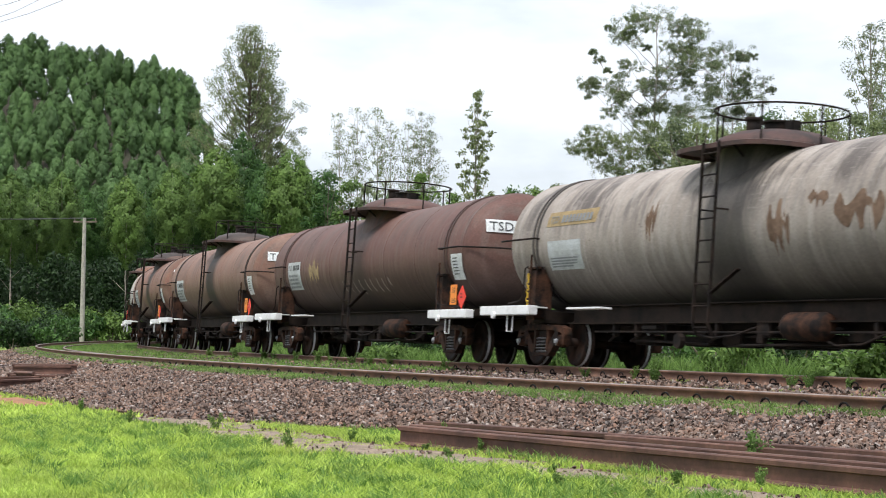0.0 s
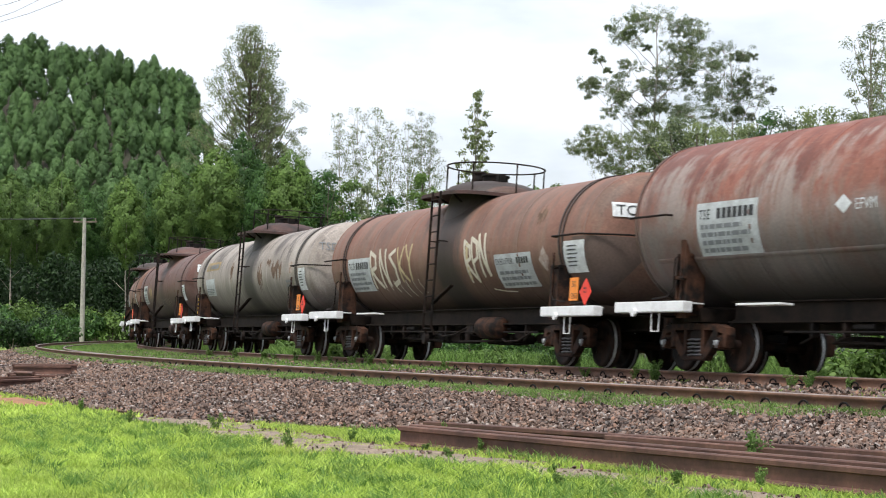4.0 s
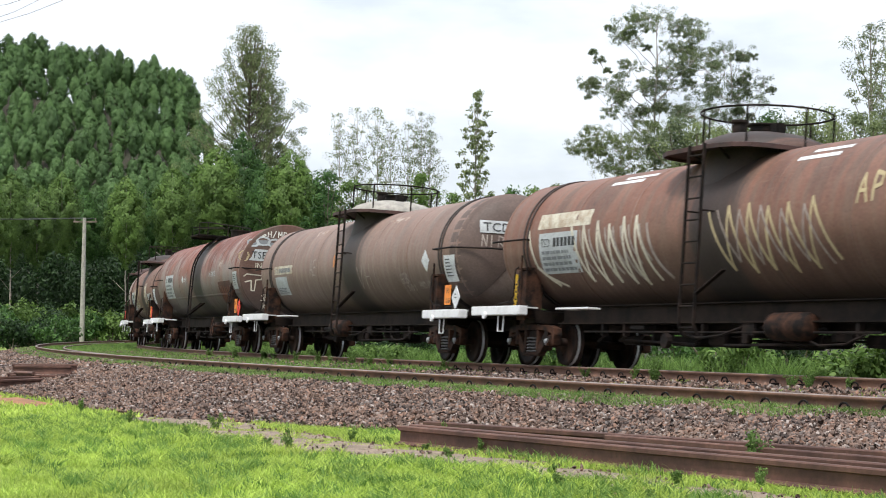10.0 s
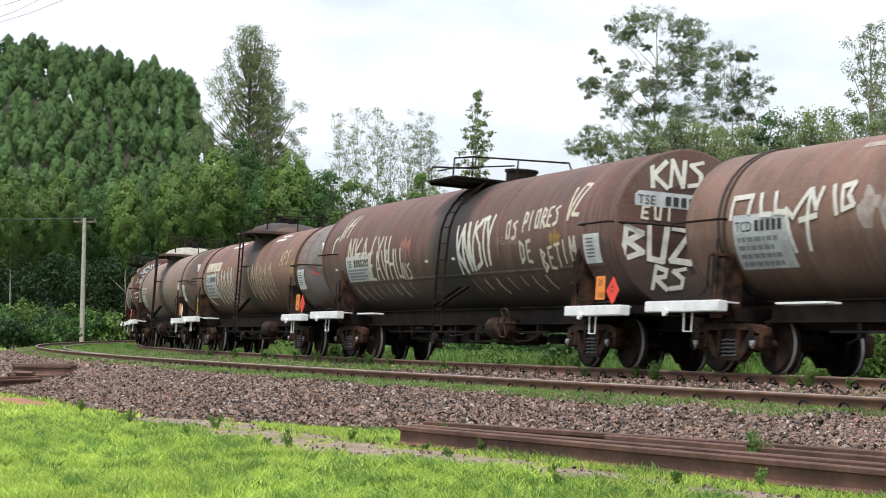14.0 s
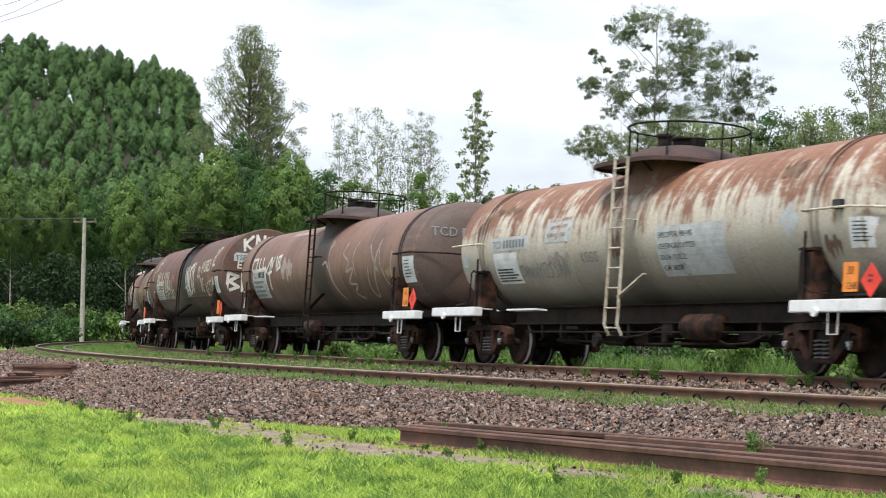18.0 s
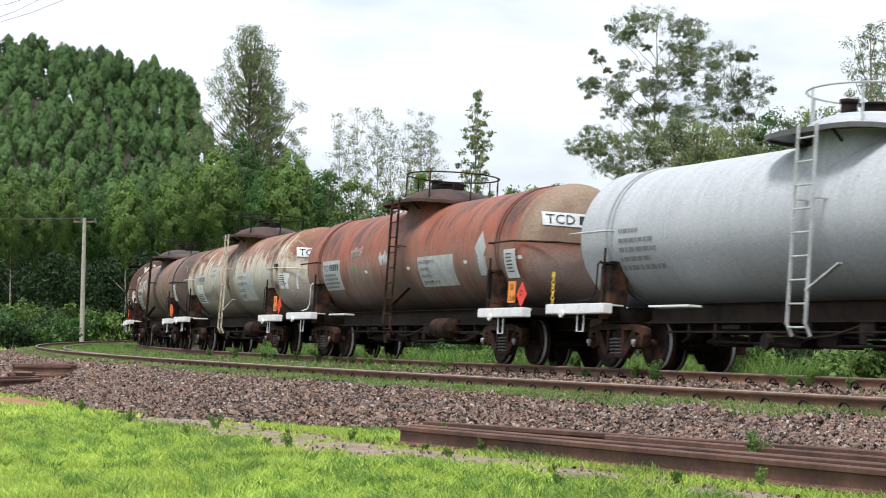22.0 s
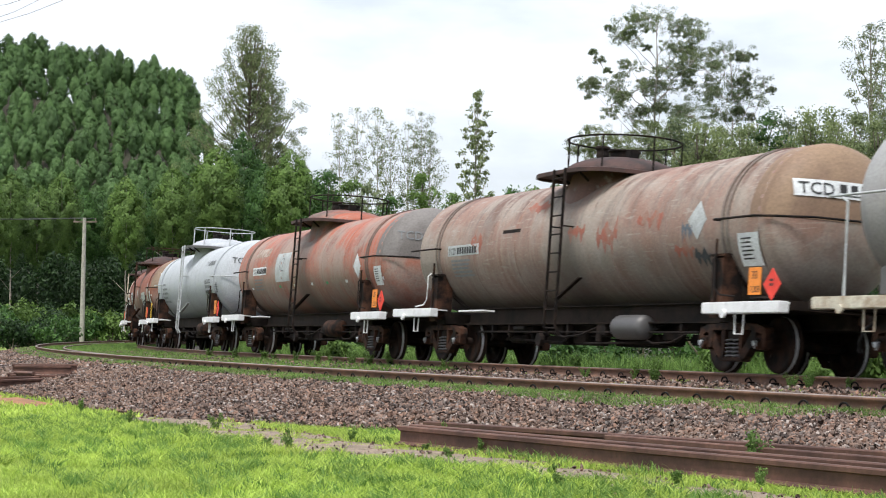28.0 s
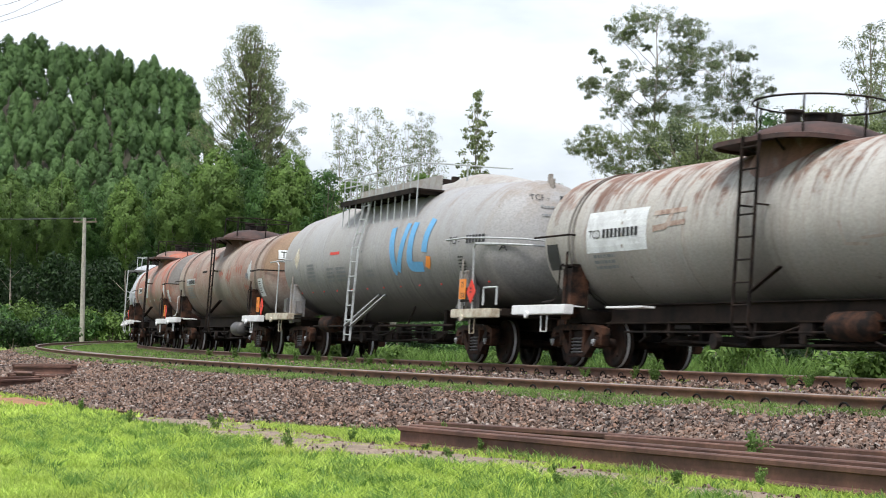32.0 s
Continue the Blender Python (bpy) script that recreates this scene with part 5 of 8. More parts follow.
# --- shared pieces of the cars
def underframe_mesh(kind):
    def make(bm):
        n = kind.half - .12
        if kind is CONE:
            for sx in (1, -1):
                box(bm, sx * (n - 1.6), 0, .76, 3.2, .36, .30, 0.01)
                box(bm, sx * kind.bogie, 0, .78, .42, 1.9, .20, 0.01)
                box(bm, sx * (kind.half - .22), 0, .86, .34, 2.34, .13, 0.012)
                box(bm, sx * (kind.half - 1.2), 0, .825, 2.1, 2.3, .025)
                box(bm, sx * 3.2, .5, .84, .14, .2, .5, 0.01)
                rod(bm, (sx * 4.4, .9, .66), (sx * .2, .9, .66), .022, 6)
                rod(bm, (sx * 4.4, -.6, .60), (sx * .2, -.6, .58), .022, 6)
            for x in (-1.9, .9, 2.4):
                rod(bm, (x, .9, .64), (x, .7, 1.15), .02, 6)
            return
        box(bm, 0, 0, .785, 2 * n, .40, .36, 0.01)
        for sy in (1, -1):
            box(bm, 0, sy * .22, .615, 2 * n, .12, .025)
            box(bm, 0, sy * .60, .83, 2 * (kind.bogie - .6), .03, .30, 0.006)
            box(bm, 0, sy * .66, .69, 2 * (kind.bogie - .6), .13, .025, 0.004)
            box(bm, 0, sy * .64, .965, 2 * (kind.bogie - .6), .10, .02, 0.004)
            for x in (-3.7, -2.1, -.4, 1.7, 3.6):
                box(bm, x, sy * .41, .76, .06, .34, .16)
        for sx in (1, -1):
            box(bm, sx * kind.bogie, 0, .78, .42, 1.9, .20, 0.01)
            box(bm, sx * (kind.half - .22), 0, .86, .34, 2.34, .13, 0.012)
            box(bm, sx * (kind.half - .9), 0, .825, 1.5, 2.3, .025)
    return make


def coupler_mesh(bm):
    box(bm, .12, 0, .74, .5, .16, .18, 0.03)
    box(bm, .42, .03, .74, .20, .24, .24, 0.05)
    box(bm, .50, -.10, .74, .16, .08, .22, 0.03)


def step_mesh(length):
    def make(bm):
        box(bm, 0, 0, .005, length, .16, .155, 0.012)
        box(bm, 0, -.16, .06, length, .2, .02)
        rod(bm, (length * .18, .085, -.075), (length * .18, .125, -.075), .06, 10)
    return make


def stirrup_mesh(bm):
    tube(bm, [(-.11, 0, 0), (-.10, 0, -.27), (.10, 0, -.27), (.11, 0, 0)], .013, 5)


def hose_mesh(bm):
    tube(bm, [(.02, .28, .70), (.20, .30, .60), (.30, .28, .45), (.36, .22, .36), (.46, .14, .34)], .024, 6)
    rod(bm, (.44, .15, .34), (.52, .10, .36), .034, 8)


def drum_mesh(bm):
    lathe_x(bm, [(-.46, 0), (-.45, .11), (-.41, .175), (-.36, .19), (.36, .19), (.41, .175), (.45, .11), (.46, 0)], 18, .62)


def brake_mesh(bm):
    box(bm, -.9, .60, .60, .34, .22, .22, 0.02)
    rod(bm, (-1.1, .62, .62), (-2.6, .62, .60), .022, 6)
    rod(bm, (.4, .35, .55), (2.8, .30, .56), .022, 6)
    rod(bm, (.5, .5, .50), (-3.2, .45, .49), .016, 6)
    box(bm, .9, .45, .58, .30, .25, .20, 0.02)
    box(bm, -1.75, .5, .56, .10, .3, .26, 0.01)
    box(bm, 1.9, .42, .55, .08, .34, .24, 0.01)
    for x in (-3.4, -2.3, .3, 2.6, 3.3):
        box(bm, x, .66, .60, .07, .10, .22, 0.008)
        rod(bm, (x, .66, .50), (x + .5, .5, .42), .018, 6)
    rod(bm, (-3.9, .70, .545), (3.9, .70, .555), .017, 6)
    rod(bm, (-3.9, -.4, .50), (3.9, -.4, .50), .017, 6)
    rod(bm, (-.9, .74, .52), (-.9, .74, .40), .05, 10)
    tube(bm, [(-.75, .7, .62), (-.2, .72, .50), (.4, .70, .47), (.9, .66, .52)], .02, 6)
    box(bm, -2.9, .55, .50, .5, .05, .12, 0.01)
    box(bm, 2.2, .60, .62, .45, .22, .06, 0.01)
    for x, y, z, a, b, c in ((-2.0, .3, .45, .9, .5, .16), (.1, .35, .46, .5, .45, .2), (1.3, .2, .44, .8, .4, .14), (-.6, -.2, .42, 1.2, .4, .1), (2.9, .2, .45, .7, .35, .14), (-3.3, .1, .46, .5, .5, .16)):
        box(bm, x, y, z, a, b, c, 0.03)
    rod(bm, (-2.4, .62, .40), (-.3, .68, .37), .02, 6)
    rod(bm, (.6, .62, .38), (3.0, .55, .44), .02, 6)
    tube(bm, [(-3.6, .72, .52), (-3.2, .74, .40), (-2.6, .72, .38), (-2.3, .7, .46)], .016, 6)
    rod(bm, (1.2, .72, .42), (1.2, .80, .42), .11, 12)


def handwheel_mesh(bm):
    n = 16
    tube(bm, [(0.25 * math.cos(2 * math.pi * k / n), 0, .25 * math.sin(2 * math.pi * k / n)) for k in range(n)], .017, 5, closed=True)
    for k in range(3):
        a = k * math.pi / 3
        rod(bm, (.25 * math.cos(a), 0, .25 * math.sin(a)), (-.25 * math.cos(a), 0, -.25 * math.sin(a)), .012, 5)
    rod(bm, (0, 0, 0), (0, -.22, 0), .03, 8)


def strap_mesh(kind, w, lift, lo=-1.2, hi=4.35):
    def make(bm):
        n = 40
        prev = None
        r = kind.profile[len(kind.profile) // 2][1] + lift
        for i in range(n + 1):
            a = lo + (hi - lo) * i / n
            ring = [bm.verts.new((x, rr * math.cos(a), kind.zc + rr * math.sin(a))) for x, rr in ((-w / 2, r - .02), (-w / 2, r), (w / 2, r), (w / 2, r - .02))]
            if prev:
                for k in range(3):
                    bm.faces.new((prev[k], prev[k + 1], ring[k + 1], ring[k]))
            prev = ring
        bmesh.ops.recalc_face_normals(bm, faces=bm.faces[:])
    return make


def seam_mesh(kind, xs, zs=()):
    """Lapped plate seams: thin raised bands."""
    def make(bm):
        for x in xs:
            n = 36
            r = kind.radius(x)
            prev = None
            for i in range(n + 1):
                a = -1.3 + 5.7 * i / n
                ring = [bm.verts.new((x + dx, rr * math.cos(a), kind.zc + rr * math.sin(a))) for dx, rr in ((-.035, r - .002), (-.03, r + .005), (.03, r + .005), (.035, r - .002))]
                if prev:
                    for k in range(3):
                        bm.faces.new((prev[k], prev[k + 1], ring[k + 1], ring[k]))
                prev = ring
        for a in zs:
            r = kind.radius(0)
            prev = None
            for x in np.linspace(-6.6, 6.6, 12):
                ring = [bm.verts.new((x, rr * math.cos(aa), kind.zc + rr * math.sin(aa))) for aa, rr in ((a - .03, r - .002), (a - .025, r + .005), (a + .025, r + .005), (a + .03, r - .002))]
                if prev:
                    for k in range(3):
                        bm.faces.new((prev[k], prev[k + 1], ring[k + 1], ring[k]))
                prev = ring
        bmesh.ops.recalc_face_normals(bm, faces=bm.faces[:])
    return make


def ladder_mesh(path, width, rung_gap=0.3, bar=0.042):
    """A ladder whose stringers follow path (y, z) at x = +-width/2."""
    def make(bm):
        for sx in (1, -1):
            for (y0, z0), (y1, z1) in zip(path, path[1:]):
                d = math.hypot(y1 - y0, z1 - z0)
                ang = math.atan2(z1 - z0, y1 - y0)
                m = Matrix.Translation((sx * width / 2, (y0 + y1) / 2, (z0 + z1) / 2)) @ Matrix.Rotation(ang, 4, 'X')
                box(bm, 0, 0, 0, .022, d + .01, bar, m=m)
        tot = 0.0
        nxt = .12
        for (y0, z0), (y1, z1) in zip(path, path[1:]):
            d = math.hypot(y1 - y0, z1 - z0)
            while nxt < tot + d:
                t = (nxt - tot) / d
                rod(bm, (-width / 2, y0 + (y1 - y0) * t, z0 + (z1 - z0) * t), (width / 2, y0 + (y1 - y0) * t, z0 + (z1 - z0) * t), .013, 6)
                nxt += rung_gap
            tot += d
    return make


def brace_mesh(pts):
    def make(bm):
        for a, b in pts:
            d = Vector(b) - Vector(a)
            m = Matrix.Translation((Vector(a) + Vector(b)) / 2) @ d.to_track_quat('Z', 'Y').to_matrix().to_4x4()
            box(bm, 0, 0, 0, .10 if d.length > .4 else .05, .02, d.length, m=m)
    return make


def rail_loop_mesh(rx, ry, z):
    def make(bm):
        n = 28
        tube(bm, [(rx * math.cos(2 * math.pi * k / n), ry * math.sin(2 * math.pi * k / n), z) for k in range(n)], .015, 6, closed=True)
    return make


def hat_outline(r, a, e=4.5):
    c, sn = abs(math.cos(a)), abs(math.sin(a))
    k = (c ** e + sn ** e) ** (-1 / e)
    return r * k * math.cos(a), r * k * math.sin(a)


def hat_mesh(bm):
    """Walkway plate round the dome: thin, slightly drooping, with a turned-down rim."""
    n = 36
    rings = []
    for r, z in ((.60, 3.165), (.80, 3.16), (1.20, 3.125), (1.225, 3.118), (1.225, 3.055), (1.205, 3.055), (1.20, 3.10), (.60, 3.14)):
        rings.append([bm.verts.new((*hat_outline(r, 2 * math.pi * k / n), z)) for k in range(n)])
    for a, b in zip(rings, rings[1:]):
        for k in range(n):
            bm.faces.new((a[k], b[k], b[(k + 1) % n], a[(k + 1) % n]))
    bmesh.ops.recalc_face_normals(bm, faces=bm.faces[:])


def dome_top_mesh(bm):
    """The dome's shallow rounded top above the plate."""
    n = 32
    rings = [[bm.verts.new((r * math.cos(2 * math.pi * k / n), r * math.sin(2 * math.pi * k / n), z)) for k in range(n)] for r, z in ((.98, 3.15), (.97, 3.19), (.85, 3.285), (.62, 3.375), (.34, 3.425), (.05, 3.435))]
    for a, b in zip(rings, rings[1:]):
        for k in range(n):
            bm.faces.new((a[k], a[(k + 1) % n], b[(k + 1) % n], b[k]))
    bm.faces.new(rings[-1])
    bmesh.ops.recalc_face_normals(bm, faces=bm.faces[:])


def dome_mesh(bm):
    """The dome's drum, which grows out of the tank with a flared foot."""
    n = 32
    kind = DOME
    rings = []
    for r, z in ((.80, 3.28), (.80, 3.16), (.84, 3.06)):
        rings.append([bm.verts.new((r * math.cos(2 * math.pi * k / n), r * math.sin(2 * math.pi * k / n), z)) for k in range(n)])
    foot = []
    for k in range(n):
        a = 2 * math.pi * k / n
        x, y = 1.02 * math.cos(a), .93 * math.sin(a)
        foot.append(bm.verts.new((x, y, kind.zc + math.sqrt(max(1.09 ** 2 - y * y, 0)) - .01)))
    rings.append(foot)
    for a, b in zip(rings, rings[1:]):
        for k in range(n):
            bm.faces.new((a[k], b[k], b[(k + 1) % n], a[(k + 1) % n]))
    bmesh.ops.recalc_face_normals(bm, faces=bm.faces[:])


def hat_strut_mesh(bm):
    rod(bm, (.84, 0, 2.96), (1.14, 0, 3.13), .02, 5)


def hatch_mesh(bm):
    rod(bm, (0, 0, 3.41), (0, 0, 3.53), .24, 18)
    rod(bm, (0, 0, 3.53), (0, 0, 3.56), .27, 18)


def valve_mesh(bm):
    rod(bm, (.42, .18, 3.36), (.42, .18, 3.62), .11, 12)
    rod(bm, (.42, .18, 3.60), (.42, .18, 3.65), .13, 12)


def vent_mesh(bm):
    box(bm, -.38, .05, 3.46, .2, .16, .16, 0.02)
    rod(bm, (-.38, .05, 3.48), (-.22, .05, 3.55), .02, 6)


def grab_mesh(kind, up, x_in, sign):
    """Handrail along the tank's side and round its head."""
    def make(bm):
        z = kind.zc + up
        r = kind.radius(0)
        yy = math.sqrt(max(r * r - up * up, .1))
        pts = [(sign * x_in, yy - .02, z), (sign * x_in, yy + .10, z)]
        xe = kind.cap[0] + kind.cap[2] * .55
        pts += [(sign * kind.cap[0], yy + .10, z), (sign * (xe), yy - .10, z), (sign * (kind.cap[0] + kind.cap[2] + .10), yy * .55, z), (sign * (kind.cap[0] + kind.cap[2] + .12), -.2, z)]
        if sign > 0:
            pts = pts[:3]
            pts.append((sign * (kind.cap[0] + kind.cap[2] * .6), yy + .08, z))
        tube(bm, pts, .017, 6)
    return make


def saddle_mesh(kind, sign):
    def make(bm):
        x = sign * (kind.bogie - .05)
        r = kind.radius(x)
        y = r * math.cos(-.75)
        z = kind.zc + r * math.sin(-.75)
        for dx in (-.13, .13):
            box(bm, x + dx, (y + 1.12) / 2 + .02, (z + .86) / 2 + .1, .03, .30, z - .80 + .35, 0.004)
        box(bm, x, 1.13, (z + .86) / 2 + .05, .30, .025, z - .78 + .30, 0.004)
        box(bm, x, 1.10, z + .28, .34, .10, .03)
        rod(bm, (x, 1.17, .9), (x, 1.17, z + .5), .02, 6)
    return make


def hook_rail_mesh(kind, sign):
    """The bent white rod that rises from the end step."""
    def make(bm):
        x = sign * (kind.bogie + .05)
        tube(bm, [(x + sign * .55, 1.24, .99), (x + sign * .15, 1.24, 1.02), (x, 1.24, 1.12), (x - .02 * sign, 1.24, 1.55), (x - .06 * sign, 1.20, 1.60)], .013, 6)
    return make


RNG = random.Random(7)


def hazard_plates(car, kind, placard, code):
    """The orange number plate and the red diamond on their bracket at the rear."""
    x = -(kind.bogie + {"dome": 1.10 if kind is DOME else .90, "flat": .93, "cone": .37}[kind.form])
    y, low = (1.17, -.08) if kind is not CONE else (1.26, 0.0)
    bm = box(bmesh.new(), x + .14, y, 1.27 + low, .30, .012, .36, 0.003)
    plate = part("hazard_number_plate", bm, M_ORANGE, car, "orange hazard number plate")
    for txt, z in ((code[0], 1.30 + low), (code[1], 1.12 + low)):
        tm = letters(txt, .145 if len(txt) == 2 else .125)
        for vert in tm.verts:
            vert.co = Vector((x + .245 - vert.co.x - (.04 if len(txt) == 2 else 0) , y + .010, z + vert.co.y))
        part("plate_number", tm, M_BLACK, plate)
    bm = box(bmesh.new(), 0, 0, 0, .30, .012, .30, 0.003, m=pose(x - .28, y, 1.22 + low, 0, 0, 0) @ Matrix.Rotation(radians(45), 4, 'Y'))
    dia = part("hazard_diamond", bm, placard, car, "red flammable diamond placard" if placard is M_REDPL else "faded white diamond placard")
    part("flame_mark", bars(.10, 2, .03, .03, RNG), M_BLACK, dia, m=Matrix.Translation((x - .23, y + .009, 1.20 + low)) @ Matrix.Rotation(math.pi / 2, 4, 'X') @ Matrix.Rotation(math.pi, 4, 'Y'))
    bm = bmesh.new()
    box(bm, x - .05, y - .02, 1.06 + low, .62, .02, .03)
    rod(bm, (x + .1, y - .03, .85), (x + .1, y - .03, 1.1 + low), .014, 6)
    rod(bm, (x - .25, y - .03, .85), (x - .25, y - .03, 1.1 + low), .014, 6)
    part("placard_bracket", bm, M_STEEL, car)


def tank_car(u, kind, paint, label, steps=M_WHITE, ladder_mat=None, hat=None, drum=None, plate_mat=None, placard=M_REDPL, hook=M_STEEL, code=("30", "1268"), drum_x=-2.0):
    car = empty("tank_car")
    tagged(car, label, "tank wagon", "tank wagons of the train")
    CARS.append((car, u, kind.bogie))
    key = kind.key
    lad = ladder_mat or M_STEEL
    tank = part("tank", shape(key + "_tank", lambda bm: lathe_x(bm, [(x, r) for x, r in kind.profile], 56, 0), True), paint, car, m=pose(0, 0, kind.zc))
    part("underframe", shape(key + "_underframe", underframe_mesh(kind)), M_SILL, car)
    for sx in (1, -1):
        add_bogie(car, sx * kind.bogie)
        part("coupler", shape("coupler", coupler_mesh), M_BOGIE, car, m=pose(sx * (kind.half - .25), 0, 0, 0, 0, 0 if sx > 0 else 180))
        part("air_hose", shape("air_hose", hose_mesh, True), M_BLACK, car, m=pose(sx * (kind.half - .25), 0, 0, 0, 0, 0 if sx > 0 else 180))
        for sy in (1, -1):
            ln = 1.92
            off, z = (.58, .865) if sx > 0 else (.85, .83)
            st = part("end_step", shape("step_%.2f" % ln, step_mesh(ln)), steps, car, "white-painted end step", m=pose(sx * (kind.bogie + off), sy * 1.25, z, 0, 0, 0 if sy > 0 else 180))
            part("stirrup", shape("stirrup", stirrup_mesh), steps, st, m=pose(-sx * sy * .1, 0, -.07))
        part("saddle_bracket", shape(key + "_saddle%d" % sx, saddle_mesh(kind, sx)), M_BOGIE if kind is not CONE else paint, car)
        part("handrail", shape(key + "_grab%d" % sx, grab_mesh(kind, .02, kind.cap[0] - 1.0, sx), True), lad, car)
        if kind is not CONE:
            part("end_rod", shape(key + "_hook%d" % sx, hook_rail_mesh(kind, sx), True), hook if sx > 0 else M_STEEL, car)
    part("brake_gear", shape("brake_gear", brake_mesh), M_STEEL, car)
    part("air_reservoir", shape("drum", drum_mesh, True), drum or M_BOGIE, car, "rusty air reservoir", m=pose(drum_x if kind is not CONE else 3.6, .74, .1 if kind is CONE else 0))
    hazard_plates(car, kind, placard, code)
    if kind.form == "dome":
        b = kind.bogie
        for x in (b - .06, .06 - b, b + .07, -b - .07):
            part("end_strap", shape("dome_strap", centred(strap_mesh(DOME, .05, .022), DOME.zc)), paint, car, m=pose(x, 0, DOME.zc))
        for x in (-b - .85, b + .85, -b * .34, b * .34, -b * .68, b * .68):
            part("plate_seam", shape("dome_seam%.2f" % x, centred(seam_mesh(kind, (x,)), kind.zc), True), paint, car, m=pose(0, 0, kind.zc))
        dm = part("dome", shape("dome", dome_mesh, True), paint, car)
        part("dome_top", shape("dome_top", dome_top_mesh, True), hat or paint, dm)
        ht = part("dome_walkway", shape("hat", hat_mesh), plate_mat or M_RUSTPLATE, car, "thin walkway plate round the dome")
        for k in range(8):
            part("strut", shape("hat_strut", hat_strut_mesh), M_STEEL, ht, m=pose(0, 0, 0, 0, 0, 45 * k + 22.5))
        part("hatch", shape("hatch", hatch_mesh, True), M_STEEL, dm, "dark round hatch")
        part("valve", shape("valve", valve_mesh, True), M_STEEL, dm)
        part("vent_box", shape("vent_box", vent_mesh), M_STEEL, dm)
        rail_mat = M_STEEL if lad is M_CREAM else lad
        part("guard_rail", shape("hat_rail", rail_loop_mesh(1.0, .92, 3.70), True), rail_mat, ht)
        for k in range(7):
            a = 2 * math.pi * (k + .5) / 7
            part("rail_post", shape("hat_post", lambda bm: rod(bm, (0, 0, 0), (0, 0, .55), .016, 6)), rail_mat, ht, m=pose(math.cos(a), .92 * math.sin(a), 3.15))
        part("ladder", shape("dome_ladder", ladder_mesh([(1.22, .47), (1.30, .62), (1.285, 1.5), (1.27, 3.12)], .40)), lad, car, m=pose(-.25, 0, 0))
        for k, ab in enumerate((((-.16, 1.28, 1.03), (-.56, 1.08, 1.38)), ((-.2, 1.28, 2.2), (-.2, 1.05, 2.2)), ((.2, 1.28, 2.2), (.2, 1.05, 2.2)))):
            part("ladder_brace", shape("dome_brace%d" % k, brace_mesh([ab])), lad, car, m=pose(-.25, 0, 0))
        for x0, x1 in ((b - 2.85, b - 1.75),):
            part("side_step", box(bmesh.new(), (x0 + x1) / 2, 1.24, .875, x1 - x0, .22, .03, 0.005), M_WHITE, car, "white side step")
    elif kind.form == "flat":
        for x in (-6.95, -5.5, -4.1, -2.7, -1.35, 1.35, 2.7, 4.1, 5.5, 6.95):
            part("plate_seam", shape("flat_seam%.2f" % x, centred(seam_mesh(FLAT, (x,)), FLAT.zc), True), paint, car, m=pose(0, 0, FLAT.zc))
        part("plate_seam", shape("flat_seam_long", centred(seam_mesh(FLAT, (), (-.52,)), FLAT.zc), True), paint, car, m=pose(0, 0, FLAT.zc))
        for sx in (1, -1):
            head_mesh = lambda bm: lathe_x(bm, [(sx * 7.03, 1.20), (sx * 7.03, 1.232), (sx * 7.085, 1.232), (sx * 7.10, 1.205), (sx * 7.135, .8), (sx * 7.155, .02)], 56, 0)
            part("tank_head", shape("flat_head%d" % sx, head_mesh), P_HEAD, car, "rust-brown flat tank end", m=pose(0, 0, FLAT.zc))
        bm = bmesh.new()
        box(bm, 0, .55, 3.34, 1.35, 1.5, .035)
        for x in (-.6, .6):
            box(bm, x, .55, 3.30, .05, 1.45, .06)
        plat = part("walkway", bm, M_STEEL, car, "dark walkway plate above the hatch")
        part("guard_rail", tube(bmesh.new(), [(.62, 1.25, 3.35), (.62, 1.25, 3.62), (.62, .3, 3.68), (.62, .3, 3.35)], .018, 6), M_STEEL, plat)
        part("guard_rail", tube(bmesh.new(), [(-.4, 1.22, 3.35), (-.42, 1.22, 3.70), (-.9, 1.05, 3.70), (-3.4, .30, 3.45), (-3.5, .3, 3.32)], .018, 6), M_STEEL, plat)
        part("guard_rail", tube(bmesh.new(), [(.3, 1.24, 3.52), (-.42, 1.22, 3.52), (-2.0, .7, 3.48)], .014, 6), M_STEEL, plat)
        part("rail_post", rod(bmesh.new(), (-.9, 1.05, 3.32), (-.9, 1.05, 3.70), .016, 6), M_STEEL, plat)
        part("rail_post", rod(bmesh.new(), (-2.1, .68, 3.28), (-2.1, .68, 3.57), .016, 6), M_STEEL, plat)
        bm = bmesh.new()
        rod(bm, (-.95, .1, 3.30), (-.95, .1, 3.52), .28, 18)
        rod(bm, (-.95, .1, 3.50), (-.95, .1, 3.54), .31, 18)
        part("hatch", bm, M_STEEL, car)
        path = [(1.36, .50), (1.36, 1.6)] + [(1.26 * math.cos(a) + .08, FLAT.zc + 1.26 * math.sin(a)) for a in np.linspace(0.0, 1.0, 6)] + [(.62, 3.35)]
        part("ladder", shape("flat_ladder", ladder_mesh(path, .40)), M_STEEL, car, m=pose(-.45, 0, 0))
        for k, ab in enumerate((((-.18, 1.4, .98), (-.65, 1.05, 1.35)), ((.18, 1.4, .98), (-.25, 1.05, 1.35)))):
            part("ladder_brace", shape("flat_brace%d" % k, brace_mesh([ab])), M_STEEL, car, m=pose(-.45, 0, 0))
        hw = part("brake_wheel", shape("handwheel", handwheel_mesh), M_BOGIE, car, "rusty hand brake wheel", m=pose(-2.75, 1.05, .68))
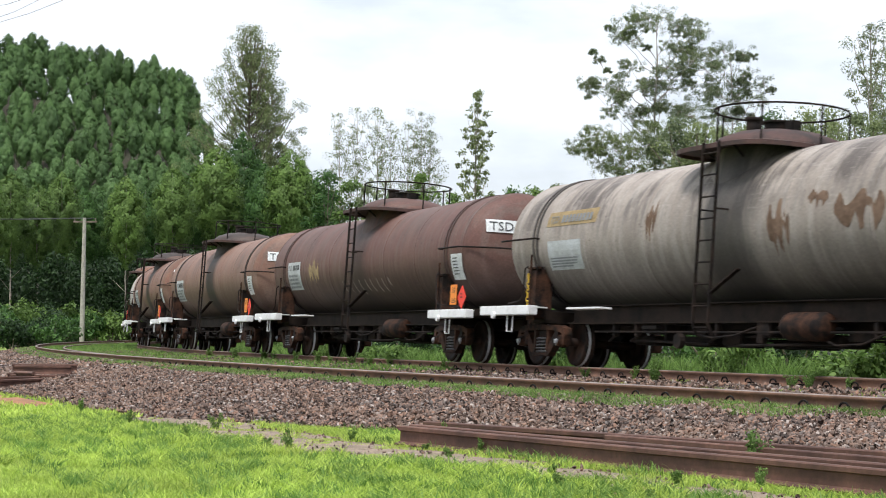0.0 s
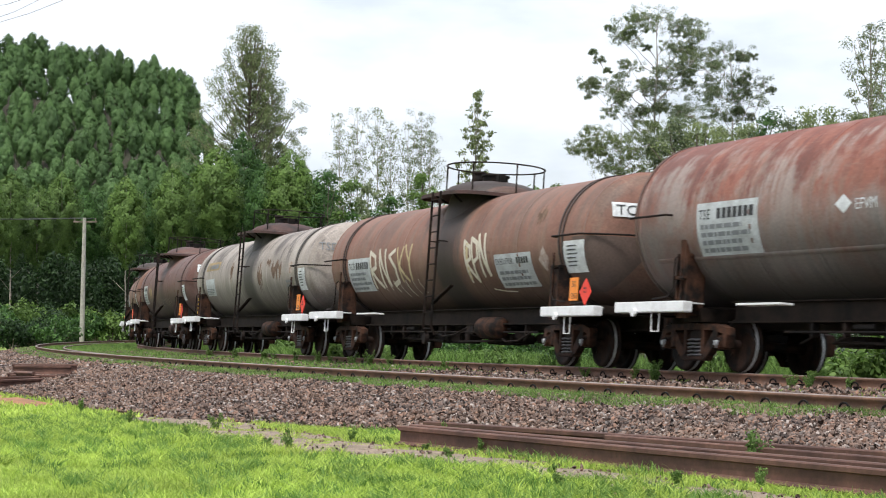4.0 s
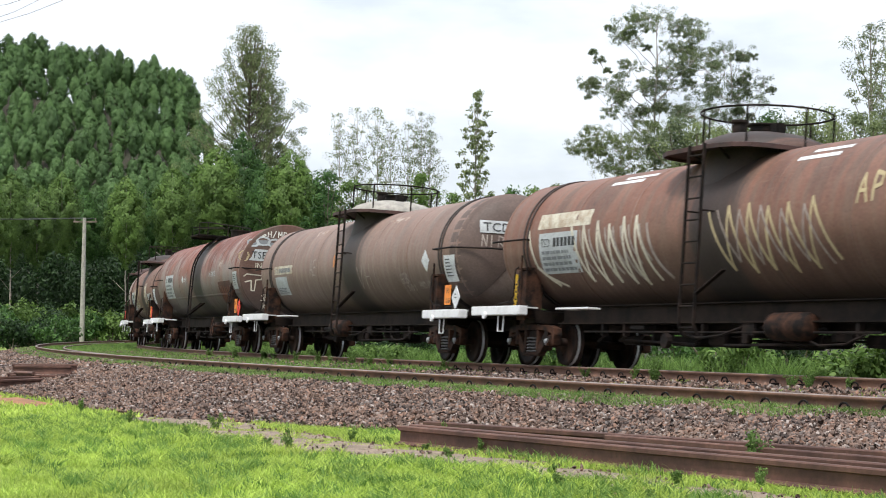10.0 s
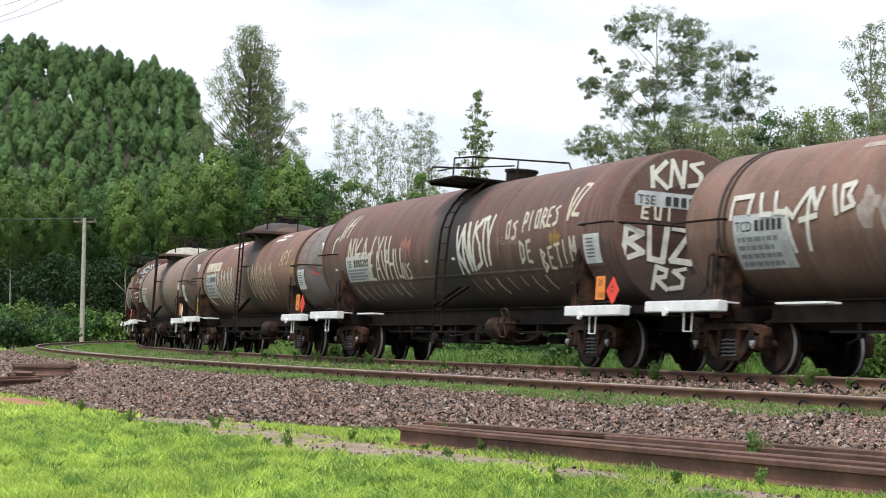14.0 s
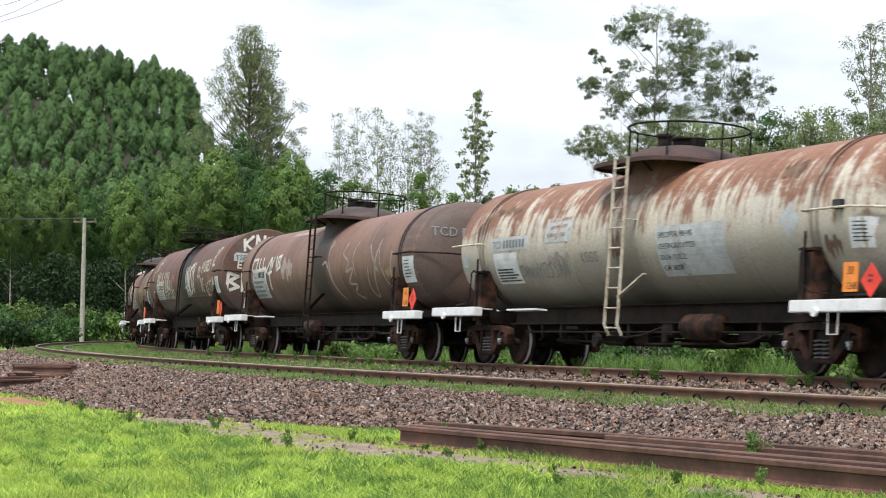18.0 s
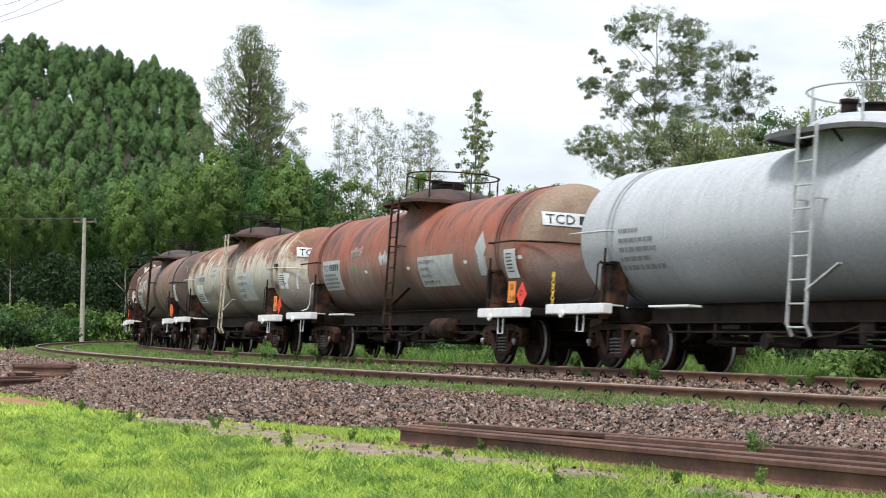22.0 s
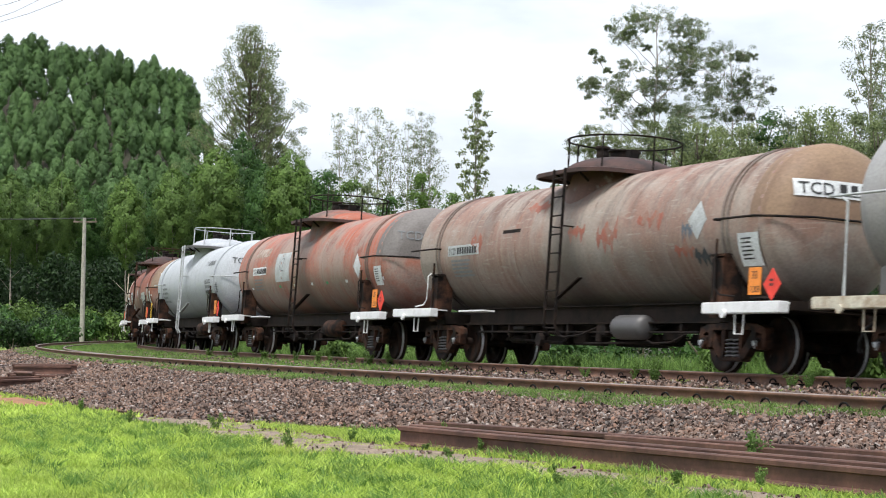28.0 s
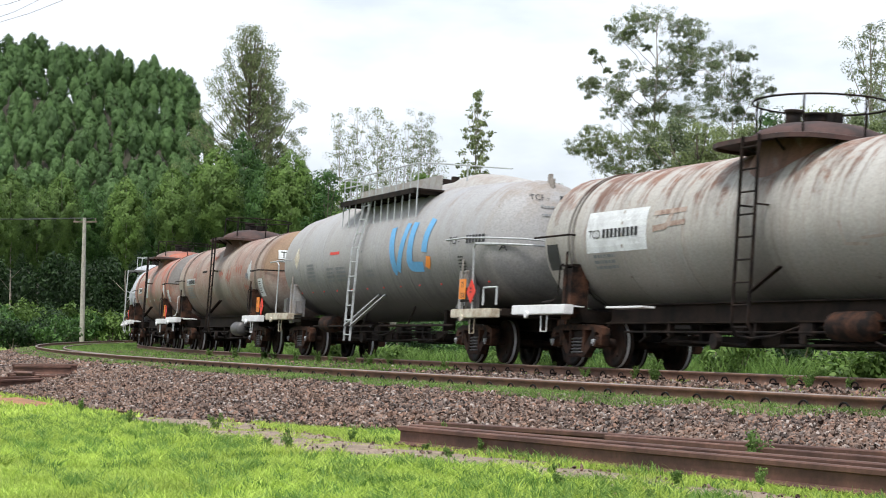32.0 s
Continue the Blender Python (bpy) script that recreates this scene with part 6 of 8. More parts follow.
        for sx in (1, -1):
            bm = box(bmesh.new(), sx * 5.78, 1.12, 1.62, .16, .10, .75, 0.01)
            box(bm, sx * 5.78, 1.15, 1.28, .26, .16, .05, 0.01)
            part("tank_bracket", bm, M_BOGIE, car)
        for x0, x1 in ((3.1, 4.1),):
            part("side_step", box(bmesh.new(), (x0 + x1) / 2, 1.24, .875, x1 - x0, .22, .03, 0.005), M_WHITE, car, "white side step")
    else:
        for x in (-4.8, -2.7, 2.7, 4.8):
            part("plate_seam", shape("cone_seam%.2f" % x, centred(seam_mesh(CONE, (x,)), CONE.zc), True), paint, car, m=pose(0, 0, CONE.zc))
        bm = bmesh.new()
        lathe_x(bm, [(-5.9, .05), (-5.85, .28), (-5.0, .46), (-4.0, .61), (-3.1, .70), (-2.6, .70), (-2.1, .64), (1.7, .62), (1.95, .45), (2.0, .05)], 28, 0)
        part("top_fairing", bm, M_FAIRING, car, smooth=True, m=pose(0, -.1, 2.96))
        bm = bmesh.new()
        box(bm, .1, 1.0, 3.34, 4.6, .62, .03)
        box(bm, .1, 1.30, 3.30, 4.6, .03, .09)
        for x in np.linspace(-2.1, 2.3, 9):
            box(bm, x, .95, 3.29, .05, .6, .08)
        wk = part("walkway", bm, M_STEEL, car, "grated walkway along the tank top", m=pose(-.75, 0, -.08))
        for x in np.linspace(-2.2, 2.4, 12):
            part("rail_post", rod(bmesh.new(), (x, 1.24, 2.80), (x, 1.24, 3.84), .013, 6), lad, wk)
        part("guard_rail", tube(bmesh.new(), [(2.4, .35, 3.8), (2.4, 1.24, 3.84), (-2.2, 1.24, 3.84), (-2.5, 1.1, 3.82), (-4.6, .3, 3.62)], .016, 6), lad, wk)
        part("guard_rail", tube(bmesh.new(), [(2.4, 1.24, 3.66), (-.2, 1.24, 3.66)], .014, 6), lad, wk)
        part("rail_post", rod(bmesh.new(), (2.4, .35, 3.4), (2.4, .35, 3.8), .016, 6), lad, wk)
        part("rail_post", rod(bmesh.new(), (-3.4, .7, 3.45), (-3.4, .7, 3.78), .016, 6), lad, wk)
        part("fascia_panel", box(bmesh.new(), .35, .72, 3.51, 4.9, .05, .30, 0.012), M_FAIRING, wk, "pale grey panel behind the walkway")
        for x, r in ((.9, .22), (0, .17), (-1.0, .25), (-1.7, .12)):
            part("hatch", rod(bmesh.new(), (x, .0, 3.52), (x, .0, 3.70), r * .7, 14), M_STEEL, car)
        path = [(1.48, .32), (1.46, 1.3), (1.43, 2.15), (1.34, 2.62), (1.2, 3.26)]
        part("ladder", shape("cone_ladder", ladder_mesh(path, .40, .3, .04)), lad, car, m=pose(.08, 0, 0))
        for k, ab in enumerate((((-.2, 1.48, .62), (-.9, 1.0, 1.28)), ((.2, 1.48, .62), (-.5, 1.0, 1.28)))):
            part("ladder_brace", shape("cone_brace%d" % k, brace_mesh([ab])), lad, car, m=pose(.08, 0, 0))
        for sx in (1, -1):
            bm = bmesh.new()
            extrude_xz(bm, [(sx * 5.0, .95), (sx * 5.75, .95), (sx * 5.72, 1.15), (sx * 5.62, 1.8), (sx * 5.50, 1.86), (sx * 5.38, 1.35)], 1.0, 1.10)
            box(bm, sx * 5.7, 1.16, 1.12, .26, .14, .36, 0.03)
            part("tank_saddle", bm, M_SPRING, car)
        part("step_rail", tube(bmesh.new(), [(-6.6, 1.22, .98), (-6.6, 1.22, 1.28), (-7.2, 1.22, 1.28), (-7.2, 1.22, .98)], .02, 6), lad, car)
        part("step_rail", tube(bmesh.new(), [(-5.75, 1.22, .98), (-5.75, 1.22, 1.25)], .02, 6), lad, car)
        part("step_rail", tube(bmesh.new(), [(6.5, 1.22, .92), (6.5, 1.22, 2.1), (6.7, 1.22, 2.2), (6.7, .3, 2.2)], .02, 6), lad, car)
        part("step_rail", tube(bmesh.new(), [(-6.1, 1.22, .92), (-6.1, 1.25, 1.98), (-6.18, 1.25, 2.06), (-6.6, 1.0, 2.06), (-6.98, .5, 2.06), (-7.02, -.2, 2.06)], .022, 6), lad, car)
        bm = bmesh.new()
        for x in np.linspace(-6.1, 5.2, 12):
            v0 = kind.side(x, -.76, .003)
            box(bm, v0.x, v0.y, v0.z, .07, .012, .032)
        part("reflector_strip", bm, M_REDPL, car, "small red and white reflectors")
        box_ob = bmesh.new()
        rod(box_ob, (-6.5, .0, 3.0), (-6.5, .0, 3.3), .05, 8)
        box(box_ob, -6.4, 0, 3.22, .14, .05, .34, 0.01)
        part("lifting_lug", box_ob, paint, car)
    return car

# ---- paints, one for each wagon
P_BROWN = tank_paint("brown_tank_paint", (0.225, 0.100, 0.068), (0.275, 0.142, 0.102), (0.120, 0.050, 0.033), .60, (0.275, 0.172, 0.128), 1, grime_shade=.75, stain=(-.35, .62, .85))
P_BROWN2 = tank_paint("dusty_brown_tank_paint", (0.225, 0.114, 0.082), (0.270, 0.154, 0.114), (0.140, 0.060, 0.040), .58, (0.29, 0.19, 0.148), 2, grime_shade=.75, stain=(-.35, .62, .85))
P_PINK = tank_paint("pinkish_dusty_brown_tank_paint", (0.26, 0.160, 0.125), (0.31, 0.205, 0.168), (0.15, 0.075, 0.052), .60, (0.33, 0.25, 0.21), 22, stain=(-.35, .62, .85), runs=.3, grime_shade=.6)
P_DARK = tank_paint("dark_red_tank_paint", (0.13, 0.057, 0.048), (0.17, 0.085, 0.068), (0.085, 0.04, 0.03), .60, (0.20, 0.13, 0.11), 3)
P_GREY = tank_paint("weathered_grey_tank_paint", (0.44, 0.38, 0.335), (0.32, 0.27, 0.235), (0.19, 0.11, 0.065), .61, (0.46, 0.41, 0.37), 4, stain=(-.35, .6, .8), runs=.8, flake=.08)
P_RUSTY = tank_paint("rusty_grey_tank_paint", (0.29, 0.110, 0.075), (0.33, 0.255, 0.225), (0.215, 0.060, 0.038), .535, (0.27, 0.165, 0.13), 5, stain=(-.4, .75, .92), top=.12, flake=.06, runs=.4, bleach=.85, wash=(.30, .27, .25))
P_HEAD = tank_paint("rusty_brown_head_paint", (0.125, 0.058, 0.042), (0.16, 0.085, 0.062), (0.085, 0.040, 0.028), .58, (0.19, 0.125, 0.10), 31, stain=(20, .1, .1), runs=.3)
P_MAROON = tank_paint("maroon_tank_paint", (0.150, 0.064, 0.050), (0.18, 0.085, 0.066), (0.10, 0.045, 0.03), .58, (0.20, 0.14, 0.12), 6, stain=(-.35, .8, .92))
P_WHITE = tank_paint("rust_streaked_white_tank_paint", (0.66, 0.62, 0.54), (0.60, 0.53, 0.42), (0.27, 0.105, 0.052), .515, (0.56, 0.50, 0.42), 7, grime_shade=.7, top=.16, runs=.45, run_col=(.13, .055, .032))
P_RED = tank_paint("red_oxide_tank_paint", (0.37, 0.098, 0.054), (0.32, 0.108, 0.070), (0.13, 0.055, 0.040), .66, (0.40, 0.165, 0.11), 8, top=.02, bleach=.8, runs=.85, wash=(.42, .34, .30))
P_SILVER = tank_paint("pale_silver_tank_paint", (0.555, 0.575, 0.61), (0.53, 0.55, 0.585), (0.38, 0.39, 0.40), .70, (0.50, 0.53, 0.57), 9, stain=(0, .1, .15), runs=.08, bleach=.1, grime_shade=.5)
P_REDG = tank_paint("faded_red_and_grey_tank_paint", (0.47, 0.138, 0.082), (0.40, 0.27, 0.22), (0.36, 0.085, 0.05), .52, (0.42, 0.34, 0.30), 10, flake=.06, runs=.3, grime_shade=.6, bleach=.5, streaky=.5, scraped=.5, wash=(.42, .34, .29))
P_PATCH = tank_paint("patched_red_grey_tank_paint", (0.40, 0.325, 0.275), (0.34, 0.20, 0.155), (0.25, 0.105, 0.07), .60, (0.46, 0.41, 0.36), 11, flake=.07, grime_shade=.62, runs=.4, top=.12, streaky=.3, scraped=.6, wash=(.40, .375, .35))
P_VGREY = tank_paint("smooth_grey_tank_paint", (0.41, 0.41, 0.425), (0.40, 0.39, 0.385), (0.36, 0.315, 0.28), .60, (0.43, 0.40, 0.375), 12, stain=(0, .1, .1), grime_shade=.82, runs=.22, streaky=.35, scraped=.1, top=.10, run_col=(.20, .165, .145))
P_PALE = tank_paint("pale_grey_tank_paint_with_rust", (0.52, 0.50, 0.47), (0.46, 0.43, 0.39), (0.26, 0.11, 0.06), .57, (0.44, 0.39, 0.35), 13, top=.13, grime_shade=.55)


def number_plaque(car, kind, letters3, y, z, w, board=M_PLWHITE, ink=M_BLACK, digits=3):
    """Fleet class letters and digit bars on a board on the rear head."""
    if kind.form == "dome":
        y, z = min(y, .78), kind.zc + .31
    if board is not None:
        wrap("number_board", sheet(w, .23, 8, 3), board, car, kind, y, z, "tail", .020)
    tm = letters(letters3, .23, 1.05)
    wrap("class_letters", tm, ink, car, kind, y - .05, z + .035, "tail", .028)
    bm = bmesh.new()
    for k in range(digits):
        x0 = .62 + k * .17
        if x0 + .12 < w or board is None:
            vs = [bm.verts.new(c) for c in ((x0, .04, 0), (x0 + .11, .04, 0), (x0 + .11, .19, 0), (x0, .19, 0))]
            bm.faces.new(vs)
    if bm.faces:
        wrap("digit_bar", bm, ink, car, kind, y, z, "tail", .026)


def data_plate(car, kind, x, up, w, h, top=.22, board=M_PLATE, ink=M_BLACK, title="TCD", rows=4):
    """Painted data panel: a title line over rows of small print."""
    if board is not None:
        wrap("data_panel", sheet(w, h, 3, 6), board, car, kind, x, up, lift=.004)
    if title:
        s = min(.20, w * .16) if len(title) < 5 else .15
        wrap("class_letters", letters(title, s, .95), ink, car, kind, x - .06, up + h - s - .03, lift=.008)
        bm = bmesh.new()
        x0 = .06 + s * .72 * len(title) + s * .1
        while x0 + s * .5 < w - .05:
            vs = [bm.verts.new(c) for c in ((x0, 0, 0), (x0 + s * .48, 0, 0), (x0 + s * .48, s * .72, 0), (x0, s * .72, 0))]
            bm.faces.new(vs)
            x0 += s * .66
        if bm.faces:
            wrap("digit_bar", bm, ink, car, kind, x, up + h - s - .03, lift=.008)
    hh = (h - .30) / (rows * 1.8)
    wrap("small_print", bars(w * .86, rows, hh, hh * .8, RNG), M_GREYINK if board is M_PLATE else ink, car, kind, x - w * .07, up + .05, lift=.008)


def text_panel(car, kind, x, up, w, h, lines, size, board=M_PLATE):
    """Painted panel with readable lines of lettering."""
    wrap("data_panel", sheet(w, h, 3, 9), board, car, kind, x, up, lift=.004)
    for k, line in enumerate(lines):
        bm = letters(line, size, .95)
        wrap("panel_lettering", bm, M_BLACK, car, kind, x - .07, up + h - (size * 1.42) * (k + 1), lift=.010)


def patch(car, kind, x, up, w, h, mat, name="paint_patch", lift=.004):
    return wrap(name, sheet(w, h, max(2, int(w / .3)), max(2, int(h / .09))), mat, car, kind, x, up, lift=lift)


def diamond(car, kind, x, up, w, h, mat):
    bm = bmesh.new()
    bm = sheet(1, 1, 4, 4)
    for vert in bm.verts:
        a, b = vert.co.x, vert.co.y
        vert.co = Vector((w * (.5 + (a - b) / 2), h * (a + b) / 2, 0))
    wrap("diamond_mark", bm, mat, car, kind, x, up, lift=.005)


def words(car, kind, text, x, up, size, mat, where="side", spread=1.0, name="graffiti_lettering"):
    bm = letters(text, size, spread)
    if size > .3:
        bmesh.ops.subdivide_edges(bm, edges=[e for e in bm.edges if e.calc_length() > .12], cuts=2)
        bmesh.ops.triangulate(bm, faces=bm.faces[:])
    wrap(name, bm, mat, car, kind, x, up, where, .007 if where == "side" else .02)


def drips(car, kind, x, up, w, n, length, mat, seed, name="paint_run", wide=.04):
    """Long runs of paint sagging down the side, leaning back with the wind of travel."""
    rng = random.Random(seed)
    bm = bmesh.new()
    for k in range(n):
        a = w * k / n + rng.uniform(-.04, .04)
        ln = length * rng.uniform(.55, 1.15)
        ribbon(bm, smooth_line([(a, 0), (a + ln * .10, -ln * .35), (a + ln * .28, -ln * .7), (a + ln * .52, -ln)], 4), wide * rng.uniform(.5, 1.5))
    wrap(name, bm, mat, car, kind, x, up, lift=.005)


# angular sprayed letters: strokes in a box one unit high
GLYPHS = {
    "R": [[(0, 0), (.05, 1), (.42, .86), (.40, .58), (.06, .48), (.5, 0)]], "U": [[(0, 1), (.04, .06), (.36, 0), (.42, 1)]],
    "S": [[(.46, .95), (.06, .80), (.40, .48), (.38, .10), (0, 0)]], "N": [[(0, 0), (.06, 1), (.40, .02), (.46, 1)]],
    "P": [[(0, 0), (.05, 1), (.42, .88), (.38, .52), (.05, .42)]], "K": [[(0, 1), (.04, 0)], [(.46, 1), (.05, .45), (.50, 0)]],
    "V": [[(0, 1), (.22, 0), (.48, 1)]], "T": [[(.24, 0), (.26, 1)], [(0, .96), (.52, 1)]], "A": [[(0, 0), (.24, 1), (.48, 0)], [(.12, .38), (.42, .40)]],
    "L": [[(.04, 1), (0, .04), (.42, 0)]], "M": [[(0, 0), (.04, 1), (.26, .40), (.50, 1), (.54, 0)]], "I": [[(.1, 0), (.12, 1)]],
    "O": [[(.05, .08), (0, .9), (.38, 1), (.42, .1), (.05, .08)]], "E": [[(.44, 1), (.04, .94), (0, .04), (.42, 0)], [(.02, .5), (.36, .52)]],
    "D": [[(0, 0), (.03, 1), (.42, .75), (.40, .22), (0, 0)]], "B": [[(0, 0), (.03, 1), (.40, .82), (.08, .55), (.44, .26), (0, 0)]],
    "Z": [[(.02, 1), (.46, .96), (0, .03), (.48, 0)]], "H": [[(0, 0), (.04, 1)], [(.44, 0), (.46, 1)], [(.02, .5), (.45, .52)]],
    "Y": [[(0, 1), (.22, .5), (.46, 1)], [(.22, .5), (.12, 0)]], "G": [[(.44, .9), (.08, .98), (0, .08), (.42, 0), (.44, .44), (.22, .44)]],
    "/": [[(0, -.05), (.4, 1.05)]], " ": []}


def strokes(car, kind, x, up, lines, mat, thick, where="side", name="graffiti_letter", lift=.006):
    """Straight sprayed strokes; each line runs through points in metres, to the right as one reads and up from (x, up)."""
    bm = bmesh.new()
    rng = random.Random(int(abs(x * 100)) + len(lines))
    for line in lines:
        for (a0, b0), (a1, b1) in zip(line, line[1:]):
            ln = math.hypot(a1 - a0, b1 - b0)
            if ln < .01:
                continue
            ex, ey = (a1 - a0) / ln * thick * .35, (b1 - b0) / ln * thick * .35
            n = max(2, int(ln / .10))
            pts = [(a0 - ex + (a1 - a0 + 2 * ex) * i / n, b0 - ey + (b1 - b0 + 2 * ey) * i / n) for i in range(n + 1)]
            ribbon(bm, pts, thick * rng.uniform(.85, 1.15))
    return wrap(name, bm, mat, car, kind, x, up, where, lift if where == "side" else .02)


def spray(car, kind, text, x, up, h, mat, thick=.07, adv=.62, wide=1.0, slope=0.0, slant=0.0, where="side"):
    """A word in angular letters, each letter a piece of its own."""
    for i, ch in enumerate(text):
        lines = [[((a * wide + i * adv * wide) * h + slant * b * h, b * h + slope * i * h) for a, b in ln] for ln in GLYPHS[ch]]
        if lines:
            strokes(car, kind, x, up, lines, mat, thick, where, "graffiti_letter", .006 + .0007 * (i % 3))


def zigzag(w, h, n, rng, lean=.12):
    return [[(w * (i + (.5 if k else 0)) / n + lean * (0 if k else 1) + rng.uniform(-.03, .03), (0 if k else h) + rng.uniform(-.1, .1) * h) for i in range(n) for k in (0, 1)]]


def stain(car, kind, x, up, w, h, mat, seed, name="rust_stain", lift=.004):
    """A ragged stain that has run down the side."""
    rng = random.Random(seed)
    ph = [rng.uniform(0, 6.28) for _ in range(4)]
    nx, ny = 14, 10
    bm = bmesh.new()
    top = [1 - .25 * abs(math.sin(2.1 * i / nx * 3.14 + ph[0])) - .2 * rng.random() for i in range(nx + 1)]
    low = [.32 * abs(math.sin(3.3 * i / nx * 3.14 + ph[1])) + .28 * rng.random() for i in range(nx + 1)]
    for i in (0, nx):
        top[i], low[i] = .62, .5
    vs = [[bm.verts.new((w * i / nx, h * (low[i] + (top[i] - low[i]) * j / ny), 0)) for i in range(nx + 1)] for j in range(ny + 1)]
    for j in range(ny):
        for i in range(nx):
            bm.faces.new((vs[j][i], vs[j][i + 1], vs[j + 1][i + 1], vs[j + 1][i]))
    return wrap(name, bm, mat, car, kind, x, up, lift=lift)


def title_bar(car, kind, x, up, w, size, text="TCD", ink=M_BLACK, lift=.011, where="side"):
    """Class letters followed by digit bars."""
    wrap("class_letters", letters(text, size, .95), ink, car, kind, x, up, where, lift)
    x0 = size * .68 * len(text) + size * .25
    bm = bmesh.new()
    while x0 + size * .5 < w:
        bm.faces.new([bm.verts.new(c) for c in ((x0, 0, 0), (x0 + size * .46, 0, 0), (x0 + size * .46, size * .7, 0), (x0, size * .7, 0))])
        x0 += size * .66
    if bm.faces:
        wrap("digit_bar", bm, ink, car, kind, x, up, where, lift)
    else:
        bm.free()


def notice(car, kind, off=.25, w=.55, h=.48, up=-.57, board=M_PLWHITE):
    """The notice panel above the rear bogie."""
    x = -(kind.bogie + off)
    wrap("notice_panel", sheet(w, h, 3, 4), board, car, kind, x, up, lift=.018, label="white notice panel", lean=-.12)
    wrap("notice_print", bars(w * .55, 6, h * .045, h * .075, RNG), M_BLACK, car, kind, x - w * .2, up + h * .22, lift=.024, lean=-.12)


def end_paint(car, kind, x0, a0, a1, mat, label="repainted tank end"):
    """A coat of other paint over the rear end, from x0 to the pole and between two angles from the camera side."""
    pro = [(-x0, kind.radius(x0) + .005), (-kind.cap[0], kind.cap[1] + .005)] + [(x - .006, r + .004) for x, r in head(kind.cap[0], kind.cap[1], kind.cap[2], -1)[1:]]
    bm = bmesh.new()
    n = 22
    rings = [[bm.verts.new((x, r * math.cos(a0 + (a1 - a0) * k / n), r * math.sin(a0 + (a1 - a0) * k / n))) for k in range(n + 1)] for x, r in pro[:-1] + [(pro[-1][0], .01)]]
    for p, q in zip(rings, rings[1:]):
        for k in range(n):
            bm.faces.new((p[k], p[k + 1], q[k + 1], q[k]))
    bmesh.ops.recalc_face_normals(bm, faces=bm.faces[:])
    part("end_paint", bm, mat, car, label, smooth=True, m=pose(0, 0, kind.zc))


def end_coat(name, base, second):
    return tank_paint(name, base, second, tuple(c * .6 for c in second), .62, second, 41, stain=(20, .1, .1), runs=.25, grime_shade=.6)


E_CREAM = end_coat("cream_end_paint", (.33, .245, .175), (.26, .165, .115))
E_TAN = end_coat("tan_end_paint", (.33, .22, .14), (.27, .17, .115))
E_GREY = end_coat("grey_end_paint", (.235, .215, .205), (.185, .165, .155))
E_BROWN = end_coat("dull_brown_end_paint", (.155, .105, .088), (.125, .085, .07))
E_MAROON_SHADE = end_coat("shaded_maroon_end_coat", (.088, .042, .035), (.075, .038, .032))
M_OCHRE = plain("ochre_band", (.36, .26, .13), .8, var=.3, scale=5)
M_STAIN = worn("rust_stain", (.105, .060, .036), (.19, .12, .08), 5, .85, 0, .42, .62)
M_REDST = worn("faded_red_paint", (.33, .115, .08), (.30, .18, .14), 6, .8, 0, .45, .6)
M_BLOT = plain("dark_grey_blot", (.065, .07, .075), .8, var=.4, scale=5)
M_SCRAPE = worn("pale_scrape", (.44, .36, .31), (.27, .17, .13), 7, .8, 0, .42, .6)
M_FAINT = worn("faint_white_spray", (.40, .34, .30), (.28, .22, .19), 8, .8, 0, .4, .65)
M_YELLOWG = worn("yellowed_spray_paint", (.52, .42, .24), (.40, .32, .19), 9, .75, 0, .4, .7, .05, .15)
M_MAROONP = plain("dark_rust_panel", (.115, .036, .022), .75, var=.45, scale=4)
M_ORSTREAK = plain("orange_streak", (.26, .075, .035), .75, var=.3)

# front of the train first, rear wagons last
CHAINED = []
for u, k, p, lb in ((201.6, DOME, P_DARK, "dark red-brown domed tank wagon"), (187.3, DOME, P_BROWN2, "dusty brown domed tank wagon"), (173.0, DOME, P_PALE, "pale grey domed tank wagon with rust"), (158.6, DOME, P_BROWN, "brown domed tank wagon"), (144.2, DOME_MID, P_BROWN2, "dusty brown domed tank wagon")):
    c = tank_car(u, k, p, lb)
    data_plate(c, k, k.bogie - .2, -.6, 1.2, .66)
    notice(c, k)
    number_plaque(c, k, "TCD", .8, 2.34, 1.2)

K = DOME_MID
c = tank_car(129.3, K, P_DARK, "dark red domed tank wagon with white number board")
data_plate(c, K, 5.1, -.55, 1.0, .66, board=M_PLATE, title="TSD")
stain(c, K, 3.4, -.5, .75, .7, M_OCHRE, 2, "paint_smear")
notice(c, K)
number_plaque(c, K, "TSD", .86, 2.42, 1.3)
drips(c, K, 1.0, -.42, 3.4, 9, .3, M_FAINT, 3)

c = tank_car(114.51, K, P_GREY, "weathered grey domed tank wagon with rust stains", hat=M_RUSTPLATE)
CHAINED.append((c, 5.5))
patch(c, K, 5.1, .20, 1.7, .25, M_OCHRE, "ochre_band")
title_bar(c, K, 5.0, .25, 1.5, .18, "TSD", M_GREYINK)
data_plate(c, K, 5.0, -.52, 1.15, .48, board=M_PLATE, title="", rows=4)
stain(c, K, -1.45, -.62, .52, .95, M_STAIN, 11)
stain(c, K, -2.95, -.40, 1.05, .75, M_STAIN, 12)
stain(c, K, -2.35, .0, .45, .35, M_STAIN, 13)
stain(c, K, 1.8, -.3, .3, .8, M_STAIN, 14)
wrap("small_print", bars(.65, 2, .06, .05, RNG), M_GREYINK, c, K, -4.4, -.45, lift=.006)
patch(c, K, -4.76, -.12, .32, .26, M_SCRAPE)
notice(c, K, .20, .60, .52, -.56)
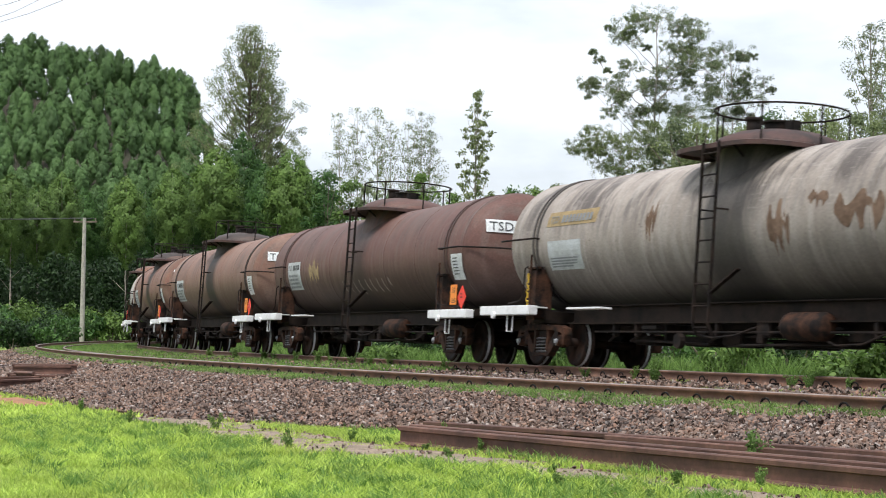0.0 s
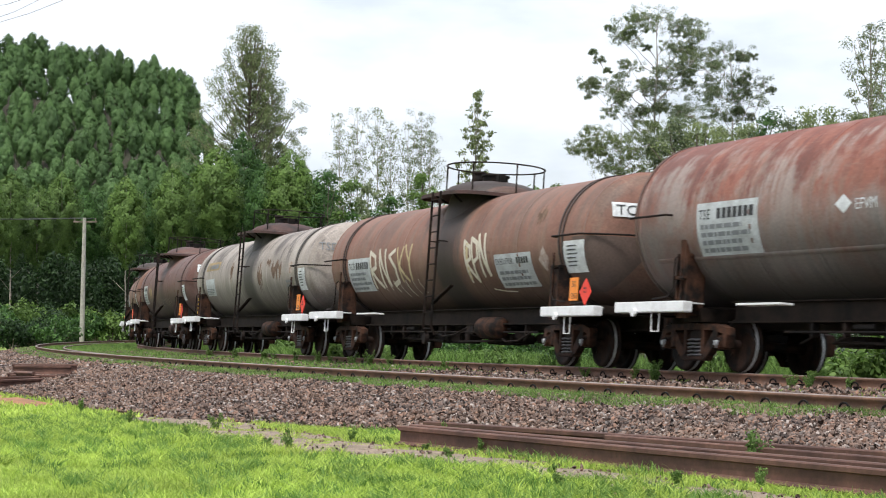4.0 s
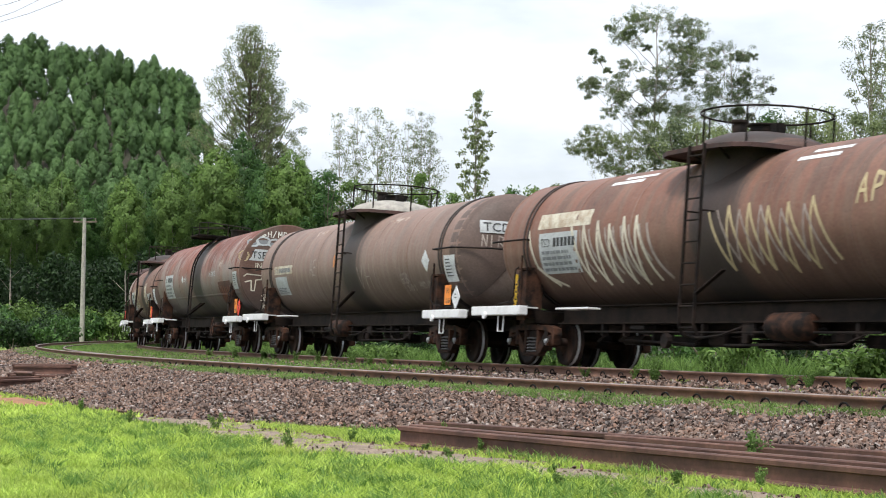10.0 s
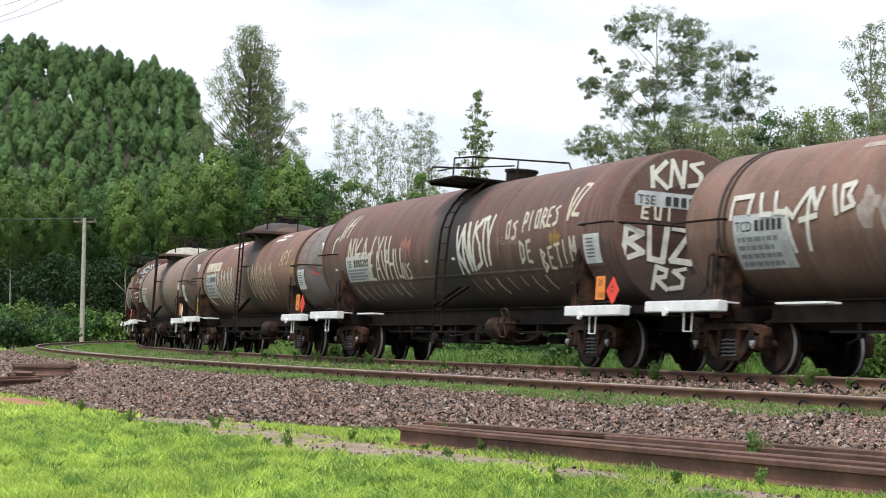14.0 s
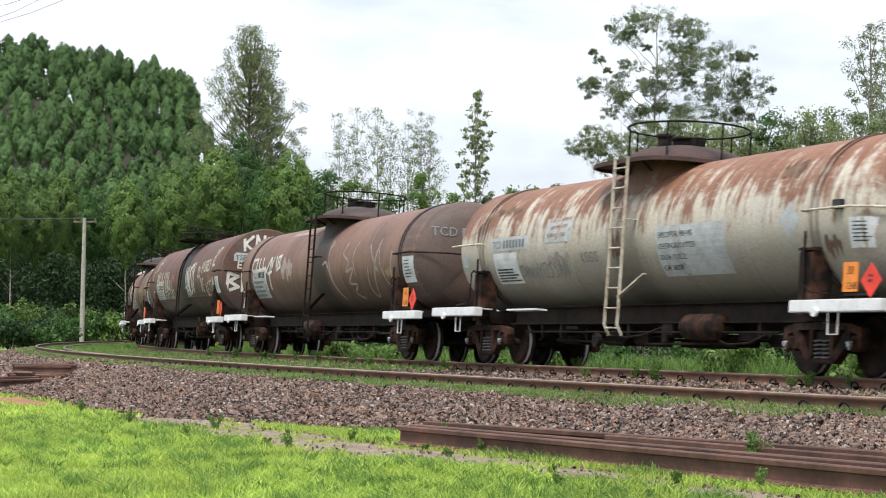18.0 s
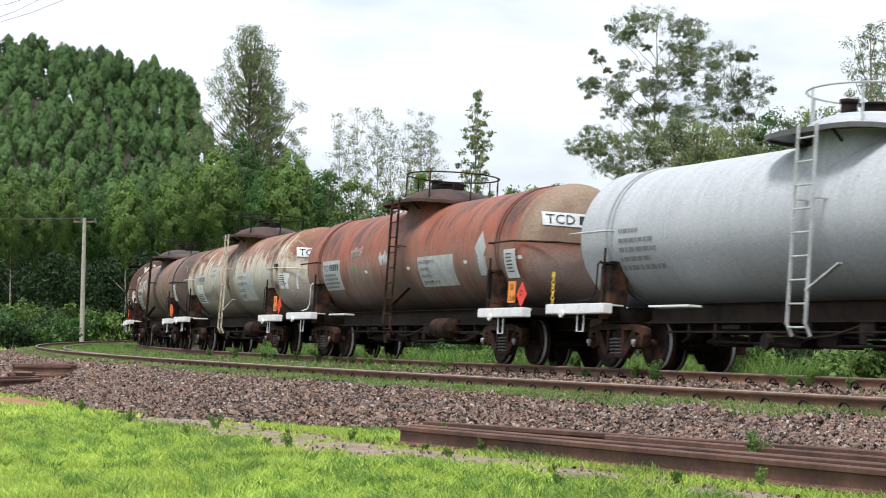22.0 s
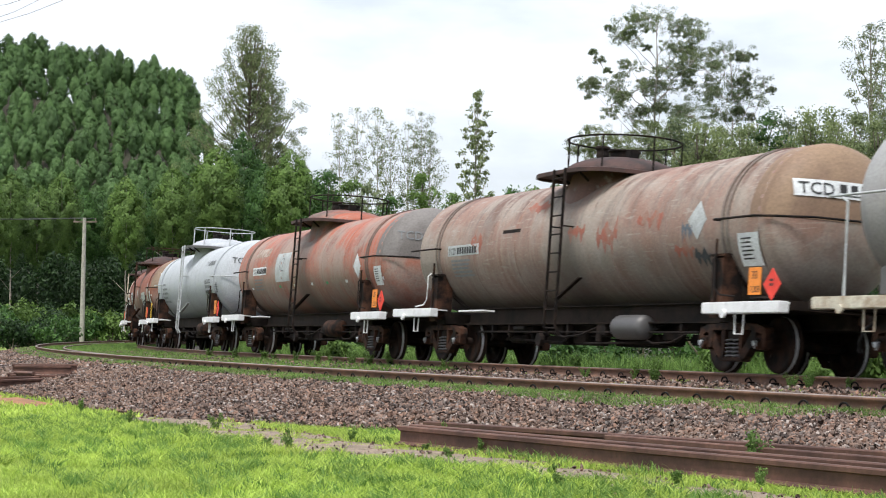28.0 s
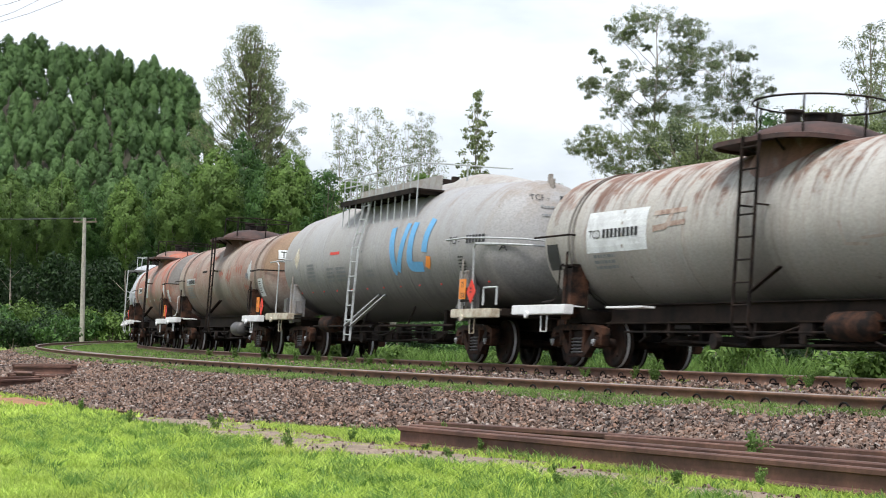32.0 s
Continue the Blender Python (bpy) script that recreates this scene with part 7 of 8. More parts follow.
title_bar(c, K, .86, 2.42, 1.2, .25, "TSD", M_GREYINK, .02, "tail")

c = tank_car(99.83, K, P_BROWN, "dusty brown domed tank wagon with cream graffiti", ladder_mat=M_SILL)
data_plate(c, K, 5.2, -.70, 1.38, .72, title="TCD")
spray(c, K, "RNS", 3.7, -.62, .74, M_GRAF, .085, .66, 1.15, .02, -.18)
spray(c, K, "KY", 2.05, -.52, .66, M_YELLOWG, .075, .62, 1.1, .05, -.2)
drips(c, K, 3.3, -.5, 2.4, 7, .34, M_GRAF, 22, wide=.03)
spray(c, K, "RPN", -1.45, -.62, .74, M_GRAF, .08, .50, .9, .06, -.22)
spray(c, K, "I", -1.40, -.55, .60, M_YELLOWG, .10, .50, .9)
strokes(c, K, -2.2, -.86, [[(0, .06), (.45, 0), (.9, -.02)]], M_GRAF, .03)
data_plate(c, K, -2.68, -.80, 1.55, .63, board=M_PLATE, title="EXECUTOR", rows=3)
diamond(c, K, -4.53, -.54, .42, .44, M_SCRAPE)
stain(c, K, -4.3, .15, .35, .55, M_STAIN, 15)
notice(c, K, .06, .76, .52, -.58)
end_paint(c, K, 5.85, -.9, .0, E_BROWN, "dull brown lower tank end")
number_plaque(c, K, "TCD", .92, 2.45, 1.3)

K = FLAT
c = tank_car(84.60, K, P_RUSTY, "large rusty red and grey riveted tank wagon")
data_plate(c, K, 5.4, -.60, 1.5, .74, title="TSE", rows=4)
diamond(c, K, 2.2, -.18, .34, .24, M_PLWHITE)
words(c, K, "EFVM", 1.8, -.14, .19, M_PLWHITE, name="owner_letters")
words(c, K, "INFLAMAVEL", -2.55, -.10, .21, M_PLATE, spread=.85)
stain(c, K, -3.95, .05, .4, .3, M_SCRAPE, 31, "paint_scrape")
patch(c, K, -3.85, -.93, 1.76, .66, M_MAROONP, "repair_panel")
strokes(c, K, -3.95, -.86, zigzag(1.35, .42, 5, random.Random(5)), M_ORSTREAK, .05, name="orange_streak", lift=.008)
notice(c, K, .26, .56, .46, -.52, M_PLATE)
wrap("number_board", sheet(1.25, .30, 6, 2), M_PLATE, c, K, 1.02, 2.38, "tail", .012)
title_bar(c, K, .94, 2.44, 1.2, .26, "TSE", M_BLACK, .02, "tail")
words(c, K, "INFLAMAVEL", .84, 2.19, .20, M_GRAF, "tail", .9)
spray(c, K, "BH/MG", .68, 3.02, .15, M_GRAFW, .025, .75, 1.2, where="tail")
for x, z, r in ((.92, 2.84, .14), (.66, 2.90, .17), (.36, 2.86, .17), (.06, 2.84, .15), (-.22, 2.82, .14)):
    n = 12
    strokes(c, K, x, z, [[(r * math.cos(2 * math.pi * i / n), .62 * r * math.sin(2 * math.pi * i / n)) for i in range(n + 1)]], M_PLATE, .045, "tail")
    strokes(c, K, x, z - .02, [[(-r * .7, 0), (r * .7, .01)], [(-r * .5, -.06), (r * .6, -.05)]], M_GREYINK, .07, "tail")
strokes(c, K, 1.15, 1.70, [[(0, .22), (.12, .32), (.52, .30), (.50, .20), (.36, .18), (.34, -.10), (.26, -.10), (.24, .16), (.04, .10), (0, .22)], [(.60, .28), (.95, .36), (1.15, .20), (1.05, -.06), (.70, -.12)], [(.72, .26), (.90, .10), (.98, .22)]], M_GRAF, .032, "tail")
spray(c, K, "SHTN", .62, 1.36, .16, M_GRAF, .018, .6, 1.0, where="tail")
spray(c, K, "KSY", .55, 1.14, .16, M_GRAF, .018, .6, 1.0, where="tail")
strokes(c, K, 1.14, 2.48, [[(.16 * math.cos(.9 * i) * (1 - .03 * i), .14 * math.sin(.9 * i)) for i in range(15)]], M_YELLOWG, .016, "tail")

K = DOME_LONG
c = tank_car(68.88, K, P_PINK, "dusty brown domed tank wagon with a pale dome top", hat=M_CONC, placard=M_PLWHITE, drum_x=1.0)
patch(c, K, 5.62, -.14, 1.58, .20, M_CREAM, "title_board")
title_bar(c, K, 5.5, -.10, 1.4, .15, "TCD", M_GREYINK)
data_plate(c, K, 5.55, -.66, 1.0, .46, title="", rows=4)
stain(c, K, 3.2, .70, .95, .30, M_SCRAPE, 41, "paint_scrape")
stain(c, K, -2.0, .74, 1.15, .26, M_SCRAPE, 42, "paint_scrape")
spray(c, K, "AE", 2.6, -.24, .36, M_FAINT, .04, .6, 1.3)
strokes(c, K, .75, -.08, [[(0, 0), (.02, .22)], [(.1, .02), (.12, .18)]], M_ORANGE, .05)
diamond(c, K, -4.93, -.38, .44, .44, M_PLWHITE)
spray(c, K, "COB".replace("C", "G"), -3.55, -.58, .22, M_FAINT, .028, .6, 1.2)
spray(c, K, "SHDS", -3.75, -.74, .13, M_FAINT, .02, .75, 1.3)
spray(c, K, "MNDARE", -4.5, -.70, .14, M_FAINT, .022, .75, 1.3)
spray(c, K, "VH", -.9, -.62, .5, M_FAINT, .025, .7, 1.4)
notice(c, K, .15, .58, .50, -.60)
end_paint(c, K, 6.45, -.9, 3.9, E_BROWN, "dull brown tank end")
number_plaque(c, K, "TCD", .86, 2.46, 1.25, M_PLATE)
spray(c, K, "NIRZS", .75, 2.10, .2, M_FAINT, .022, .72, 1.0, where="tail")

K = DOME_MID
c = tank_car(53.67, K, P_BROWN, "brown domed tank wagon with pale paint runs")
CHAINED.append((c, 5.6))
patch(c, K, 5.05, .17, 1.85, .26, M_CREAM, "title_board")
data_plate(c, K, 4.95, -.58, 1.35, .68, title="TSD")
strokes(c, K, 5.35, -.80, [[(0, .95), (.25, .35), (.75, 0)], [(.45, .20), (1.0, -.02)]], M_GRAF, .06)
strokes(c, K, 3.55, -.80, zigzag(2.5, .95, 6, random.Random(51), -.25), M_GRAF, .065)
drips(c, K, 3.5, .10, 2.4, 9, .85, M_FAINT, 51, wide=.05)
strokes(c, K, -.55, -.68, zigzag(3.0, .9, 6, random.Random(52), -.22), M_YELLOWG, .05)
strokes(c, K, -.8, -.60, zigzag(2.6, .7, 5, random.Random(55), -.2), M_FAINT, .035, lift=.008)
spray(c, K, "APS", -3.80, .08, .36, M_YELLOWG, .05, .78, 1.1, .03, -.1)
patch(c, K, -4.88, -.14, .36, .30, plain("ochre_square", (.36, .23, .08), .8, var=.4, scale=6))
for x, up, w in ((3.2, .90, 1.0), (2.95, 1.03, 1.0), (-2.0, .84, .95), (-2.2, 1.0, .85)):
    patch(c, K, x, up, w, .085, M_PLWHITE, "white_stripe")
notice(c, K, .19, .60, .46, -.54)
end_paint(c, K, 5.75, -.9, 3.9, E_GREY, "grey tank end")
number_plaque(c, K, "TSD", .9, 2.5, 1.3)
spray(c, K, "LAV", .95, 1.85, .22, M_REDPL, .02, .8, 1.3, where="tail")

K = FLAT
c = tank_car(38.49, K, P_MAROON, "large maroon riveted tank wagon with cream graffiti")
strokes(c, K, 6.38, .05, [[(0, 0), (.06, .28), (.22, .34)]], M_GRAF, .06)
spray(c, K, "VH", 6.15, .32, .55, M_GRAF, .05, .55, 1.0, .12, .25)
spray(c, K, "NKA/YU", 5.30, -.20, .50, M_GRAF, .065, .72, 1.25, -.02)
data_plate(c, K, 5.45, -.62, 1.55, .56, title="TSE")
spray(c, K, "TMEAVHU", 4.85, -.58, .56, M_GRAF, .06, .66, 1.1, -.0)
spray(c, K, "NS", 2.10, -.62, .32, M_GRAF, .04, .66, 1.1)
stain(c, K, 2.15, -.25, .55, .55, M_REDST, 61, "faded_patch")
spray(c, K, "KNVSTY", -.85, -.58, .84, M_GRAFW, .085, .42, .75, .03, -.08)
spray(c, K, "OS", -3.02, -.06, .30, M_GRAF, .055, .75, 1.15)
spray(c, K, "PIORES", -3.70, .04, .32, M_GRAF, .055, .74, 1.0, .03)
spray(c, K, "DE", -3.58, -.48, .36, M_GRAF, .055, .75, 1.0)
spray(c, K, "BETIM", -4.38, -.66, .36, M_GRAF, .055, .78, 1.0, .11)
spray(c, K, "VZ", -5.30, .15, .55, M_GRAF, .06, .5, .9, .10, .1)
words(c, K, "INFLAMAVEL", -2.66, -.15, .20, M_SCRAPE, spread=.75)
stain(c, K, -4.75, -.35, .42, .42, plain("ochre_smear", (.36, .21, .05), .8, var=.3), 62, "paint_smear")
drips(c, K, -1.2, -.72, 3.6, 7, .34, M_FAINT, 66, wide=.05)
drips(c, K, 5.2, -.70, 3.6, 8, .36, M_FAINT, 67, wide=.05)
for x in (.85, -.5, 6.2):
    patch(c, K, x, -.33, .16, .05, M_PLWHITE, "reflector")
notice(c, K, .14, .55, .46, -.58)
# darker coat: the upright head's shade is put into its colour
end_paint(c, K, 7.03, -1.5, 4.6, E_MAROON_SHADE, "flat maroon tank end, shade put into its coat")
spray(c, K, "KNS", .66, 2.75, .40, M_GRAFW, .065, .60, 1.3, .08, where="tail")
wrap("number_board", sheet(1.3, .23, 6, 2), M_PLATE, c, K, .92, 2.45, "tail", .012)
title_bar(c, K, .88, 2.48, 1.22, .20, "TSE", M_BLACK, .02, "tail")
spray(c, K, "EUI", .80, 2.26, .18, M_GRAF, .04, .9, 1.3, where="tail")
spray(c, K, "BUZ", 1.06, 1.62, .50, M_GRAFW, .085, .56, 1.40, .03, where="tail")
spray(c, K, "RS", .54, 1.22, .33, M_GRAFW, .065, .62, 1.45, .06, where="tail")

K = DOME_LONG
c = tank_car(22.70, K, P_BROWN2, "long dusty brown domed tank wagon with faint graffiti", drum_x=1.0)
data_plate(c, K, 5.68, -.70, 1.3, .76, title="TCD")
for line in ([(0, .02), (.02, .30), (.45, .31), (.42, .08)], [(.66, .32), (.72, .04), (.95, .03)], [(1.0, .32), (1.05, .06), (1.3, .04), (1.42, -.47)], [(1.28, .08), (1.45, -.03), (1.75, .30)], [(1.79, .31), (1.75, -.46)], [(1.60, -.08), (1.95, -.04)], [(1.8, .31), (1.95, .05), (2.03, .31)], [(2.26, .32), (2.38, -.04)], [(2.50, .0), (2.45, .30), (2.68, .33), (2.60, .18), (2.72, .05), (2.50, .0)]):
    strokes(c, K, 5.72, 0, [line], M_GRAFW, .07, lift=.017)
stain(c, K, 2.95, -.52, 1.0, .9, M_FAINT, 71, "faded_patch")
for line in ([(0, .0), (.25, .05), (.5, -.2), (.75, -.6), (1.0, -.85)], [(.4, .55), (.42, .2), (.7, -.45), (1.0, -.85)], [(.55, .5), (.4, .35)], [(1.7, .42), (1.5, .2), (1.95, .0), (1.75, -.2), (2.25, -.15), (1.85, -.45), (2.3, -.5), (2.0, -.7), (2.35, -.85)], [(2.45, .42), (2.25, .1), (2.4, -.3)], [(3.3, -.15), (3.15, -.65), (3.45, -.75), (4.0, .40)], [(4.0, .40), (4.1, -.1), (4.55, -.62), (4.85, .10)], [(4.85, .1), (4.75, -.35), (5.0, -.72)], [(3.35, .3), (3.9, -.25)]):
    strokes(c, K, -.62, -.02, [smooth_line(line, 4)], M_FAINT, .055)
stain(c, K, -5.0, -.56, .42, .45, M_OCHRE, 72, "paint_smear")
patch(c, K, 3.4, .93, 1.6, .12, M_FAINT, "faded_stripe")
notice(c, K, .15, .66, .52, -.56)
end_paint(c, K, 6.0, -.9, 3.9, E_BROWN, "dull brown tank end")
title_bar(c, K, .86, 2.40, 1.1, .25, "TCD", M_GREYINK, .02, "tail")

K = DOME
c = tank_car(7.48, K, P_WHITE, "rust-streaked white domed tank wagon", hat=M_RUSTPLATE, ladder_mat=M_CREAM)
patch(c, K, 4.72, -.12, 1.45, .23, M_PLATE, "title_board")
title_bar(c, K, 4.66, -.08, 1.4, .19, "TCD", M_GREYINK)
data_plate(c, K, 4.66, -.72, .95, .56, board=M_PLWHITE, title="", rows=5)
spray(c, K, "OMNV", 3.65, -.60, .2, M_GREYINK, .022, .72, 1.2, -.1)
spray(c, K, "YOSSAN", 3.0, -.66, .28, M_GREYINK, .022, .62, 1.1, .03, .1)
spray(c, K, "KOGO", 1.35, -.42, .16, M_GREYINK, .02, .8, 1.2)
patch(c, K, 2.6, -.06, .95, .40, M_PLATE, "faded_logo")
strokes(c, K, 2.5, .0, [[(0, .3), (.75, .32)], [(.1, .18), (.65, .2)], [(.0, .06), (.6, .06)], [(.3, .0), (.5, .32)]], M_SCRAPE, .06)
patch(c, K, 6.25, -.36, .55, .24, M_PLATE)
stain(c, K, 2.55, -.52, .8, .35, M_FAINT, 83, "faded_print")
for k, (x, up, w, h) in enumerate(((.9, .1, .5, .9), (.35, -.7, .35, .9), (-5.3, -.7, .35, .5), (5.4, -.1, .4, .7), (4.9, .45, 1.0, .3), (-4.1, .35, .5, .6))):
    stain(c, K, x, up, w, h, M_STAIN, 84 + k)
text_panel(c, K, -1.08, -.74, 1.9, .76, ("EXECUTOR: PBV-VG", "CERTIFICADO:177221", "DATA: 12.12.22", "CAP. 60,500"), .115)
diamond(c, K, -4.32, -.30, .5, .48, M_PLATE)
notice(c, K, .72, .46, .38, -.48)
number_plaque(c, K, "TCD", .86, 2.5, 1.25)
bm = box(bmesh.new(), -5.7, 1.13, 2.10, .2, .06, .12, 0.01)
part("marker_lamp", bm, M_BLACK, c, "small dark marker lamp")

c = tank_car(-6.93, K, P_RED, "red oxide domed tank wagon with grey data panels", ladder_mat=M_BOGIE, hook=M_WHITE, hat=M_RUSTPLATE)
data_plate(c, K, 4.85, -.62, 1.2, .66, title="TCD")
stain(c, K, 2.95, .0, .75, .34, M_SCRAPE, 91, "faded_print")
strokes(c, K, 2.9, .06, [[(0, .1), (.5, .14)], [(.05, .02), (.55, .05)]], M_GREYINK, .03)
patch(c, K, 2.75, -.24, .14, .10, M_GREEN)
stain(c, K, 1.08, -.32, .58, .55, M_PLATE, 92, "faded_patch")
text_panel(c, K, -1.18, -.68, 1.85, .60, ("EXECUTOR. PEM-MG", "CAP 59.220", "DATA NUM.20.22", "CERTIFICADO 177 105"), .095)
diamond(c, K, -4.11, -.32, .54, .60, M_PLATE)
patch(c, K, -4.22, -.52, .36, .34, M_PLATE)
for x, up in ((-3.55, -.28), (-.55, -.30), (2.0, -.30), (-5.95, -.28)):
    patch(c, K, x, up, .16, .06, M_PLWHITE, "reflector")
notice(c, K, .27, .50, .50, -.60)
end_paint(c, K, 5.92, .02, 3.1, E_CREAM, "cream upper tank end")
number_plaque(c, K, "TCD", .86, 2.5, 1.2)

c = tank_car(-21.34, K, P_SILVER, "clean pale silver domed tank wagon with black lettering", ladder_mat=M_PLATE, plate_mat=M_SPRING)
CHAINED.append((c, 6.8))
for k, (w, h) in enumerate(((.8, .06), (1.1, .06), (1.15, .07), (1.2, .07), (1.55, .08))):
    wrap("small_print", bars(w, 1, h, .05, RNG), M_GREYINK, c, K, 4.85, -.02 - k * .145, lift=.006)
title_bar(c, K, -3.1, .38, 1.6, .22, "TCM", M_GREYINK, .007)
words(c, K, "EXECUTOR", -3.5, -.14, .165, M_BLACK, spread=1.15, name="owner_letters")
for k, w in enumerate((1.2, 1.15, 1.3)):
    wrap("small_print", bars(w, 1, .085, .05, RNG), M_BLACK if k else M_GREYINK, c, K, -3.5, -.27 - k * .15, lift=.006)
wrap("notice_print", bars(.32, 6, .025, .022, RNG), M_BLACK, c, K, -5.27, -.41, lift=.006)
title_bar(c, K, .82, 2.42, .9, .24, "TCD", M_BLACK, .02, "tail")

c = tank_car(-35.81, K, P_REDG, "faded red and grey domed tank wagon", code=("33", "1203"))
patch(c, K, 4.5, -.10, 1.32, .20, M_PLWHITE, "title_board")
title_bar(c, K, 4.44, -.06, 1.3, .17, "TCD")
wrap("small_print", bars(.9, 4, .045, .035, RNG), M_GREYINK, c, K, 4.35, -.48, lift=.006)
patch(c, K, 4.5, .36, 1.32, .24, M_SCRAPE, "faded_stripe")
patch(c, K, 2.3, -.31, 1.28, .70, M_PLATE)
spray(c, K, "XZ".replace("X", "K"), 1.9, -.05, .3, M_GREYINK, .03, .6, 1.2)
diamond(c, K, -4.20, -.40, .52, .54, M_PLWHITE)
for k, x in enumerate((4.75, 2.07, .74, -.74, -1.97, -3.45, -4.93, -5.9)):
    patch(c, K, x, -.46, .17, .065, M_GREEN if k in (1, 4, 6) else M_PLWHITE, "reflector")
notice(c, K, .44, .44, .40, -.57)
end_paint(c, K, 5.75, .02, 3.1, E_GREY, "grey upper tank end")
title_bar(c, K, .82, 2.42, .9, .25, "TCD", M_GREYINK, .02, "tail")

c = tank_car(-50.14, K, P_PATCH, "patchy grey and red domed tank wagon", drum=M_SPRING, hat=M_RUSTPLATE, hook=M_WHITE, code=("33", "1203"))
patch(c, K, 4.65, -.13, 1.4, .19, M_PLATE, "title_board")
title_bar(c, K, 4.6, -.10, 1.35, .17, "TCD")
wrap("small_print", bars(1.0, 5, .04, .03, RNG), M_GREYINK, c, K, 4.5, -.52, lift=.006)
patch(c, K, 2.27, .18, .72, .06, M_STEEL, "dark_mark")
diamond(c, K, -4.12, -.22, .52, .56, M_PLATE)
stain(c, K, -3.95, -.28, .3, .38, plain("blue_grey_patch", (.16, .18, .21), .8, var=.3), 110, "paint_patch")
stain(c, K, -4.22, -.66, .46, .36, M_BLOT, 111, "dark_blot", .006)
for k, (x, up, w, h) in enumerate(((-.3, -.15, .6, .4), (-1.3, -.42, .7, .7), (-2.6, -.1, .8, .45), (-3.7, -.58, .55, .42), (1.6, .4, .9, .4), (3.6, -.2, .5, .5))):
    stain(c, K, x, up, w, h, M_REDST, 112 + k, "faded_red_patch", .004)
notice(c, K, .27, .52, .46, -.64)
end_paint(c, K, 5.75, .02, 3.1, E_TAN, "tan upper tank end")
number_plaque(c, K, "TCD", .82, 2.5, 1.25)

K = CONE
c = tank_car(-64.72, K, P_VGREY, "large smooth grey tank wagon with a blue logo", steps=M_CREAM, ladder_mat=M_PLATE, code=("33", "1203"))
diamond(c, K, 5.27, -.19, .5, .52, M_CREAM)
for x, up, w, n in ((4.05, -.50, .72, 5), (2.42, -.55, .5, 4), (1.75, -.55, .72, 4), (-.3, -.50, .4, 2), (.0, .0, .06, 1)):
    wrap("small_print", bars(w, n, .05, .035, RNG), M_GREYINK, c, K, x, up, lift=.006)
patch(c, K, 2.15, .03, .66, .06, M_REDPL, "red_mark")


def squash(bm):
    bmesh.ops.scale(bm, vec=(1.04, .72, 1), verts=bm.verts[:])
    return bm


for pts, wd in (((((0, 1.22), (.06, .70), (.17, .12), (.28, .0))), .27), (((.78, 1.30), (.66, .78), (.48, .28), (.34, .0)), .22)):
    bm = bmesh.new()
    ribbon(bm, smooth_line(pts, 6), wd)
    wrap("logo_stroke", squash(bm), M_BLUE, c, CONE, -1.85, -.45, lift=.007 + wd * .01, label="sky-blue logo stroke")
for pts, wd in ((((1.12, 1.30), (1.06, .7), (1.02, .22), (1.18, .10), (1.62, .08)), .27), (((1.92, 1.34), (1.78, .86), (1.72, .46)), .25)):
    bm = bmesh.new()
    ribbon(bm, smooth_line(pts, 6), wd)
    wrap("logo_stroke", squash(bm), M_BLUE, c, CONE, -1.85, -.45, lift=.009, label="sky-blue logo stroke")
bm = bmesh.new()
ribbon(bm, smooth_line([(1.90, .34), (1.88, .2), (1.80, .04)], 4), .20)
wrap("logo_dot", squash(bm), M_ORANGE, c, CONE, -1.85, -.45, lift=.011, label="orange logo dot")
title_bar(c, K, -4.82, -.03, 1.5, .20, "TCF -")
wrap("notice_print", bars(.34, 6, .03, .03, RNG), M_BLACK, c, K, -5.16, -.58, lift=.008)
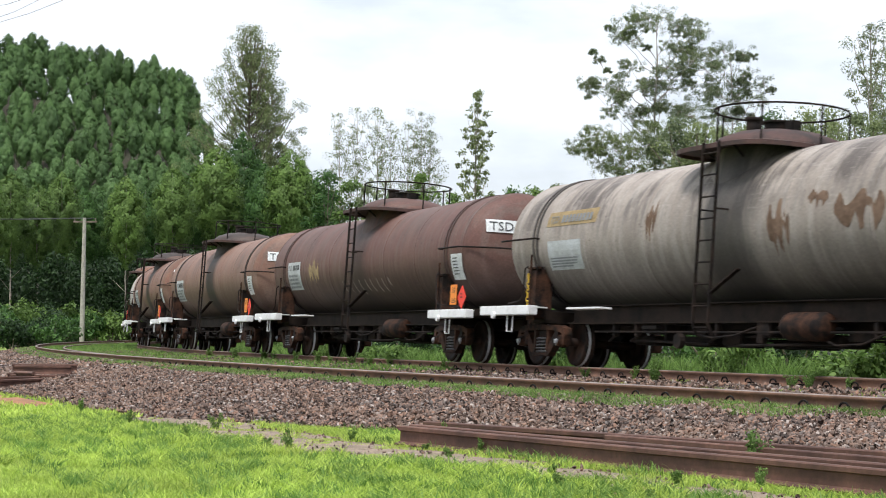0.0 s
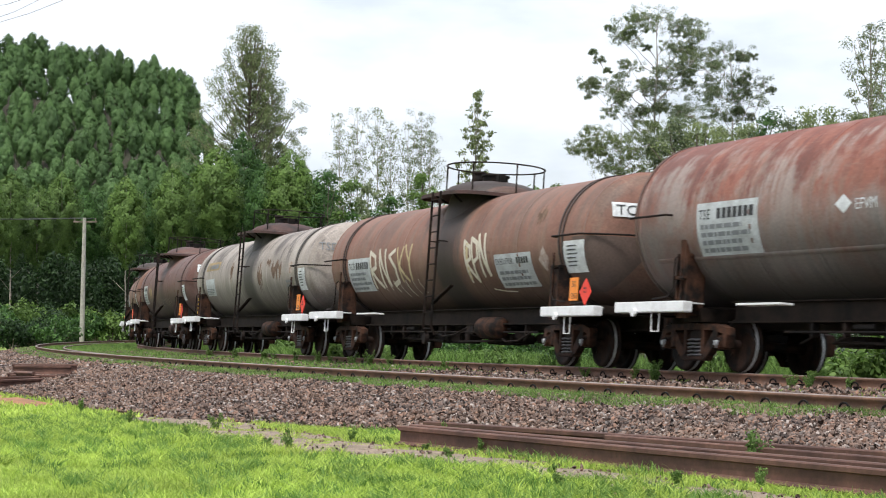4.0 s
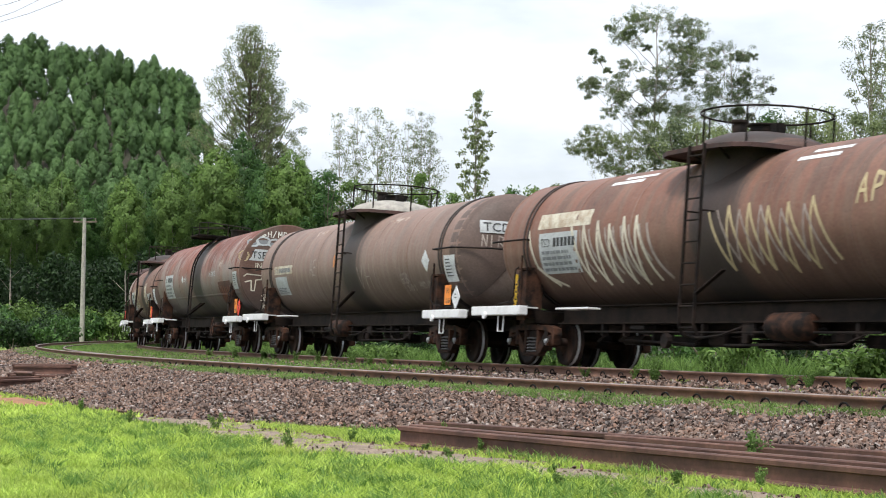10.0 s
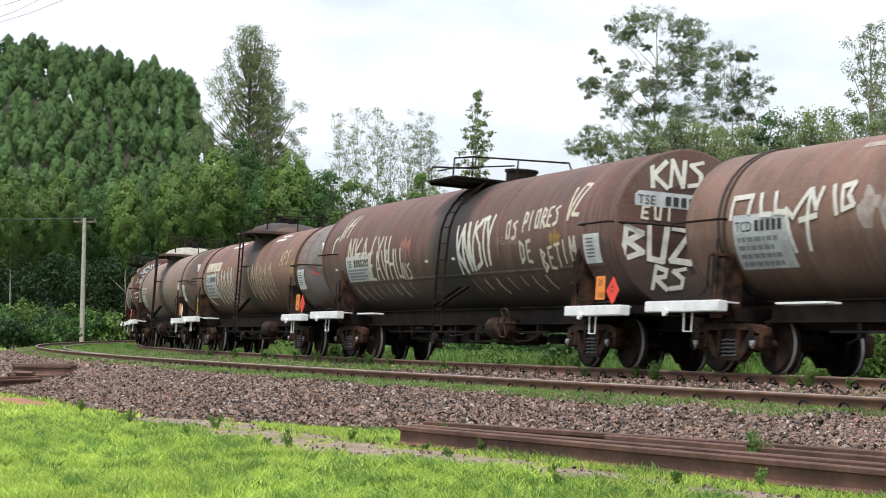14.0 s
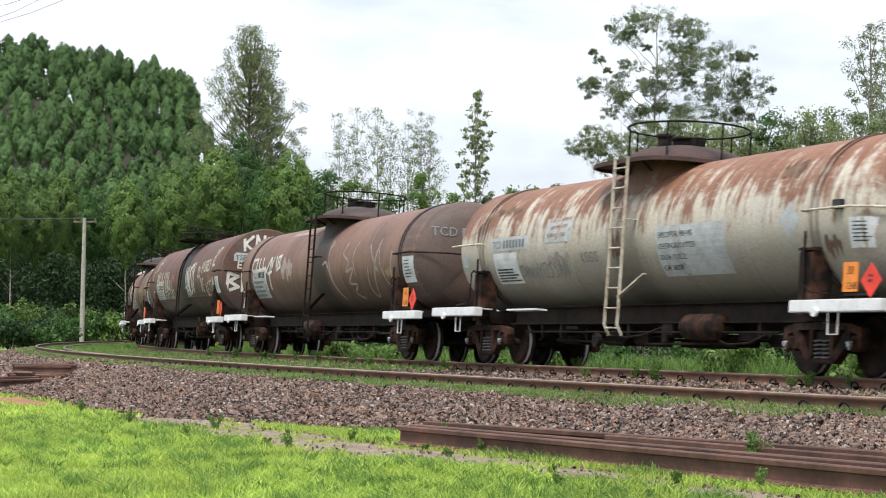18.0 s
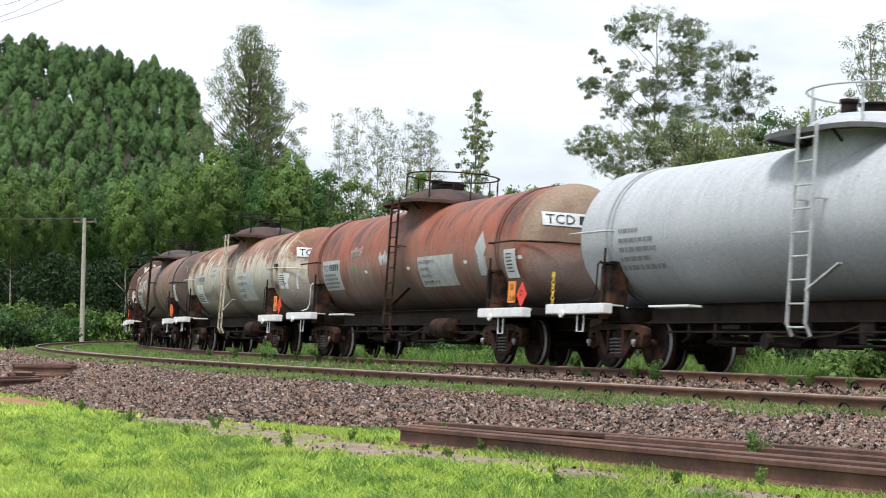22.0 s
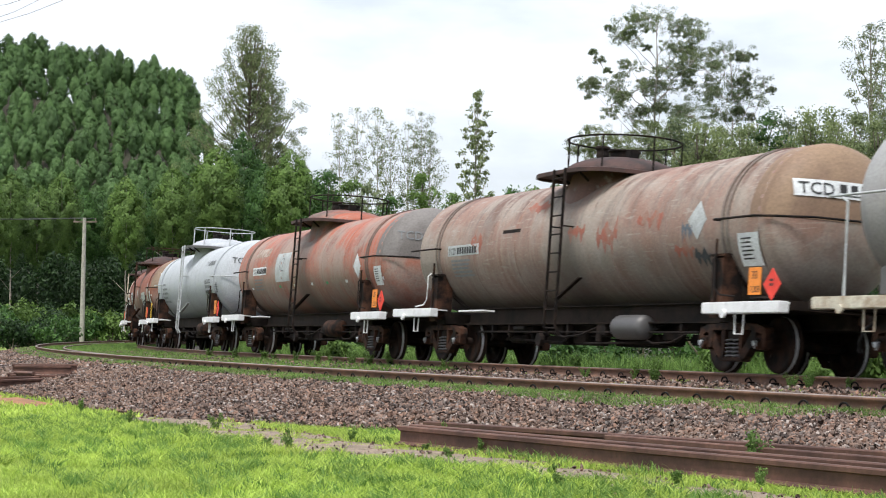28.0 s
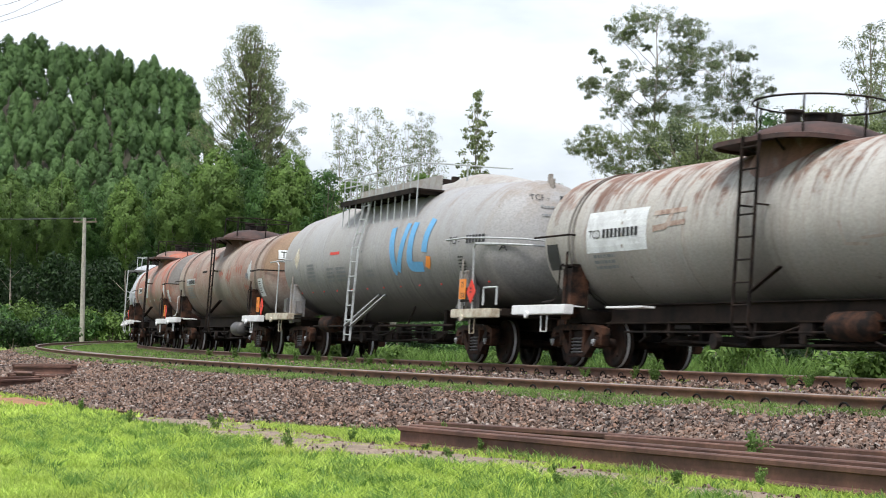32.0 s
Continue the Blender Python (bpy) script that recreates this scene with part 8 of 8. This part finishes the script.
words(c, K, "A", .98, 1.95, .18, M_BLACK, "tail", name="end_letter")
title_bar(c, K, .48, 2.88, .9, .15, "TCF -", M_BLACK, .02, "tail")
wrap("small_print", bars(.5, 2, .03, .12, RNG), M_GREYINK, c, K, .32, 2.60, "tail", .02)

K = DOME
c = tank_car(-79.41, K, P_PALE, "pale grey domed tank wagon with rust on top", hat=M_RUSTPLATE)
patch(c, K, 5.96, -.52, .38, .42, M_BLACK, "black_panel", .012)
patch(c, K, 4.62, -.29, 1.88, .64, M_PLWHITE, "white_panel")
title_bar(c, K, 4.52, -.07, 1.55, .19, "TCD")
wrap("small_print", bars(.9, 3, .05, .04, RNG), M_GREYINK, c, K, 4.43, -.55, lift=.006)
strokes(c, K, 2.52, -.03, [[(0, .26), (.85, .27)], [(.0, .03), (.35, .05), (.5, .24)], [(.45, .08), (.85, .09)]], M_SCRAPE, .085)
for line in ([(0, .3), (.06, .02), (.5, 0)], [(.42, .08), (.95, .1)]):
    strokes(c, K, -2.05, -.44, [line], M_FAINT, .04, name="weld_scar")
notice(c, K)
number_plaque(c, K, "TCD", .80, 2.51, 1.25)

# a yellow chain hangs at the front of two of the wagons
def chain_mesh(bm):
    for k in range(7):
        a = (k % 2) * math.pi / 2
        z = 1.02 + k * .062
        n = 10
        tube(bm, [(.026 * math.cos(2 * math.pi * i / n) * math.cos(a), .026 * math.cos(2 * math.pi * i / n) * math.sin(a), z + .042 * math.sin(2 * math.pi * i / n)) for i in range(n)], .009, 5, closed=True)
    box(bm, 0, 0, 1.46, .03, .05, .09, 0.005)


for car, x in CHAINED:
    part("safety_chain", shape("safety_chain", chain_mesh), M_YELLOW, car, "yellow safety chain", m=pose(x, 1.15, -.02))


def motions():
    times = [k * .8 for k in range(41)]
    for car, u, half in CARS:
        walk(car, [(t, stand(u + run(t), half)) for t in times])
    for ws, x in WHEELSETS:
        walk(ws, [(k * .1, pose(x, 0, .387, 0, math.degrees((run(k * .1) - run(0)) / .387), 0)) for k in range(321)])


motions()
